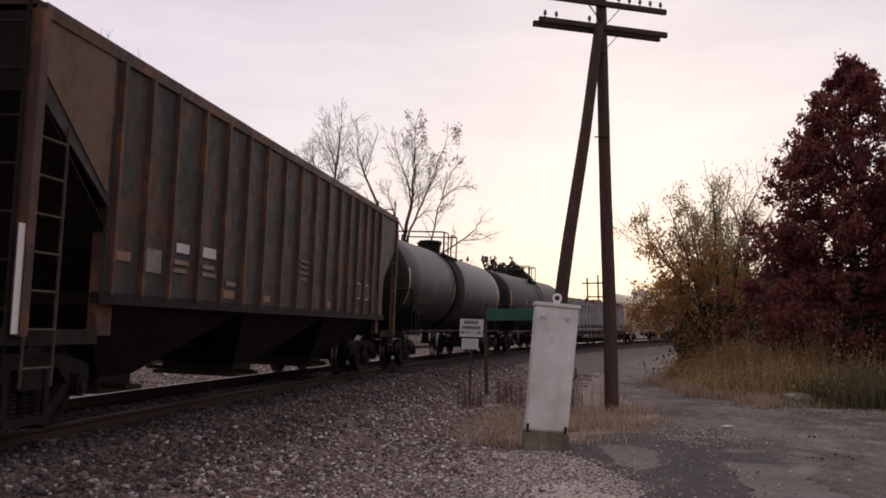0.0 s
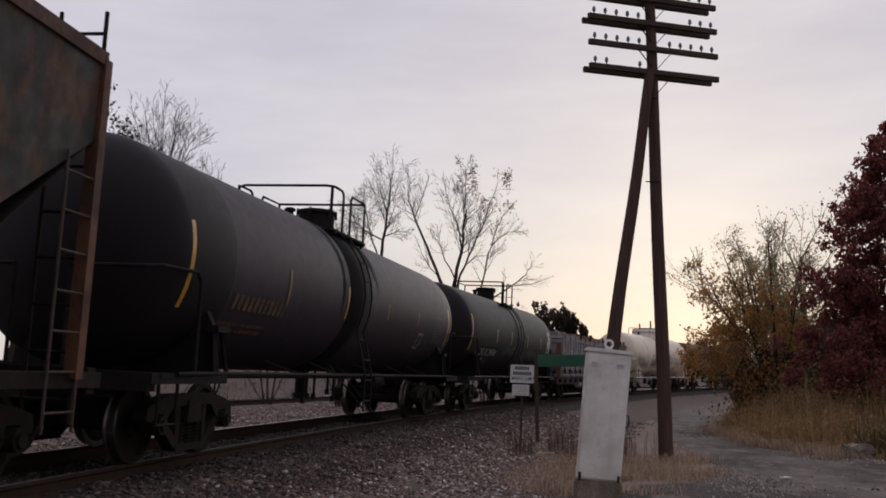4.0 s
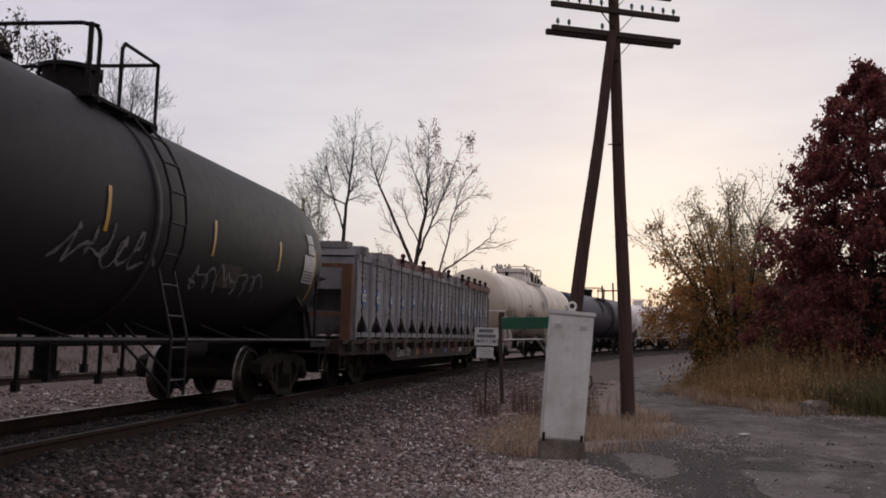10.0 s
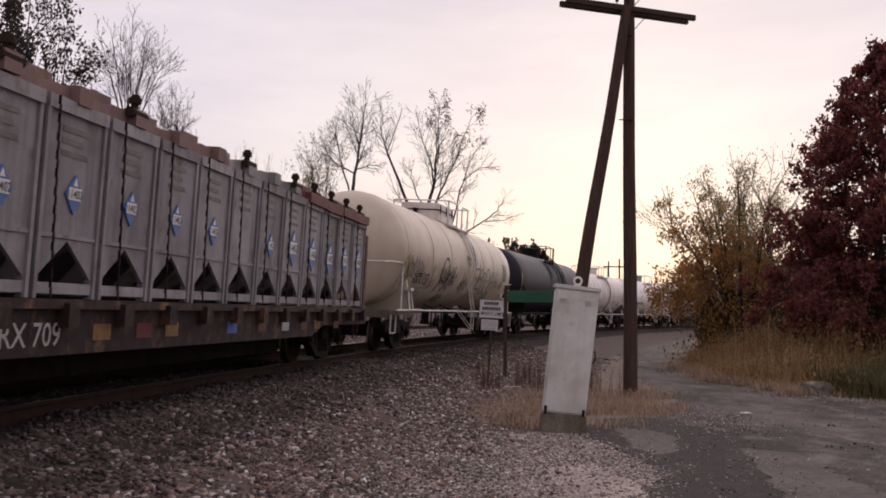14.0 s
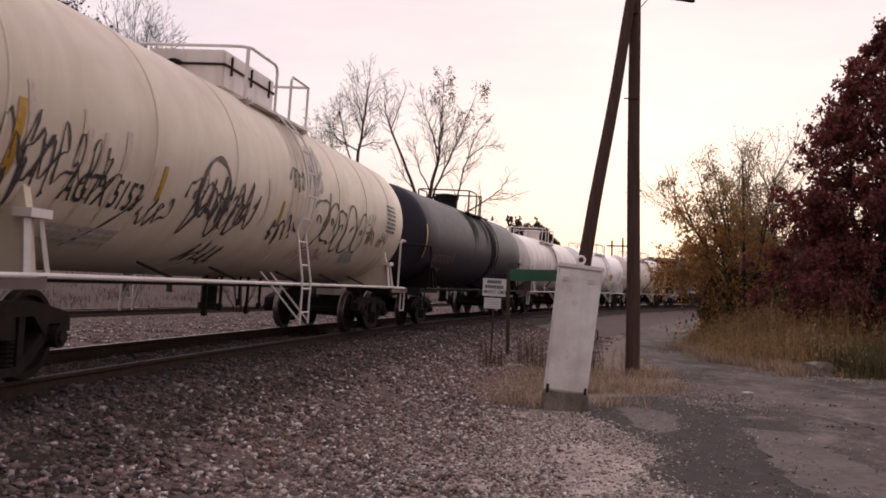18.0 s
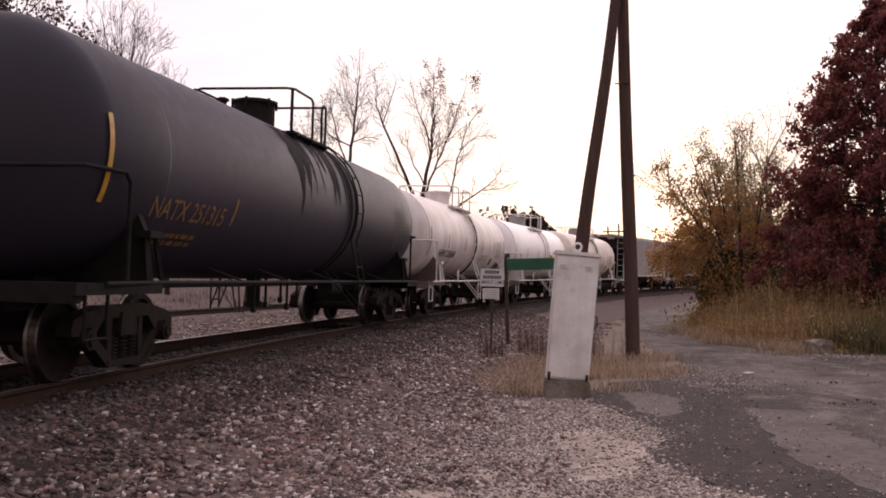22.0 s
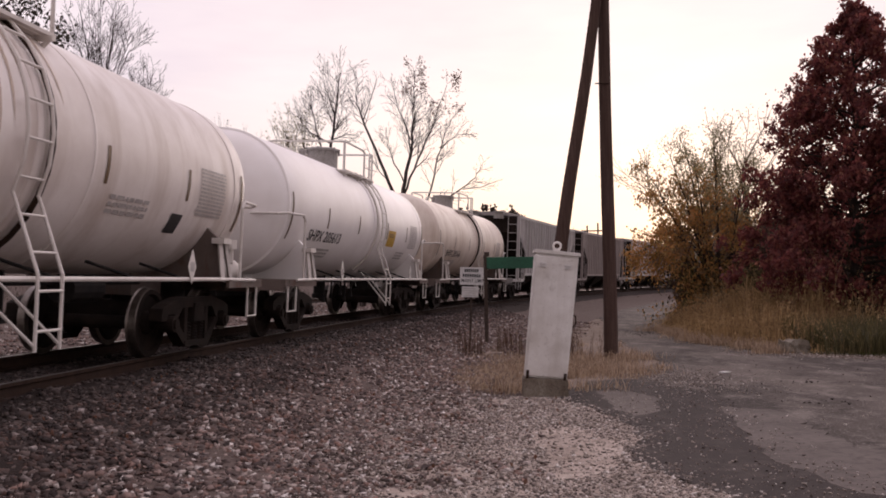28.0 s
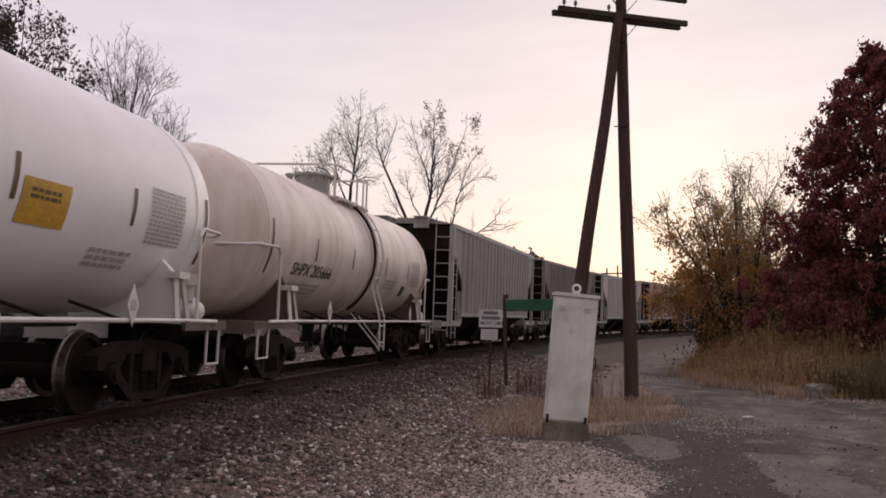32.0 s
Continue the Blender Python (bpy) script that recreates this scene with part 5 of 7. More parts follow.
car = hopper_car("weathered green brown ribbed covered hopper car", 16.16, 9.1, 7.98, P_hopper, P_rib, 17, 1.42, 3.88, 4.28, P_rib, True)
for x, z, w, h, m, nm, lb in ((-6.56, 1.52, 0.13, 0.45, M_orange, "paint_patch", "faded orange mark"), (-6.44, 1.78, 0.32, 0.10, M_orange, "paint_patch", ""), (-5.75, 1.70, 0.36, 0.26, M_fadedink, "data_panel", "grimy stencilled panel"), (-5.0, 1.98, 0.36, 0.11, M_greyink, "data_panel", "pale data panel"), (-4.22, 1.98, 0.42, 0.13, M_greyink, "data_panel", "pale data panel"), (-5.05, 1.84, 0.42, 0.05, M_brownstrip, "lettering", "faded yellow lettering"), (-5.05, 1.74, 0.36, 0.05, M_brownstrip, "lettering", ""), (-4.22, 1.84, 0.38, 0.05, M_brownstrip, "lettering", ""), (-4.22, 1.74, 0.44, 0.05, M_brownstrip, "lettering", ""), (-3.4, 1.66, 0.36, 0.06, M_brownstrip, "lettering", ""), (-3.45, 1.49, 0.38, 0.11, M_orange, "paint_patch", ""), (-1.88, 1.49, 0.3, 0.10, M_orange, "paint_patch", ""), (1.65, 1.49, 0.3, 0.12, M_orange, "paint_patch", ""), (-0.10, 2.22, 0.50, 0.05, M_goldfaint, "lettering", ""), (-0.10, 2.12, 0.44, 0.05, M_goldfaint, "lettering", ""), (-0.10, 2.02, 0.50, 0.05, M_goldfaint, "lettering", ""), (-0.10, 1.92, 0.44, 0.05, M_goldfaint, "lettering", ""), (3.95, 1.74, 0.34, 0.02, M_greyink, "panel_frame", ""), (3.95, 2.06, 0.34, 0.02, M_greyink, "panel_frame", ""), (3.95, 1.76, 0.02, 0.30, M_greyink, "panel_frame", ""), (4.27, 1.76, 0.02, 0.30, M_greyink, "panel_frame", ""), (4.70, 1.74, 0.34, 0.02, M_greyink, "panel_frame", ""), (4.70, 2.06, 0.34, 0.02, M_greyink, "panel_frame", ""), (4.70, 1.76, 0.02, 0.30, M_greyink, "panel_frame", ""), (5.02, 1.76, 0.02, 0.30, M_greyink, "panel_frame", ""), (4.5, 1.6, 0.22, 0.1, M_fadedink, "data_panel", ""), (-8.12, 1.02, 0.13, 0.95, P_rail_white, "grab_plate", "white painted plate")):
    bm = bmesh.new()
    box(bm, x, x + w, -1.600, -1.585, z, z + h)
    part(nm, bm, m, car, lb)
bm = bmesh.new()
slab(bm, [(-7.9, 3.82), (-6.68, 3.82), (-6.68, 2.42), (-7.9, 3.34)], -1.592, -1.582)
part("end_panel", bm, P_hopend, car, "rust brown end panel")
for center, bl, body, label in ((167.1, 7.4, P_light, "pale grey ribbed covered hopper car streaked with rust"), (184.0, 6.6, P_tan, "grimy grey brown ribbed covered hopper car"), (199.9, 6.1, P_pink, "pinkish white ribbed covered hopper car"), (215.6, 6.1, P_light, "pale grey ribbed covered hopper car streaked with rust"), (231.3, 6.1, P_light, "pale grey ribbed covered hopper car streaked with rust")):
    hopper_car(label, center, bl + 1.55, bl, body, P_tanrib if body is P_tan else P_lightrib, 21, 1.32, 3.98, 4.14, P_light, False)

# ---- flatcar with a row of small hopper bins ----
flat = tagged(new("flatcar"), "oxide red flatcar loaded with grey hopper bins", "flatcar", "cars of the train")
FH = 9.7
bm = bmesh.new()
box(bm, -8.9, 8.9, -1.38, 1.38, 0.98, 1.06)
part("deck", bm, P_flat, flat, "worn rusty deck")
for y in (-1, 1):
    bm = bmesh.new()
    slab(bm, [(-8.9, 0.74), (-5.6, 0.74), (-4.9, 0.56), (4.9, 0.56), (5.6, 0.74), (8.9, 0.74), (8.9, 1.0), (-8.9, 1.0)], y * 1.36 - 0.03, y * 1.36 + 0.03)
    part("side_sill", bm, P_flat, flat)
    bm = bmesh.new()
    box(bm, -8.9, 8.9, y * 1.36 - 0.09, y * 1.36 + 0.09, 0.985, 1.075)
    part("deck_edge", bm, P_flat, flat, "worn deck edge")
    pocket = None
    for i in range(17):
        if pocket is None:
            b2 = bmesh.new()
            box(b2, -0.09, 0.09, -0.06, 0.06, -0.12, 0.10)
            pocket = mesh_of("stake_pocket", b2, P_flat)
        o = part("stake_pocket", pocket, None, flat)
        o.matrix_basis = pose(-8.4 + i * 1.05, y * 1.45, 0.94)
for sg in (-1, 1):
    bm = bmesh.new()
    box(bm, sg * 8.78, sg * 8.95, -1.4, 1.4, 0.78, 1.06)
    part("end_sill", bm, P_flat, flat)
    bm = bmesh.new()
    for y in (-1.34, 1.34):
        box(bm, sg * 8.42 - 0.07, sg * 8.42 + 0.07, y - 0.11, y + 0.11, 1.06, 2.62)
    box(bm, sg * 8.42 - 0.05, sg * 8.42 + 0.05, -1.4, 1.4, 2.56, 2.64)
    box(bm, sg * 8.42 - 0.05, sg * 8.42 + 0.05, -1.4, 1.4, 1.55, 1.63)
    part("bulkhead_frame", bm, P_post, flat, "rusty red bulkhead frame")
    bm = bmesh.new()
    tube(bm, [(sg * 8.6, -1.3, 1.0), (sg * 8.6, -1.3, 0.45), (sg * 8.25, -1.3, 0.45), (sg * 8.25, -1.3, 1.0)], 0.02, 6)
    part("sill_step", bm, P_flat, flat)
bm = bmesh.new()
slab(bm, [(-6.0, 0.92), (-5.4, 0.22), (5.4, 0.22), (6.0, 0.92)], -0.62, 0.62)
part("centre_sill", bm, M_truck, flat, "deep grimy centre girder")
vs, fs = TEXT["GBRX 709"]
part("lettering", data_mesh("lettering", [(-4.5 + p[0] * 0.22, -1.396, 0.65 + p[1] * 0.22) for p in vs], fs, M_pale), None, flat, "pale stencilled lettering")
for x, m in ((-2.6, M_gold), (-1.0, M_gold), (0.9, M_blue), (3.2, M_pale), (2.1, P_post), (4.2, P_post), (5.0, M_gold), (-1.7, P_lidred), (6.3, P_post)):
    bm = bmesh.new()
    box(bm, x, x + 0.35, -1.398, -1.392, 0.68, 0.84)
    part("data_panel", bm, m, flat)
PITCH = 1.09
rnd = random.Random(9)


def bin_meshes():
    """A bin: the inner shell with its chute, a side panel cut to a point over the chute, a corner post, a top rail and a foot rail."""
    hx = PITCH / 2 - 0.035
    shell = bmesh.new()
    end = bmesh.new()
    box(end, -0.012, 0.012, -1.4, 1.4, 1.62, 2.80)
    rings = []
    for fx, fy, z in ((1.0, 1.40, 1.66), (0.35, 0.8, 1.18)):
        rings.append([shell.verts.new((a * (hx - 0.03) * fx, b * fy, z)) for a, b in ((-1, -1), (1, -1), (1, 1), (-1, 1))])
    for j in range(4):
        shell.faces.new((rings[0][j], rings[0][(j + 1) % 4], rings[1][(j + 1) % 4], rings[1][j]))
    shell.faces.new(rings[1])
    panel = bmesh.new()
    slab(panel, [(-hx, 1.10), (-hx + 0.06, 1.10), (-hx + 0.06, 1.26), (0.0, 1.60), (hx - 0.06, 1.26), (hx - 0.06, 1.10), (hx, 1.10), (hx, 2.80), (-hx, 2.80)], -0.02, 0.02)
    seam = bmesh.new()
    box(seam, -hx, hx, -0.035, 0.035, 1.62, 1.655)
    post = bmesh.new()
    box(post, -0.025, 0.025, -0.05, 0.05, 1.08, 2.82)
    top = bmesh.new()
    box(top, -hx, hx, -0.06, 0.06, 2.74, 2.86)
    foot = bmesh.new()
    box(foot, -hx + 0.05, hx - 0.05, -0.03, 0.03, 1.12, 1.22)
    names = ("hopper_bin", "side_panel", "seam_strip", "corner_post", "top_rail", "foot_rail", "end_sheet")
    return [mesh_of(n, bm, P_bin) for n, bm in zip(names, (shell, panel, seam, post, top, foot, end))]


def lid_mesh(m, w):
    bm = bmesh.new()
    hx = PITCH / 2 - 0.02
    slab(bm, [(-hx, 2.86), (hx, 2.86), (hx - 0.08, 3.02), (-hx + 0.08, 3.02)], -1.40, 1.40)
    box(bm, -hx * w, hx * w, -0.5, 0.5, 3.02, 3.12)
    box(bm, -0.12, 0.12, -1.50, -1.2, 2.88, 3.05)
    box(bm, -0.12, 0.12, 1.2, 1.50, 2.88, 3.05)
    if m is P_lidred:
        slab(bm, [(-hx, 2.83), (hx, 2.83), (hx, 3.0), (-hx, 3.0)], -1.53, -1.41)
        box(bm, -hx * 0.8, hx * 0.5, -1.3, -0.7, 3.0, 3.13)
    if w > 0.75:
        box(bm, -hx * 0.9, -hx * 0.2, -1.2, -0.55, 3.02, 3.16)
    return mesh_of("lid", bm, m)


def latch_mesh():
    bm = bmesh.new()
    cyl(bm, (0, -1.42, 2.98), (0, -1.42, 3.12), 0.04, 10)
    cyl(bm, (0, -1.42, 3.11), (0, -1.42, 3.17), 0.065, 12)
    cyl(bm, (0, -1.42, 3.17), (0, -1.42, 3.20), 0.045, 12)
    cyl(bm, (-0.16, -1.45, 3.0), (0.16, -1.45, 3.0), 0.055, 10)
    return mesh_of("lid_latch", bm, M_rust)


LATCH = latch_mesh()


(BIN, PANEL_M, SEAM_M, POST_M, TOP_M, FOOT_M, END_M), LIDS = bin_meshes(), [lid_mesh(P_lid, 0.8), lid_mesh(P_bin, 0.5), lid_mesh(P_lidred, 0.7), lid_mesh(P_lidpink, 0.85)]


def chain_mesh():
    bm = bmesh.new()
    for i in range(22):
        z = 2.86 - i * 0.08
        dx = 0.10 * (i / 22)
        box(bm, dx - (0.013 if i % 2 else 0.004), dx + (0.013 if i % 2 else 0.004), -1.520, -1.51 if i % 2 else -1.495, z - 0.085, z - 0.005)
    return mesh_of("lashing_chain", bm, M_truck)


CHAIN = chain_mesh()
tv, tf = TEXT["1402"]
DIGITS = data_mesh("placard_number", [(-0.125 + p[0] * 0.105, -1.470, -0.05 + p[1] * 0.115) for p in tv], tf, M_ink)
bm = bmesh.new()
slab(bm, [(-0.21, 0), (0, 0.25), (0.21, 0), (0, -0.25)], -1.460, -1.446)
PLACARD = mesh_of("placard", bm, M_blue)
bm = bmesh.new()
box(bm, -0.145, 0.145, -1.466, -1.461, -0.075, 0.085)
PANEL = mesh_of("placard_panel", bm, M_sign)
bm = bmesh.new()
slab(bm, [(-0.05, 0.11), (0.0, 0.21), (0.05, 0.11)], -1.466, -1.461)
FLAME = mesh_of("placard_symbol", bm, M_sign)
bm = bmesh.new()
box(bm, -0.012, 0.012, -1.4, 1.4, 2.12, 2.80)
box(bm, -0.012, 0.012, -1.4, -1.15, 1.10, 2.12)
box(bm, -0.012, 0.012, 1.15, 1.4, 1.10, 2.12)
GABLE = mesh_of("end_sheet", bm, P_bin)
for i in range(15):
    x = -0.2 - 7 * PITCH + i * PITCH + 0.2
    b = part("hopper_bin", BIN, None, flat, "grey steel hopper bin with sloped bottom")
    b.matrix_basis = pose(x, 0, 0)
    for dx in (-PITCH / 2 + 0.027, PITCH / 2 - 0.027):
        part("end_sheet", END_M if i or dx > 0 else GABLE, None, b).matrix_basis = pose(dx, 0, 0)
    for y in (-1.42, 1.42):
        for me in (PANEL_M, SEAM_M, TOP_M, FOOT_M):
            part(me.name, me, None, b).matrix_basis = pose(0, y, 0)
        for dx in (-PITCH / 2 + 0.06, PITCH / 2 - 0.06):
            part("corner_post", POST_M, None, b).matrix_basis = pose(dx, y, 0)
    lid = part("lid", LIDS[2] if i > 10 else LIDS[3] if 3 <= i <= 7 else LIDS[rnd.choice((0, 0, 1))], None, b)
    lid.matrix_basis = pose(0, 0, rnd.uniform(-0.04, 0.0), 0, rnd.uniform(-0.8, 0.8), 0)
    if i > 9 or i in (3, 5, 8):
        part("lid_latch", LATCH, None, b, "dark capped latch post")
    if i != 8:
        q = part("placard", PLACARD, None, b, "blue diamond placard")
        q.matrix_basis = pose(0.03, 0, 1.99 + rnd.uniform(-0.04, 0.04))
        if 1 < i < 10:
            q.matrix_basis = q.matrix_basis @ Matrix.Diagonal((0.72, 1, 0.72, 1))
        elif i > 9:
            q.matrix_basis = q.matrix_basis @ Matrix.Diagonal((1.15, 1, 1.15, 1))
        for me in (PANEL, DIGITS, FLAME):
            e = new(me.name, me)
            e.parent = b
            e.matrix_basis = q.matrix_basis.copy()
    c = part("lashing_chain", CHAIN, None, flat)
    c.matrix_basis = pose(x - 0.36 + rnd.uniform(-0.06, 0.06), 0, 0)
    tb = bmesh.new()
    for k in range(3):
        box(tb, -0.22, 0.22 - 0.08 * (k % 2), -1.446, -1.442, 2.58 - 0.11 * k, 2.63 - 0.11 * k)
    o = part("lettering", tb, M_fadedink, b)
add_couplers(flat, FH, 8.95, M_truck)
add_bogies(flat, 6.75)
TRAIN.append((flat, 68.75, 6.75))


# ---- telegraph pole with a leaning brace pole ----
PX, PY = 4.45, 20.0
pole = tagged(new("telegraph_pole"), "weathered wooden telegraph pole braced by a leaning second pole", "telegraph pole")
pole.location = (PX, PY, 0)


def timber(pts, n=14):
    """A tapered pole of slightly uneven outline through points with radii."""
    bm = bmesh.new()
    rings = []
    for i, (p, r) in enumerate(pts):
        rings.append([bm.verts.new((p[0] + r * math.cos(a) * (1 + 0.04 * math.sin(3 * a + i)), p[1] + r * math.sin(a) * (1 + 0.04 * math.cos(2 * a + i)), p[2])) for a in (2 * math.pi * k / n for k in range(n))])
    for u, v in zip(rings, rings[1:]):
        for j in range(n):
            bm.faces.new((u[j], u[(j + 1) % n], v[(j + 1) % n], v[j]))
    bm.faces.new(rings[-1])
    bm.faces.new(rings[0][::-1])
    return bm


TOP = 11.6
part("main_pole", timber([((0.006 * math.sin(i * 0.8), 0, -0.3 + i * (TOP + 0.3) / 12), 0.155 - 0.05 * i / 12) for i in range(13)]), M_pole, pole)
part("brace_pole", timber([((-1.53 + i * 0.1325 + 0.01 * math.sin(i), -0.27 + 0.005 * i, -0.3 + i * 0.79), 0.165 - 0.06 * i / 11) for i in range(12)]), M_pole, pole, "leaning brace pole")
# crossarms, square to the wires
ARM_TURN, ARM_TILT = 18.7, 0.3


def insulator_mesh():
    bm = bmesh.new()
    lathe(bm, [(0.0, 0.012), (0.06, 0.014), (0.061, 0.038), (0.09, 0.034), (0.115, 0.038), (0.15, 0.026), (0.165, 0.01)], "Z", 12)
    return mesh_of("insulator", bm, M_glass, smooth=True)


INSULATOR = insulator_mesh()
rnd = random.Random(2)
for k, (z, pair, half_len) in enumerate(((8.33, True, 1.6), (8.86, False, 1.6), (9.44, True, 1.6), (10.0, True, 1.6), (10.6, False, 1.6))):
    for side in ((-0.14, 0.14) if pair else (-0.14,)):
        bm = bmesh.new()
        box(bm, -half_len, half_len, -0.045, 0.045, -0.06, 0.06)
        bmesh.ops.bevel(bm, geom=bm.edges[:], offset=0.008, segments=1, affect="EDGES")
        arm = part("crossarm", bm, M_arm, pole)
        arm.matrix_basis = pose(0, 0, z, 0, ARM_TILT, ARM_TURN) @ pose(0, side, 0)
        for i in range(10):
            x = (-1.46 + i * 0.27) if i < 5 else (0.38 + (i - 5) * 0.27)
            if side < 0 and not (k == 0 and i > 4) and rnd.random() > 0.12:
                o = part("insulator", INSULATOR, None, arm, "glass insulator on its pin")
                o.matrix_basis = pose(x, 0, 0.06)
            elif side > 0 and i % 3 == k % 3:
                bm = bmesh.new()
                cyl(bm, (x, 0, 0.05), (x, 0, 0.15), 0.012, 6)
                part("pin", bm, M_rust, arm)
    for sg in (-1, 1):
        bm = bmesh.new()
        bar(bm, (sg * 0.07, -0.13, z - 0.42), (sg * 0.40, -0.13, z - 0.05 - sg * 0.015), 0.03, 0.012)
        part("arm_brace", bm, M_rust, pole).matrix_basis = pose(0, 0, 0, 0, 0, ARM_TURN)
for z in (5.9, 7.75):
    bm = bmesh.new()
    cyl(bm, (-0.25, -0.14, z), (0.05, -0.14, z), 0.014, 6)
    part("pole_step", bm, M_rust, pole)

# ---- leaning relay case on its concrete block ----
case = tagged(new("relay_case"), "chalky grey sheet metal case tilting on a concrete block", "equipment case")
case.matrix_basis = pose(2.07, 13.72, 0, 0, 0, -5)
bm = bmesh.new()
slab(bm, [(-0.335, -0.25), (0.325, -0.25), (0.315, 0.27), (-0.325, 0.30)], -0.24, 0.24)
bmesh.ops.bevel(bm, geom=bm.edges[:], offset=0.02, segments=2, affect="EDGES")
part("concrete_block", bm, M_concrete, case, "stained concrete footing")
TILT = pose(0, 0, 0.28, 0, 6.4, 0)
bm = bmesh.new()
slab(bm, [(-0.305, 0.0), (0.305, 0.0), (0.315, 1.80), (-0.315, 1.80)], -0.2, 0.2)
bmesh.ops.bevel(bm, geom=bm.edges[:], offset=0.012, segments=2, affect="EDGES")
shell = part("case_body", bm, M_case, case)
shell.matrix_basis = TILT
bm = bmesh.new()
slab(bm, [(-0.285, 0.03), (0.285, 0.03), (0.295, 1.76), (-0.295, 1.76)], -0.216, -0.203)
bmesh.ops.bevel(bm, geom=bm.edges[:], offset=0.004, segments=1, affect="EDGES")
door = part("case_door", bm, M_case, case, "flat dented door sheet")
door.matrix_basis = TILT
for x in (-0.19, 0.17):
    bm = bmesh.new()
    box(bm, x - 0.05, x + 0.05, -0.232, -0.216, 1.60, 1.66)
    box(bm, x - 0.04, x + 0.04, -0.245, -0.23, 1.64, 1.66)
    part("handle", bm, M_sign, door, "pale recessed handle")
bm = bmesh.new()
slab(bm, [(-0.335, 1.80), (0.335, 1.80), (0.335, 1.83), (0.32, 1.85), (-0.32, 1.85), (-0.335, 1.83)], -0.225, 0.225)
part("cap", bm, M_case, case).matrix_basis = TILT
bm = bmesh.new()
box(bm, -0.05, 0.05, -0.02, 0.02, 1.85, 1.885)
tube(bm, [(0.055 * math.cos(a), 0, 1.93 + 0.055 * math.sin(a)) for a in (2 * math.pi * k / 12 for k in range(13))], 0.016, 8)
part("lifting_eye", bm, M_case, case).matrix_basis = TILT
for x in (-0.27, 0.27):
    bm = bmesh.new()
    cyl(bm, (x, -0.245, 0.06), (x, -0.20, 0.06), 0.022, 8)
    box(bm, x - 0.02, x + 0.02, -0.225, -0.20, -0.02, 0.10)
    part("anchor_bolt", bm, M_rust, case).matrix_basis = TILT
bm = bmesh.new()
tube(bm, [(0.31, 0, 0.95), (0.36, -0.02, 0.93), (0.37, -0.02, 0.82), (0.33, -0.02, 0.76)], 0.012, 6)
part("hasp", bm, M_rust, case).matrix_basis = TILT

# ---- limit sign and the green bar ----
sign = tagged(new("limit_sign"), "white railway limit sign with a smaller plate below", "sign")
sign.matrix_basis = pose(1.51, 21.3, 0, 0, 2.5, -4)
bm = bmesh.new()
box(bm, -0.022, 0.022, -0.02, 0.02, -0.3, 2.02)
box(bm, -0.012, 0.012, -0.035, -0.02, -0.3, 2.02)
part("post", bm, M_post, sign)
bm = bmesh.new()
box(bm, -0.27, 0.26, -0.046, -0.038, 1.62, 2.02)
plate = part("plate", bm, M_sign, sign)
for z, x0, x1 in ((1.945, -0.17, 0.16), (1.83, -0.21, 0.21)):
    bm = bmesh.new()
    n = 7 if z > 1.9 else 8
    for i in range(n):
        a = x0 + (x1 - x0) * i / n
        box(bm, a, a + (x1 - x0) / n * 0.72, -0.051, -0.047, z - 0.037, z + 0.037)
    tagged(part("name_line", bm, M_ink, plate, "line of black bars"), kind="stuff")
vs, fs = TEXT["MAINT LIMIT"]
part("lettering", data_mesh("lettering", [(-0.24 + p[0] * 0.066, -0.050, 1.675 + p[1] * 0.085) for p in vs], fs, M_ink), None, plate, "black lettering")
bm = bmesh.new()
box(bm, -0.22, 0.16, -0.044, -0.037, 1.34, 1.58)
plate = part("lower_plate", bm, M_sign, sign)
bm = bmesh.new()
for i in range(4):
    box(bm, -0.18, 0.12 - 0.03 * (i % 2), -0.049, -0.045, 1.375 + i * 0.05, 1.39 + i * 0.05)
part("small_print", bm, M_greyink, plate)

green = tagged(new("green_bar_marker"), "long green enamelled panel on a dark steel post", "marker")
green.matrix_basis = pose(2.09, 23.4, 0, 0, 0, -5)
bm = bmesh.new()
box(bm, -0.045, 0.045, -0.045, 0.045, -0.3, 2.34)
part("post", bm, M_post, green)
bm = bmesh.new()
box(bm, -0.03, 0.10, -0.035, 0.035, 2.31, 2.42)
part("cap", bm, M_post, green)
bm = bmesh.new()
box(bm, 0.03, 1.42, -0.072, -0.052, 2.00, 2.29)
bmesh.ops.bevel(bm, geom=bm.edges[:], offset=0.006, segments=1, affect="EDGES")
part("panel", bm, M_green, green)

# ---- far double-pole line ----
for dx, sc in ((0, 1.0),):
    hp = tagged(new("power_pole_frame"), "distant wooden double pole with crossarms", "power pole")
    hp.location = (30.2, 147, 0)
    for x in (-0.85, 0.85):
        bm = bmesh.new()
        cyl(bm, (x, 0, -0.3), (x, 0, 10.2 + 0.4 * (x > 0)), 0.17, 8, 0.13)
        part("pole", bm, M_pole, hp)
    for z, a, b in ((9.35, -1.7, 1.7), (7.2, -1.1, 1.5), (6.6, -1.1, 1.3)):
        bm = bmesh.new()
        box(bm, a, b, -0.1, 0.1, z - 0.1, z + 0.1)
        part("crossarm", bm, M_pole, hp)


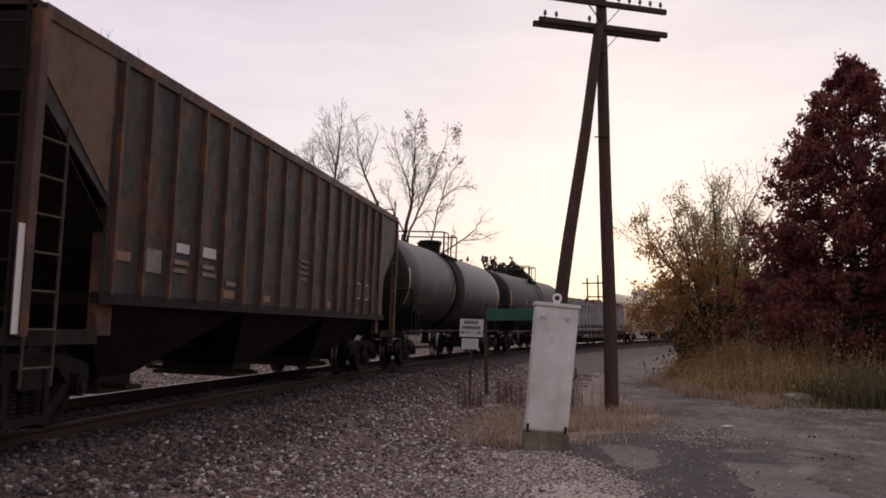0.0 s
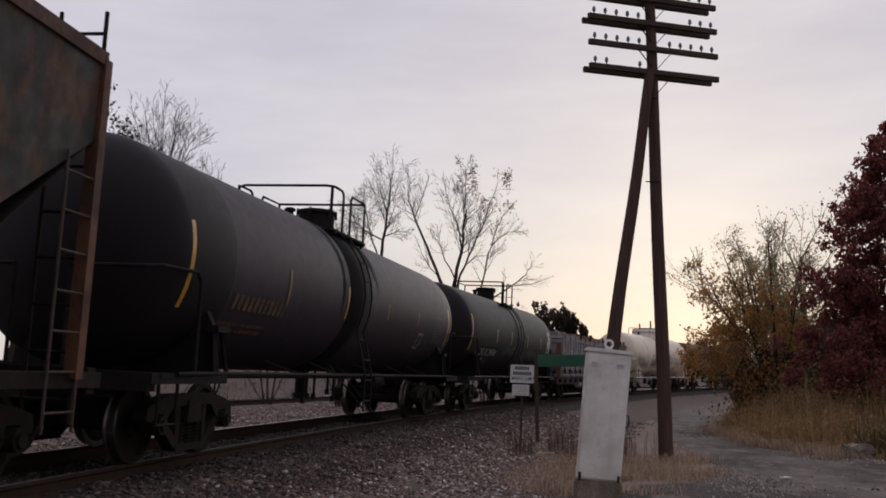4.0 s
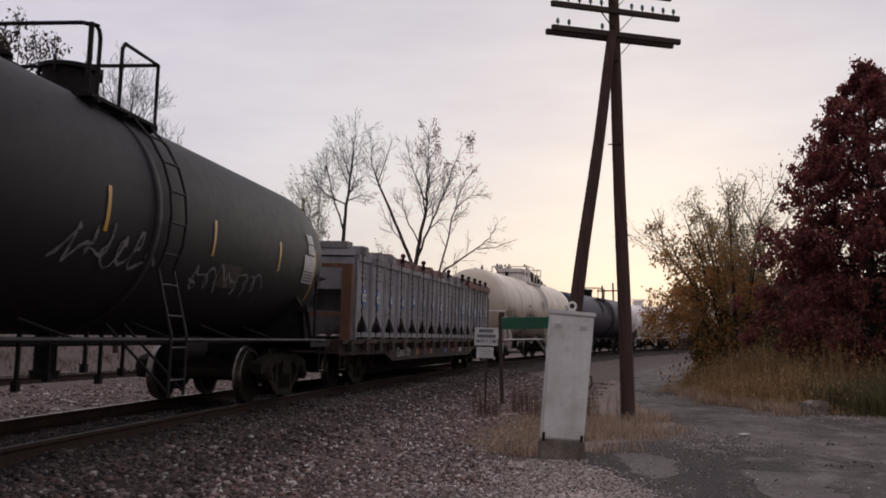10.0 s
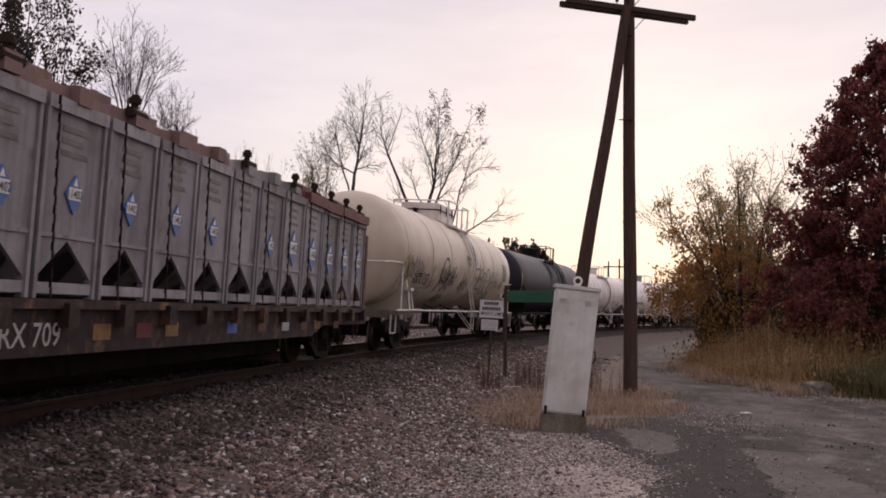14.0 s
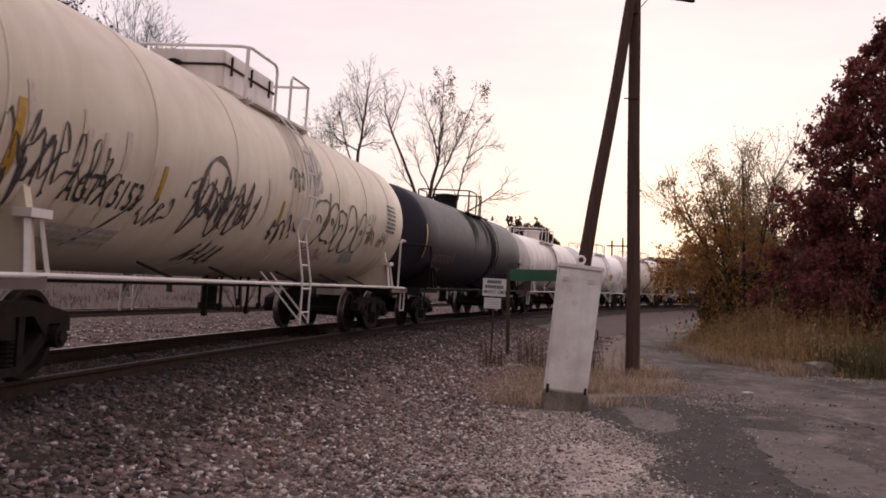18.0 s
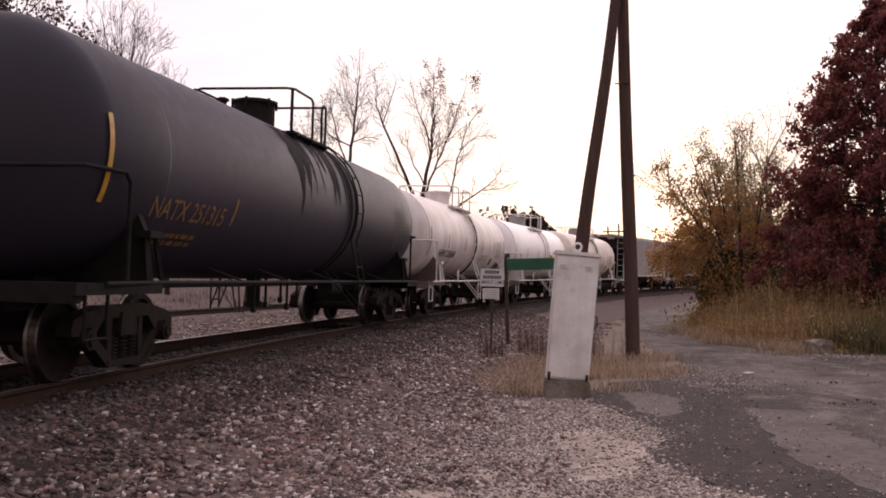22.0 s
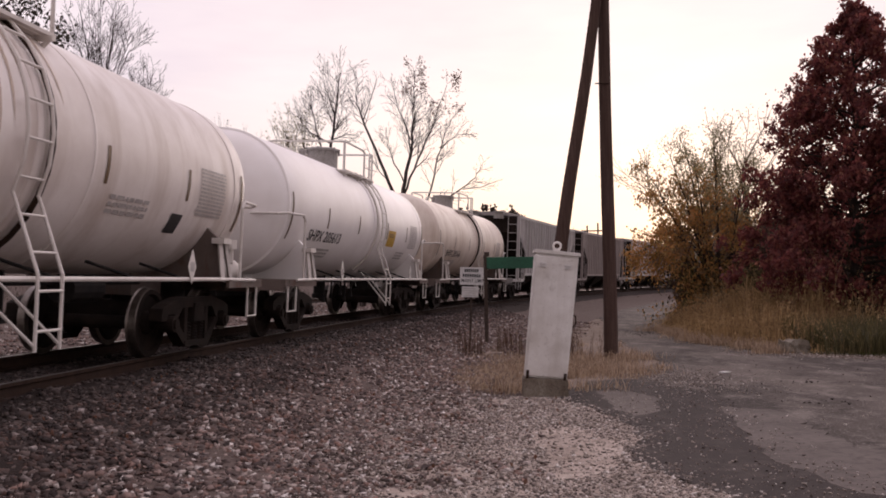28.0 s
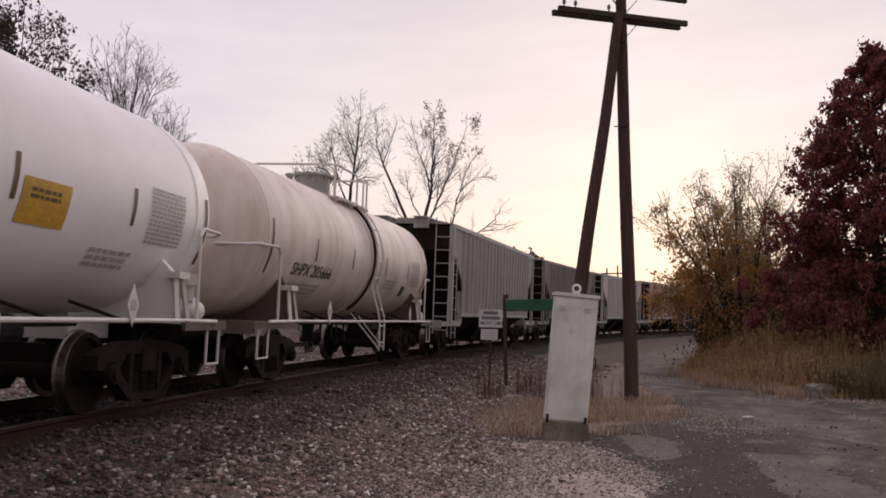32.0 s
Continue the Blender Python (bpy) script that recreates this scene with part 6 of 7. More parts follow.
# ---- trees ----
class Wood:
    """Collects tapered limbs as tubes, and the ends where leaves grow."""

    def __init__(self, seed):
        self.rnd = random.Random(seed)
        self.v, self.f, self.thin_v, self.thin_f, self.tips = [], [], [], [], []

    def limb(self, pts):
        thin = pts[0][1] < 0.022
        pts = [(p, max(r, 0.0065)) for p, r in pts]
        vs, fs = (self.thin_v, self.thin_f) if thin else (self.v, self.f)
        n = 3 if thin else 6 if pts[0][1] < 0.09 else 9
        base = len(vs)
        for i, (p, r) in enumerate(pts):
            d = pts[min(i + 1, len(pts) - 1)][0] - pts[max(i - 1, 0)][0]
            q = d.to_track_quat("Z", "Y")
            for k in range(n):
                a = 2 * math.pi * k / n
                vs.append(p + q @ Vector((r * math.cos(a), r * math.sin(a), 0)))
        for i in range(len(pts) - 1):
            for k in range(n):
                a, b = base + i * n + k, base + i * n + (k + 1) % n
                fs.append((a, b, b + n, a + n))

    def grow(self, p, d, length, r, depth, spread=32, up=0.12, kids=(2, 3), keep=0.76, wob=0.12, side=0.5):
        rnd = self.rnd
        pts = [(p.copy(), r)]
        n = 4 if depth > 2 else 3
        r1 = r * 0.66
        joints = []
        for i in range(n):
            d = (d + Vector((rnd.uniform(-wob, wob), rnd.uniform(-wob, wob), rnd.uniform(-wob, wob) + up * 0.5))).normalized()
            p = p + d * (length / n)
            pts.append((p.copy(), r + (r1 - r) * (i + 1) / n))
            joints.append((p.copy(), d.copy(), pts[-1][1]))
        self.limb(pts)
        if depth <= 0:
            self.tips += [j[0] for j in joints]
            return
        if depth <= 1:
            self.tips.append(p.copy())
        for j, dj, rj in joints[:-1]:
            if rnd.random() < side:
                self.grow(j, self.turn(dj, rnd.uniform(spread, spread * 1.9)), length * keep * rnd.uniform(0.55, 0.85), rj * 0.5, depth - 1 if depth < 3 else depth - 2, spread, up, kids, keep, wob, side)
        for _ in range(rnd.randint(*kids)):
            self.grow(p, self.turn(d, rnd.uniform(spread * 0.4, spread * 1.1)), length * keep * rnd.uniform(0.8, 1.12), r1 * rnd.uniform(0.72, 0.95), depth - 1, spread, up, kids, keep, wob, side)

    def bough(self, p, d, length, r, depth, ang=42, up=0.25, wob=0.13, gap=0.30):
        """A curving branch with side shoots all along it, finer and shorter towards its end."""
        rnd = self.rnd
        n = max(2, min(8, int(length / gap) + 1))
        pts = [(p.copy(), r)]
        for i in range(n):
            f = (i + 1) / n
            d = (d + Vector((rnd.uniform(-wob, wob), rnd.uniform(-wob, wob), rnd.uniform(-wob, wob) + up / n))).normalized()
            p = p + d * (length / n)
            pts.append((p.copy(), r * (1 - 0.75 * f)))
            if depth > 0 and (i > 0 or depth > 1):
                for _ in range(2 if rnd.random() < 0.35 else 1):
                    self.bough(p, self.turn(d, ang * rnd.uniform(0.6, 1.25)), length * (0.62 - 0.34 * f) * rnd.uniform(0.6, 1.2), max(0.006, r * (1 - 0.7 * f) * 0.55), depth - 1, ang, up, wob, gap * 0.8)
            if depth == 0 or f == 1:
                self.tips.append(p.copy())
        self.limb(pts)

    def turn(self, d, deg):
        a = self.rnd.uniform(0, 2 * math.pi)
        q = d.to_track_quat("Z", "Y")
        t = radians(deg)
        return (q @ Vector((math.sin(t) * math.cos(a), math.sin(t) * math.sin(a), math.cos(t)))).normalized()


def leaf_mesh(name, spots, size, material, rnd):
    vs, fs = [], []
    for p in spots:
        q = Euler((rnd.uniform(0, 6.3), rnd.uniform(0, 6.3), rnd.uniform(0, 6.3))).to_quaternion()
        s = size * rnd.uniform(0.6, 1.3)
        i = len(vs)
        for u, v, w in ((-0.5, 0, 0), (0, -0.34, 0.12), (0.55, 0, 0), (0, 0.34, 0.12)):
            vs.append(p + q @ Vector((u * s, v * s, w * s)))
        fs += [(i, i + 1, i + 2), (i, i + 2, i + 3)]
    return data_mesh(name, vs, fs, material)


def finish_tree(wood, name, label, x, y, z, bark, twig, crowns, category="tree"):
    tree = tagged(new(name), label, category, "trees along the line")
    tree.location = (x, y, z)
    part("trunk", data_mesh("trunk", wood.v, wood.f, bark), None, tree)
    if wood.thin_v:
        tagged(part("twig_spray", data_mesh("twig_spray", wood.thin_v, wood.thin_f, twig), None, tree, "fine bare twigs"), kind="stuff")
    for spots, size, m, lb in crowns:
        if spots:
            part("crown", leaf_mesh("crown", spots, size, m, wood.rnd), None, tree, lb)
    return tree


def scatter(rnd, tips, n, spread):
    return [rnd.choice(tips) + Vector((rnd.gauss(0, spread), rnd.gauss(0, spread), rnd.gauss(0, spread))) for _ in range(n)] if tips else []


def bare_tree(label, x, y, height, stems, seed, depth=6, spread=26, r=0.22, leaves=None, name="bare_tree", keep=0.76, side=0.45, bark=None, first=0.30, z=0.15, up=0.14, kids=(2, 3), wob=0.10, width=None):
    w = Wood(seed)
    for lx, ly, hf in stems:
        w.grow(Vector((lx * 0.3, ly * 0.3, -0.2)), Vector((lx, ly, 1)).normalized(), height * hf * first, r * hf, depth, spread, up, kids, keep, wob, side)
    top = max((t.z for t in w.tips), default=1)
    k = height / top
    kx = k
    if width:
        lean = sum(q[0] for q in stems) / len(stems)
        kx = width / sorted(abs(p.x - lean * p.z) for p in w.tips)[int(len(w.tips) * 0.93)]
    for arr in (w.v, w.thin_v, w.tips):
        for i, p in enumerate(arr):
            arr[i] = Vector(((p.x - lean * p.z) * kx + lean * p.z * k, p.y * kx, p.z * k)) if width else p * k
    crowns = []
    for zone, n, size, m, lb in leaves or ():
        crowns.append((scatter(w.rnd, [t for t in w.tips if zone(t, height)], n, 0.12), size, m, lb))
    return finish_tree(w, name, label, x, y, z, bark or M_bark, M_twig, crowns)


def stem_tree(label, x, y, stems, seed, leaves=None, name="bare_tree", density=1.0, ang=42):
    """A tree of given main stems, each (start of branching, branch length, points with radii), clothed in branches and twigs."""
    w = Wood(seed)
    rnd = w.rnd
    for start, reach, pts in stems:
        line = [(Vector(p), r * 0.62) for p, r in pts]
        fine = []
        for (p, r), (q, r2) in zip(line, line[1:]):
            for i in range(4):
                f = i / 4
                fine.append((p.lerp(q, f) + Vector((rnd.uniform(-1, 1), rnd.uniform(-1, 1), 0)) * 0.05, r + (r2 - r) * f))
        fine.append(line[-1])
        w.limb(fine)
        n = len(fine)
        for i in range(int(n * start), n):
            f = (i / n - start) / max(0.05, 1 - start)
            p, r = fine[i]
            d = (fine[min(i + 1, n - 1)][0] - fine[max(i - 1, 0)][0]).normalized()
            for _ in range(int(density * rnd.uniform(1.4, 3.6)) or 1):
                ln = reach * (1 - 0.66 * f) * rnd.uniform(0.5, 1.15)
                w.bough(p, w.turn(d, ang * rnd.uniform(0.6, 1.35)), ln, max(0.009, min(r * 0.42, 0.024)), 2, ang)
    crowns = [(scatter(rnd, [t for t in w.tips if zone(t)], n, 0.12), size, m, lb) for zone, n, size, m, lb in leaves or ()]
    return finish_tree(w, name, label, x, y, 0.0, M_bark, M_twig, crowns)


def P(x, z, r, y=0.0):
    return ((x, y, z), r)


stem_tree("tall bare tree with upswept fine branches", -3.9, 49.2, [
    (0.52, 2.5, [P(0, 2.0, 0.22), P(0.1, 5.5, 0.19), P(0.15, 8.0, 0.15), P(0.5, 10.0, 0.10), P(0.7, 11.8, 0.06), P(0.8, 13.4, 0.02)]),
    (0.45, 1.7, [P(0.15, 7.6, 0.09), P(-0.35, 9.3, 0.065), P(-0.6, 10.4, 0.045), P(-0.75, 11.6, 0.02)]),
    (0.2, 1.1, [P(0.3, 9.0, 0.07), P(-0.6, 9.5, 0.055), P(-1.2, 10.0, 0.04), P(-1.5, 11.0, 0.018)]),
    (0.2, 1.0, [P(0.35, 9.2, 0.05), P(1.1, 9.5, 0.035), P(1.8, 9.4, 0.015)])], 11)
stem_tree("bare tree leaning over with a high fork", 0.1, 48.9, [
    (0.62, 1.5, [P(0.3, 2.2, 0.19), P(-0.1, 5.0, 0.165), P(-0.45, 6.3, 0.15), P(-1.4, 8.6, 0.11), P(-2.05, 10.3, 0.08), P(-2.35, 11.2, 0.045), P(-2.25, 12.35, 0.02)]),
    (0.25, 1.1, [P(-2.0, 10.2, 0.06), P(-1.6, 11.2, 0.04), P(-1.25, 12.4, 0.018)]),
    (0.35, 1.0, [P(-0.7, 7.0, 0.05), P(-1.3, 7.6, 0.035), P(-1.9, 8.9, 0.016)])], 23)
stem_tree("tall many-stemmed tree with a few rust leaves", 0.0, 49.6, [
    (0.50, 2.0, [P(-0.15, 2.2, 0.23), P(-0.05, 5.8, 0.19), P(0.35, 7.5, 0.15), P(0.65, 9.1, 0.11), P(0.8, 11.0, 0.065), P(0.8, 13.0, 0.022)]),
    (0.30, 1.8, [P(0.1, 6.2, 0.12), P(0.95, 8.2, 0.09), P(1.75, 10.0, 0.06), P(2.55, 12.2, 0.022)]),
    (0.30, 1.7, [P(0.55, 8.4, 0.08), P(0.35, 10.0, 0.055), P(-0.1, 11.0, 0.035), P(-0.4, 12.3, 0.018)]),
    (0.35, 1.3, [P(0.2, 7.0, 0.07), P(-0.45, 8.3, 0.05), P(-0.75, 9.6, 0.02)]),
    (0.40, 1.5, [P(0.7, 2.4, 0.12), P(1.25, 5.4, 0.10), P(1.95, 8.0, 0.07), P(2.3, 9.4, 0.045), P(3.0, 10.7, 0.018)]),
    (0.25, 1.0, [P(2.1, 8.8, 0.045), P(3.1, 9.5, 0.03), P(3.8, 9.5, 0.015)])], 5,
    [(lambda t: t.z > 11.7 and t.x > 0.2, 620, 0.10, L_rust, "sparse rust brown leaves"), (lambda t: t.z > 10.6 and t.x > 1.7, 340, 0.10, L_rust, "sparse rust brown leaves")], "autumn_tree")
stem_tree("low bare tree with spreading boughs", 0.6, 48.7, [
    (0.45, 1.2, [P(0.1, 2.4, 0.13), P(0.3, 4.6, 0.11), P(1.0, 5.5, 0.09), P(2.4, 6.4, 0.065), P(3.3, 7.1, 0.045), P(3.75, 7.9, 0.018)]),
    (0.2, 0.9, [P(2.6, 6.5, 0.05), P(3.6, 6.6, 0.03), P(4.4, 6.9, 0.015)])], 31, density=0.8)
bare_tree("large dark tree still holding brown leaves", -18.0, 36.5, 15.4, [(0.0, 0.0, 1.0), (0.22, 0.1, 0.9), (-0.2, 0, 0.9)], 8, 5, 32, 0.26, width=3.1, leaves= [(lambda t, h: True, 11000, 0.17, L_dark, "dark withered leaves")], name="leafy_tree")
def fan_tree(label, x, y, top, half, seed, n):
    """Many thin upright stems that spread like a goblet under a rounded top."""
    rnd = random.Random(seed)
    stems = []
    for i in range(n):
        f = 2 * (i + 0.5) / n - 1 + rnd.uniform(-0.1, 0.1)
        g = rnd.uniform(-0.7, 0.7)
        h = top * (1 - 0.13 * f * f - 0.03 * rnd.random())
        stems.append((0.60, 1.25, [P(0.06 * f, 1.5, 0.09, 0.06 * g), P(0.10 * f, top * 0.5, 0.065, 0.1 * g), P(0.14 * half * f, top * 0.66, 0.04, 0.14 * half * g), P(0.62 * half * f, top * 0.82, 0.026, 0.6 * half * g), P(half * f, h, 0.012, half * g)]))
    return stem_tree(label, x, y, stems, seed, density=0.9, ang=40)


fan_tree("bare fan-shaped tree with many upright stems", -12.5, 39.6, 14.2, 1.7, 17, 16)
fan_tree("bare low tree with a broad twiggy top", -10.9, 40.4, 11.4, 1.0, 41, 8)
bare_tree("small tree with fading olive leaves", -6.0, 50.6, 11.7, [(0, 0, 1.0), (0.15, 0, 0.9), (-0.15, 0, 0.9)], 51, 5, 25, 0.14, width=1.2, leaves=[(lambda t, h: t.z > h * 0.4, 2600, 0.11, L_olive, "thin olive leaves")], name="olive_tree")
for k, (x, y, h) in enumerate(((-22, 38, 12), (-8.6, 44.3, 9.6), (-5.6, 47, 5.4), (-2.2, 53, 7.4), (-0.9, 46.5, 5.2), (1.9, 56, 6.6), (4.3, 62, 6.4))):
    lv = [(lambda t, h2: True, 1800, 0.10, L_brown, "withered brown leaves")] if k in (3, 5, 6) else None
    bare_tree("scrubby bare sapling behind the tracks", x, y, h, [(0, 0, 1.0), (0.25, 0, 0.9), (-0.25, 0.1, 0.85)], 60 + k, 4, 26, 0.09, lv, "sapling", side=0.6, width=h * 0.16)

# far dark clump over the train's roofline
for k, (x, y, h) in enumerate(((8.4, 117, 9.6), (10.4, 118, 10.9), (12.4, 119, 11.2), (14.6, 119, 10.2))):
    bare_tree("distant dark leafy tree", x, y, h, [(0, 0, 1.0), (0.2, 0, 0.9), (-0.2, 0, 0.9)], 80 + k, 4, 34, 0.2, [(lambda t, h2: True, 2600, 0.5, L_dark, "dense dark leaves")], "far_tree", width=2.3)

# broad thin tree with amber leaves beside the lane: arching stems that end on a dome
w = Wood(7)
for i in range(17):
    a = i * 2.4
    rho = math.sqrt((i + 0.5) / 17)
    end = Vector((0.1 + 2.4 * rho * math.cos(a), 2.2 * rho * math.sin(a), 2.55 + 3.75 * math.sqrt(max(0.0, 1 - 0.97 * rho * rho)) + w.rnd.uniform(-0.25, 0.25)))
    foot = Vector((0.55 + 0.3 * math.cos(a) * rho, 0.4 * math.sin(a) * rho, -0.1))
    mid = foot.lerp(end, 0.5) + Vector((-0.16 * end.x, -0.16 * end.y, 0.45))
    pts = []
    for k in range(11):
        f = k / 10
        q = foot * (1 - f) ** 2 + mid * 2 * f * (1 - f) + end * f * f
        pts.append((q + Vector((w.rnd.uniform(-1, 1), w.rnd.uniform(-1, 1), 0)) * 0.03, 0.052 * (1 - 0.85 * f) + 0.005))
    w.limb(pts)
    for k in range(5, 11):
        d = (pts[min(k + 1, 10)][0] - pts[k - 1][0]).normalized()
        for _ in range(2):
            w.bough(pts[k][0], w.turn(d, w.rnd.uniform(22, 60)), (1.25 - 0.07 * k) * w.rnd.uniform(0.6, 1.1), 0.014, 2, 38, 0.05)
for i in range(9):
    # low side limbs that droop over the edge of the lane
    a = math.pi + (i - 4) * 0.24
    start = Vector((0.2, 0, 1.1 + 0.16 * i))
    end = Vector((0.3 + 2.3 * math.cos(a), 1.9 * math.sin(a), 2.0 + 0.85 * ((i * 5) % 9) / 8))
    pts = []
    for k in range(9):
        f = k / 8
        q = start.lerp(end, f) + Vector((0, 0, 0.75 * math.sin(math.pi * f)))
        pts.append((q, 0.026 * (1 - 0.8 * f) + 0.004))
    w.limb(pts)
    for k in range(3, 9):
        d = (pts[min(k + 1, 8)][0] - pts[k - 1][0]).normalized()
        for _ in range(2):
            w.bough(pts[k][0], w.turn(d, w.rnd.uniform(25, 65)), 0.75 * w.rnd.uniform(0.6, 1.1), 0.010, 2, 38, 0.05)
low = [t for t in w.tips if 1.8 + w.rnd.uniform(-0.4, 0.4) < t.z < 4.9 + w.rnd.uniform(-0.7, 0.7) - 0.55 * t.x]
high = [t for t in w.tips if t.z > 4.2 + w.rnd.uniform(-0.7, 0.7) - 0.4 * t.x]
skirt = [Vector((w.rnd.gauss(0.15, 0.6), w.rnd.gauss(0, 0.7), 0.3 + 1.9 * w.rnd.random())) for _ in range(300)]
finish_tree(w, "amber_tree", "many-stemmed tree with thin amber and olive leaves", 10.15, 31.2, 0.0, M_darkbark, M_ambertwig, [(scatter(w.rnd, low, 9500, 0.10), 0.10, L_amber, "amber leaves"), (scatter(w.rnd, high, 10000, 0.13), 0.058, L_olive, "fine olive leaves"), (scatter(w.rnd, skirt, 3400, 0.2), 0.10, L_amber, "amber leaves"), (scatter(w.rnd, skirt, 2600, 0.25), 0.10, L_shrub, "withered brown leaves")])
w = Wood(19)
for i in range(4):
    w.grow(Vector((0.2 * i - 0.3, 0, -0.1)), Vector((0.15 * (i - 1.5), 0.1, 1)).normalized(), 2.4, 0.08, 4, 22, 0.12, (2, 3), 0.74, 0.1, 0.5)
k = 7.9 / max(t.z for t in w.tips)
for arr in (w.v, w.thin_v, w.tips):
    for i, p in enumerate(arr):
        arr[i] = Vector((p.x * k * 1.5, p.y * k * 1.5, p.z * k))
finish_tree(w, "olive_tree", "slender tree with a thin olive top", 12.4, 33.5, 0.0, M_darkbark, M_ambertwig, [(scatter(w.rnd, w.tips, 4500, 0.15), 0.075, L_olive, "olive leaves")])


OAK = ((0.0, 0.6), (0.15, 0.80), (0.30, 0.86), (0.42, 0.80), (0.50, 0.73), (0.58, 0.73), (0.64, 0.70), (0.70, 0.60), (0.78, 0.46), (0.86, 0.33), (0.94, 0.15), (1.0, 0.03))


def leader_tree(label, x, y, height, reach, seed, leaves, size, material, name):
    """A straight leader with whorls of boughs, leaves clumped at their ends."""
    w = Wood(seed)
    rnd = w.rnd
    w.limb([(Vector((0.05 * math.sin(i) + 0.02 * i, 0.05 * math.cos(i), -0.2 + height * i / 12)), 0.21 * (1 - i / 12.4)) for i in range(13)])
    clumps = []
    n = 110
    for i in range(n):
        f = 0.17 + 0.82 * (i + rnd.random()) / n
        ln = reach * float(np.interp(f, [q[0] for q in OAK], [q[1] for q in OAK])) * rnd.uniform(0.62, 1.06)
        a = i * 2.4 + rnd.uniform(-0.5, 0.5)
        d = Vector((math.cos(a), math.sin(a), -0.12 + 0.75 * f)).normalized()
        before = len(w.tips)
        start = Vector((0.24 * f, 0, height * f - 0.25 * ln * (0.2 + f)))
        w.bough(start, d, ln, 0.045 * (1 - 0.6 * f) + 0.012, 2, 44, 0.10, 0.16, 0.45)
        mine = w.tips[before:]
        far = [t for t in mine if (t - start).length > 0.35 * ln]
        clumps += (far or mine) * (1 if f < 0.8 else 2)
    w.bough(Vector((0.24, 0, height * 0.93)), Vector((0, 0, 1)), height * 0.08, 0.02, 2, 35)
    clumps += [t for t in w.tips if t.z > height * 0.93]
    clumps = [t for t in clumps if noise.noise(t * 1.1 + Vector((seed, 0, 0))) > -0.30]
    return finish_tree(w, name, label, x, y, 0.0, M_darkbark, M_darkbark, [(scatter(rnd, clumps, leaves, 0.10), size, material, "deep red leaves")])


leader_tree("tall deep red oak in full autumn leaf", 12.85, 26.2, 9.3, 3.4, 3, 62000, 0.125, L_red, "red_oak")
leader_tree("second deep red oak behind the first", 18.4, 29.5, 7.4, 3.3, 4, 24000, 0.14, L_red, "red_oak")

# dense growth behind the oaks that closes the view under their crowns
for k, (x, y, h) in enumerate(((15.0, 39.5, 4.2), (18.0, 41.0, 4.8), (21.0, 40.0, 5.2), (24.5, 38.5, 5.6), (17.0, 35.5, 3.6), (20.5, 34.5, 4.2))):
    bare_tree("dense dark autumn thicket behind the oaks", x, y, h, [(0, 0, 1.0), (0.5, 0.2, 0.9), (-0.5, 0, 0.9), (0.1, 0.5, 0.8)], 130 + k, 4, 38, 0.06, [(lambda t, h2: True, 9000, 0.21, L_brown, "withered leaves")], "thicket_bush", side=0.7, bark=M_darkbark, z=0.0)

# thicket under and behind the oaks
for k, (x, y, h, m) in enumerate(((15.5, 35, 4.5, L_brown), (12.6, 31.0, 3.2, L_brown), (19.5, 33, 5.0, L_brown), (11.6, 35.5, 3.0, L_brown), (23, 30, 5.5, L_brown), (14, 41, 5.5, L_olive), (16.2, 31.5, 3.4, L_brown), (13.8, 37.0, 3.8, L_brown), (18.5, 38, 5.0, L_brown), (22, 37, 5.5, L_brown), (11.6, 29.2, 2.0, L_shrub), (14.2, 29.6, 2.6, L_brown))):
    bare_tree("dense autumn thicket bush", x, y, h, [(0, 0, 1.0), (0.45, 0.2, 0.9), (-0.45, 0, 0.9), (0.1, 0.5, 0.8)], 100 + k, 4, 36, 0.06, [(lambda t, h2: True, 8000, 0.135, m, "withered leaves")], "thicket_bush", side=0.7, bark=M_darkbark, z=0.0)


# ---- grass, weeds and litter ----
def blades(name, label, spots, height, width, material, seed, bend=0.35):
    """Many upright bent blades; spots gives plan points with a height factor."""
    rnd = random.Random(seed)
    vs, fs = [], []
    for x, y, z, k in spots:
        h, a = height * k * rnd.uniform(0.65, 1.15), rnd.uniform(0, 6.283)
        dx, dy = math.cos(a), math.sin(a)
        b = bend * h * rnd.uniform(0.2, 1.0)
        w = width * rnd.uniform(0.7, 1.3)
        i = len(vs)
        vs += [(x - dy * w, y + dx * w, z), (x + dy * w, y - dx * w, z), (x + dx * b * 0.3 + dy * w * 0.8, y + dy * b * 0.3 - dx * w * 0.8, z + h * 0.6), (x + dx * b * 0.3 - dy * w * 0.8, y + dy * b * 0.3 + dx * w * 0.8, z + h * 0.6), (x + dx * b, y + dy * b, z + h * 0.97)]
        fs += [(i, i + 1, i + 2, i + 3), (i + 3, i + 2, i + 4)]
    return tagged(new(name, data_mesh(name, vs, fs, material)), label, name.replace("_", " "), kind="stuff")


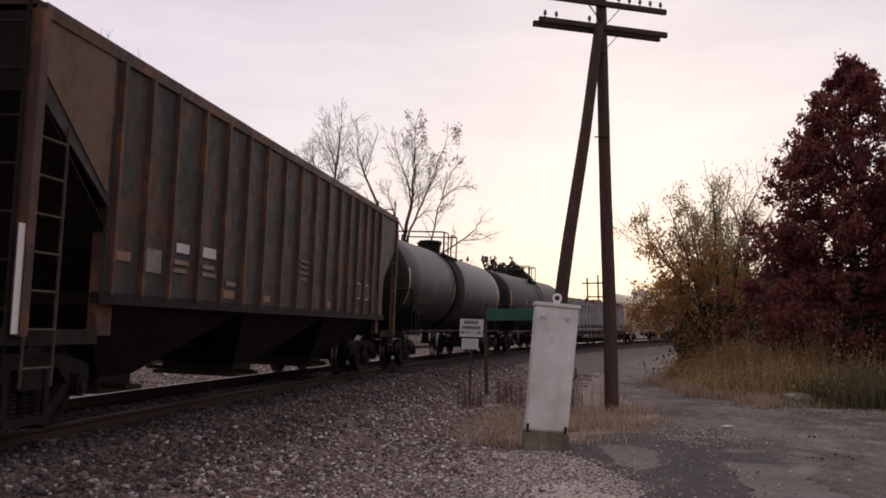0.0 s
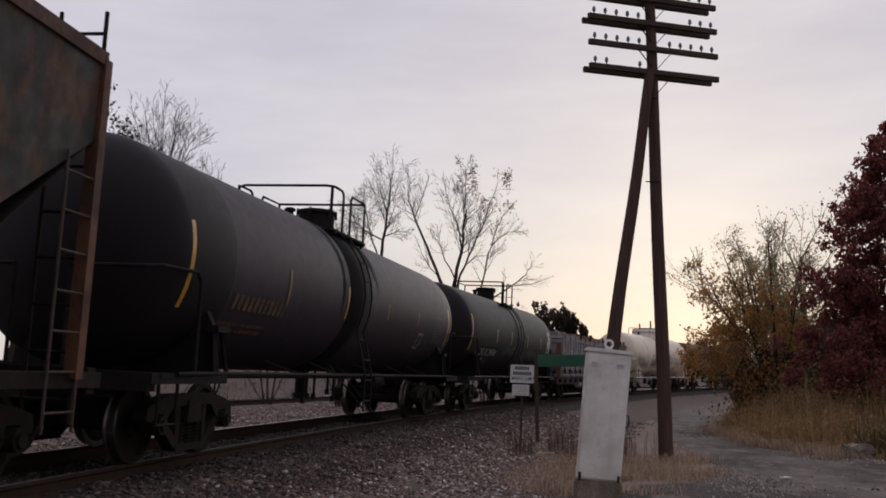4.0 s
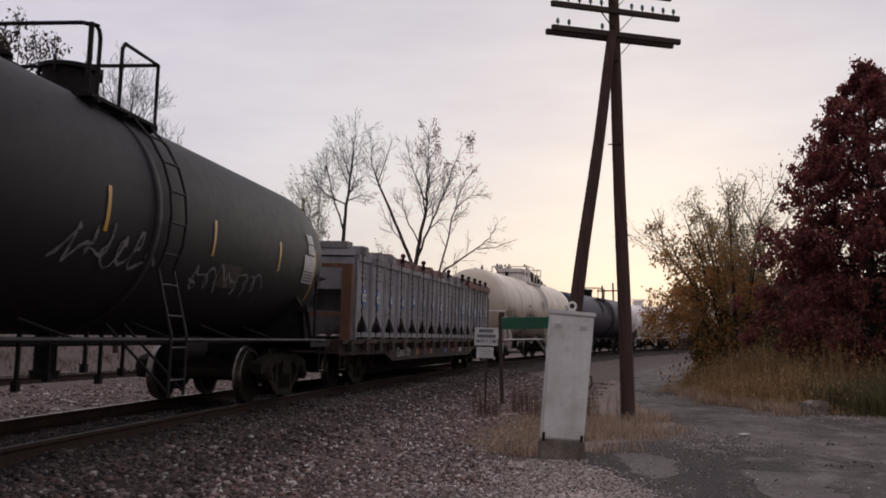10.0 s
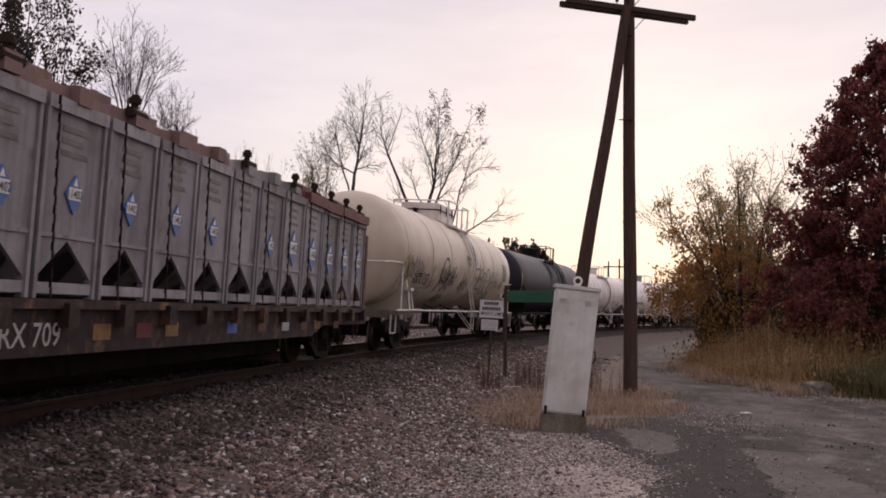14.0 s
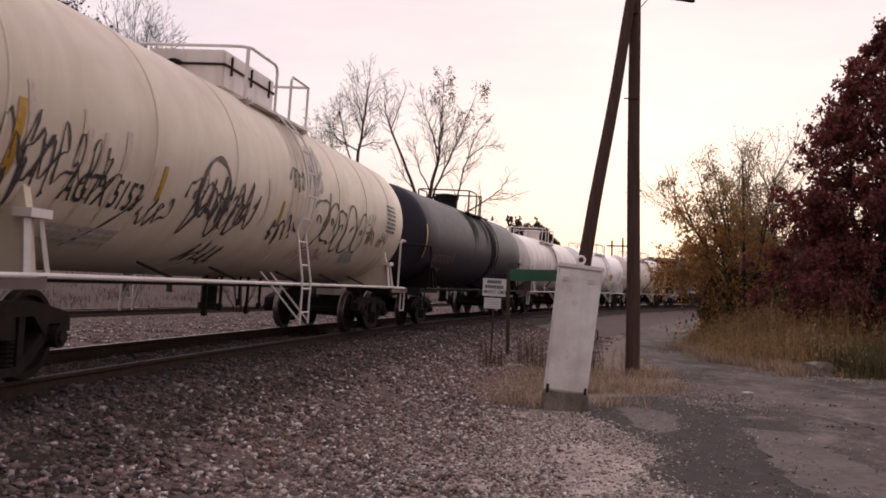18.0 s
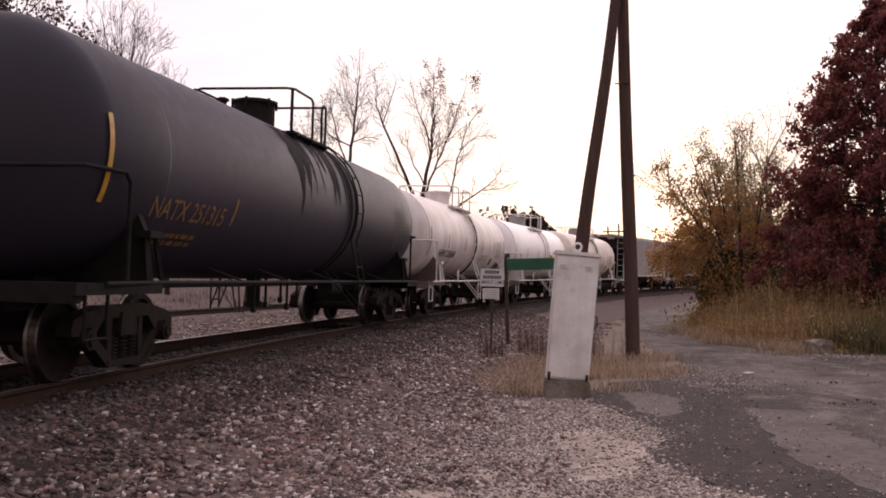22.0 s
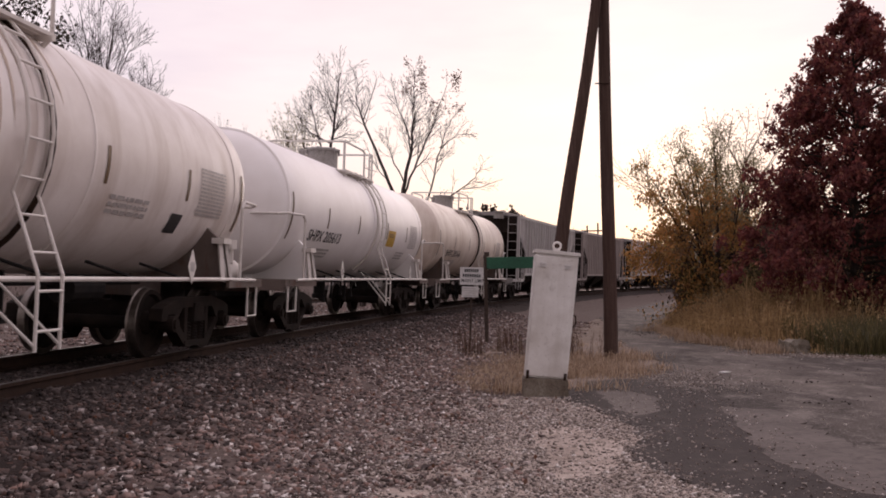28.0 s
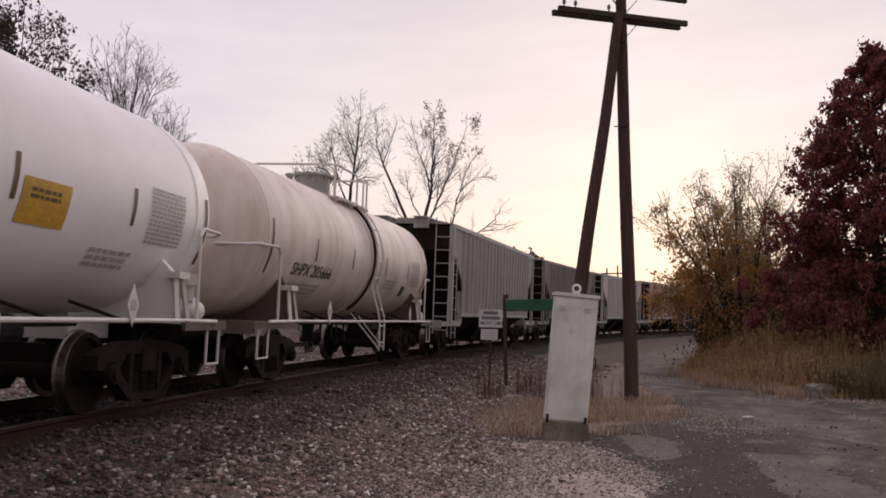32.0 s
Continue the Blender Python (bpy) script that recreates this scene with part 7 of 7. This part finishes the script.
rnd = random.Random(21)
spots = []
for _ in range(420):
    f = rnd.random()
    ex, ey = (8.15 + 0.2 * math.sin(9 * f), 29.6 - 9.2 * f) if rnd.random() < 0.8 else (8.2 + rnd.random(), 29.6 + rnd.random())
    cx, cy = ex + 0.2 + abs(rnd.gauss(0, 1.9)), ey + rnd.uniform(-0.6, 1.2)
    k = rnd.uniform(0.55, 1.12) * (0.72 + 0.33 * math.sin(3.1 * f + 0.3)) * min(1.0, 0.22 + 0.45 * (cx - ex)) * min(1.0, 0.25 + 2.6 * (1 - f)) * (0.8 + 0.35 * math.sin(cx * 2.3 + cy * 1.1))
    for _ in range(int(30 + 26 * k)):
        spots.append((cx + rnd.gauss(0, 0.24), cy + rnd.gauss(0, 0.24), 0, k * rnd.uniform(0.55, 1.1)))
blades("tall_grass", "stand of tall tawny dry grass beside the lane", spots, 1.95, 0.007, L_grass, 1, 0.5)
tops = [Vector((x + rnd.gauss(0, 0.14), y + rnd.gauss(0, 0.14), 1.95 * k * rnd.uniform(0.7, 1.12))) for x, y, z, k in spots if rnd.random() < 0.8]
tagged(new("grass_plumes", leaf_mesh("grass_plumes", tops, 0.062, L_grass, rnd)), "feathery seed heads on the tall grass", "grass plumes", kind="stuff")
spots = []
for _ in range(150):
    cx, cy = 9.4 + rnd.uniform(0, 4.2), 20.6 + rnd.uniform(-1.0, 3.0)
    cy -= (cx - 9.4) * 0.25
    k = rnd.uniform(0.5, 1.0)
    for _ in range(40):
        spots.append((cx + rnd.gauss(0, 0.3), cy + rnd.gauss(0, 0.3), 0, k))
blades("weed_bank", "bank of grey green weeds at the lane edge", spots, 0.85, 0.010, L_shrub, 2, 0.7)
spots = [(rnd.uniform(9.5, 20), rnd.uniform(14, 24), 0, rnd.uniform(0.5, 1)) for _ in range(9000)]
spots = [s for s in spots if s[0] * 0.75 + s[1] > 26.6]
blades("lawn_grass", "short green grass under the oaks", spots, 0.16, 0.012, L_lawn, 3, 0.8)
spots = []
for _ in range(420):
    cx, cy = rnd.gauss(2.4, 1.5), rnd.gauss(17.2, 2.6)
    if cy < 14.1 or off_track(cx, cy) < 3.4 or cx > 5.2 + (cy - 20) * 0.1 or (2.5 < cx and cy < 16.2):
        continue
    for _ in range(26):
        spots.append((cx + rnd.gauss(0, 0.13), cy + rnd.gauss(0, 0.13), 0.0, rnd.uniform(0.5, 1.1)))
for _ in range(420):
    cx, cy = rnd.uniform(0.1, 4.2), rnd.uniform(14.1, 20.5)
    if off_track(cx, cy) < 3.3 or (cx > 2.3 and cy < 16.0):
        continue
    for _ in range(16):
        spots.append((cx + rnd.gauss(0, 0.22), cy + rnd.gauss(0, 0.2), 0.0, rnd.uniform(0.3, 0.8)))
for cx, cy, n in ((4.45, 19.8, 200), (4.9, 19.6, 130), (2.9, 14.2, 120), (3.6, 18.6, 200), (1.3, 14.4, 140), (3.2, 19.0, 180), (1.0, 15.0, 100)):
    for _ in range(n):
        spots.append((cx + rnd.gauss(0, 0.3), cy + rnd.gauss(0, 0.22), 0.0, rnd.uniform(0.6, 1.3)))
for _ in range(330):
    f = rnd.random()
    cx, cy = 8.0 + 0.25 * math.sin(9 * f) + rnd.gauss(0, 0.22), 30 - 10 * f
    for _ in range(14):
        spots.append((cx + rnd.gauss(0, 0.12), cy + rnd.gauss(0, 0.12), 0.0, rnd.uniform(0.5, 1.6)))
blades("dry_grass", "tufts of bleached dry grass round the pole", spots, 0.20, 0.006, L_straw, 4, 1.3)
spots = []
for _ in range(34):
    cx, cy = rnd.uniform(1.0, 4.3), rnd.uniform(19.5, 24.5)
    for _ in range(16):
        spots.append((cx + rnd.gauss(0, 0.12), cy + rnd.gauss(0, 0.12), 0.0, rnd.uniform(0.5, 1.2)))
blades("dead_weeds", "thin dead weed stalks by the sign posts", spots, 0.75, 0.005, L_brown, 5, 0.4)

spots = []
for _ in range(1500):
    s, o = rnd.uniform(5, 130), -rnd.uniform(17.2, 25)
    cx, cy = on_track(s, o)
    for _ in range(14):
        spots.append((cx + rnd.gauss(0, 0.5), cy + rnd.gauss(0, 0.5), bed_z(o) - 0.1, rnd.uniform(0.5, 1.2)))
blades("bank_weeds", "dark dead weeds on the bank behind the siding", spots, 0.4, 0.012, L_dark, 7, 0.9)


def flakes(name, label, spots, size, material, seed):
    rnd = random.Random(seed)
    pts = [Vector(p) for p in spots]
    return tagged(new(name, leaf_mesh(name, pts, size, material, rnd)), label, "leaves", kind="stuff")


spots = []
for _ in range(1500):
    x, y = rnd.uniform(-4.5, 4), rnd.uniform(6, 20)
    o = off_track(x, y)
    if 1.5 < o < 6.2 and rnd.random() < 0.4:
        spots.append((x, y, max(bed_z(o), 0.02) + 0.05))
flakes("fallen_leaves", "scattered dry red brown fallen leaves", spots, 0.045, L_rust, 6)


# ---- loose stones ----
def stones(name, label, pts, sizes, material, seed):
    """Angular stones as one mesh."""
    rng = np.random.default_rng(seed)
    n = len(pts)
    corner = np.array([(-1, -1, -1), (1, -1, -1), (1, 1, -1), (-1, 1, -1), (-1, -1, 1), (1, -1, 1), (1, 1, 1), (-1, 1, 1)], float) * 0.5
    v = corner[None] * (1 + rng.uniform(-0.95, 0.45, (n, 8, 3)))
    v *= sizes[:, None, None] * np.stack([rng.uniform(0.75, 1.35, n), rng.uniform(0.6, 1.1, n), rng.uniform(0.45, 0.85, n)], 1)[:, None, :]
    a, b = rng.uniform(0, 6.283, n), rng.uniform(-0.6, 0.6, n)
    ca, sa, cb, sb = np.cos(a)[:, None], np.sin(a)[:, None], np.cos(b)[:, None], np.sin(b)[:, None]
    x, y, z = v[..., 0], v[..., 1] * cb - v[..., 2] * sb, v[..., 1] * sb + v[..., 2] * cb
    v = np.stack([x * ca - y * sa, x * sa + y * ca, z], -1) + np.asarray(pts)[:, None, :]
    quad = np.array([(0, 3, 2, 1), (4, 5, 6, 7), (0, 1, 5, 4), (1, 2, 6, 5), (2, 3, 7, 6), (3, 0, 4, 7)])
    f = (quad[None] + 8 * np.arange(n)[:, None, None]).reshape(-1, 4)
    me = bpy.data.meshes.new(name)
    me.vertices.add(8 * n)
    me.vertices.foreach_set("co", v.reshape(-1))
    me.loops.add(24 * n)
    me.loops.foreach_set("vertex_index", f.reshape(-1))
    me.polygons.add(6 * n)
    me.polygons.foreach_set("loop_start", np.arange(0, 24 * n, 4))
    me.update(calc_edges=True)
    me.materials.append(material)
    return tagged(new(name, me), label, "stones", kind="stuff")


rng = np.random.default_rng(5)


def bed_points(n, s_lo, s_hi, o_lo, o_hi, power):
    """Plan points on the ballast, thinning with distance along the track."""
    u = rng.random(n)
    s = s_lo + (s_hi - s_lo) * u ** power
    o = rng.uniform(o_lo, o_hi, n)
    out = []
    for a, b in zip(s, o):
        if b > 4.2 and rng.random() < (b - 4.2) / 2.0:
            continue
        x, y = on_track(a, b)
        out.append((x, y, max(bed_z(b), 0.0) + 0.05 * noise.noise((x * 0.9, y * 0.9, 0)) + 0.02 * noise.noise((x * 3, y * 3, 5)) + 0.004))
    return np.array(out)


p = bed_points(110000, -2, 38, 1.75, 6.4, 1.7)
near = np.array([off_track(q[0], q[1]) for q in p]) < 2.5 + 0.9 * rng.random(len(p))
q = p[~near]
stones("ballast_stones", "angular grey brown ballast stones beside the track", q, 0.020 + 0.052 * rng.random(len(q)) ** 1.9, M_ballast, 1)
q = p[near]
stones("ballast_stones", "rust stained dark ballast stones along the sleeper ends", q, 0.020 + 0.052 * rng.random(len(q)) ** 1.9, M_dirty, 6)
# darker stones below the train, its shadow put into their colour beside the oil
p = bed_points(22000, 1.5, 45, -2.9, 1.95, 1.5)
stones("ballast_stones", "oily ballast stones between the rails with the train's shade in their colour", p, rng.uniform(0.03, 0.07, len(p)), M_oily_shaded, 2)
p = bed_points(16000, 12, 75, -11.5, -2.6, 1.3)
stones("ballast_stones", "loose stones between the two tracks", p, rng.uniform(0.04, 0.09, len(p)), M_ballast, 3)
pts = []
while len(pts) < 38000:
    y = 4.8 + 9.3 * rng.random() ** 1.2
    x = rng.uniform(-2.6, 3.2)
    edge = np.interp(y, [5, 6.8, 7.4, 8.2, 9.0, 9.7, 10.5, 11.4, 12.5, 13.5], [2.9, 2.8, 2.45, 2.3, 2.23, 2.54, 2.67, 2.64, 2.45, 2.3])
    if off_track(x, y) < 3.7 + 1.3 * rng.random() or x > edge + 0.10 * rng.normal() + (0.9 * rng.random() if rng.random() < 0.06 else 0) or y > 13.6 + 0.15 * rng.normal():
        continue
    if noise.noise((x * 0.9, y * 0.7, 7)) > 0.18 and rng.random() < 0.75:
        continue
    o = off_track(x, y)
    pts.append((x, y, max(0.024, bed_z(o) + 0.012 + (0.05 * noise.noise((x * 0.9, y * 0.9, 0)) + 0.02 * noise.noise((x * 3, y * 3, 5)) if o < 5.2 else 0))))
p = np.array(pts)
stones("limestone_chips", "pale limestone chips spread over the apron", p, 0.008 + 0.028 * rng.random(len(p)) ** 2.2, M_lime, 4)
pts = []
for _ in range(3200):
    t = rng.random()
    y = 7 + 22 * t ** 1.3
    x = 3.0 + rng.random() * 6 * (1 - 0.45 * t) + 2.4 * t
    if rng.random() < 0.12 + 0.88 * (noise.noise((x * 0.7, y * 0.5, 2)) > 0.12):
        pts.append((x, y, 0.034))
for _ in range(2600):
    pts.append((4.6 + rng.normal() * 0.42, 15.4 + rng.normal() * 0.9, 0.03))
for _ in range(2300):
    y = 6.0 + 8.5 * rng.random() ** 1.2
    if noise.noise((y * 1.1, 3, 1)) < -0.25 and rng.random() < 0.7:
        continue
    pts.append((2.3 + 1.6 * rng.random() + 0.1 * (y - 8), y, 0.034))
for _ in range(5200):
    t = rng.random()
    pts.append((7.6 + 6.5 * t + rng.normal() * 0.30, 20.3 - 5.0 * t + rng.normal() * 0.42, 0.03))
p = np.array(pts)
stones("lane_gravel", "loose pale gravel strewn over the lane", p, 0.006 + 0.022 * rng.random(len(p)) ** 3.0, M_lime, 5)

pts = []
for cx, cy, sx, sy, n in ((7.4, 13.0, 0.35, 0.10, 30), (6.2, 14.6, 0.4, 0.12, 22), (5.7, 12.3, 0.3, 0.12, 22), (8.9, 14.2, 0.5, 0.10, 25), (7.3, 28.5, 0.4, 0.8, 160), (4.8, 14.2, 0.2, 0.5, 30)):
    for _ in range(n):
        pts.append((cx + rng.normal() * sx, cy + rng.normal() * sy, 0.03))
p = np.array(pts)
stones("asphalt_crumbs", "dark crumbs of broken asphalt on the lane", p, 0.008 + 0.03 * rng.random(len(p)) ** 2.4, M_crumb, 9)

# scraps: broken slab, brick, board, white rubble
for name, label, x, y, z, sx, sy, sz, m, rz in (("brick", "broken red brick lying in the gravel", 0.58, 11.6, 0.045, 0.20, 0.09, 0.06, M_orange, 20), ("stone_slab", "flat weathered stone slab in the dirt", 0.75, 17.6, 0.05, 0.75, 0.35, 0.09, M_concrete, 8), ("rubble_block", "pale lump of broken concrete", 2.0, 20.6, 0.07, 0.38, 0.2, 0.13, M_apron, -12), ("timber_offcut", "dark rotting timber offcut", 2.05, 18.6, 0.05, 0.7, 0.14, 0.08, M_tie, 3), ("paper_scrap", "white scrap of litter on the lane", 5.6, 16.2, 0.05, 0.17, 0.12, 0.02, M_sign, 30), ("boulder", "grey brown boulder beside the grass", 8.6, 20.4, 0.12, 0.55, 0.4, 0.34, M_concrete, 15)):
    bm = bmesh.new()
    box(bm, -sx / 2, sx / 2, -sy / 2, sy / 2, -sz / 2, sz / 2)
    bmesh.ops.subdivide_edges(bm, edges=bm.edges[:], cuts=3, use_grid_fill=True)
    for v in bm.verts:
        q = v.co * 7 + Vector((x, y, 0))
        v.co += 0.22 * sz * Vector((noise.noise(q), noise.noise(q + Vector((9, 0, 0))), noise.noise(q + Vector((0, 9, 0)))))
    ob = tagged(new(name, mesh_of(name, bm, m)), label, name.replace("_", " "))
    ob.matrix_basis = pose(x, y, z, 0, 0, rz)


# ---- the train rolls by ----
def car_pose(s, half):
    a, b = on_track(s - half), on_track(s + half)
    ang = math.atan2(b[1] - a[1], b[0] - a[0])
    return Matrix.Translation(((a[0] + b[0]) / 2, (a[1] + b[1]) / 2, RAIL_Z)) @ Matrix.Rotation(ang, 4, "Z") @ Matrix.Rotation(math.atan(CANT / GAUGE), 4, "X")


def motions():
    for bogie, x in BOGIES:
        bogie.matrix_basis = Matrix.Translation((x, 0, 0)) @ Matrix.Rotation(-K * x, 4, "Z")
    # the train runs a little fast at first: metres ahead of its even pace
    lead = {0.0: 0.26, 0.5: 0.26, 1.0: 0.24, 1.5: 0.15, 2.0: 0.06, 2.5: 0.0}
    steps = sorted(set(lead) | set(range(3, 33)))
    for car, s, half in TRAIN:
        walk(car, [(t, car_pose(s - SPEED * t - lead.get(t, 0.0), half)) for t in steps])
    turn = -math.degrees(SPEED / 0.457)
    times = [i * 2 / 15 for i in range(241)]
    for wheel, x in WHEELS:
        walk(wheel, [(t, pose(x, 0, 0.457, 0, turn * t, 0)) for t in times])


motions()
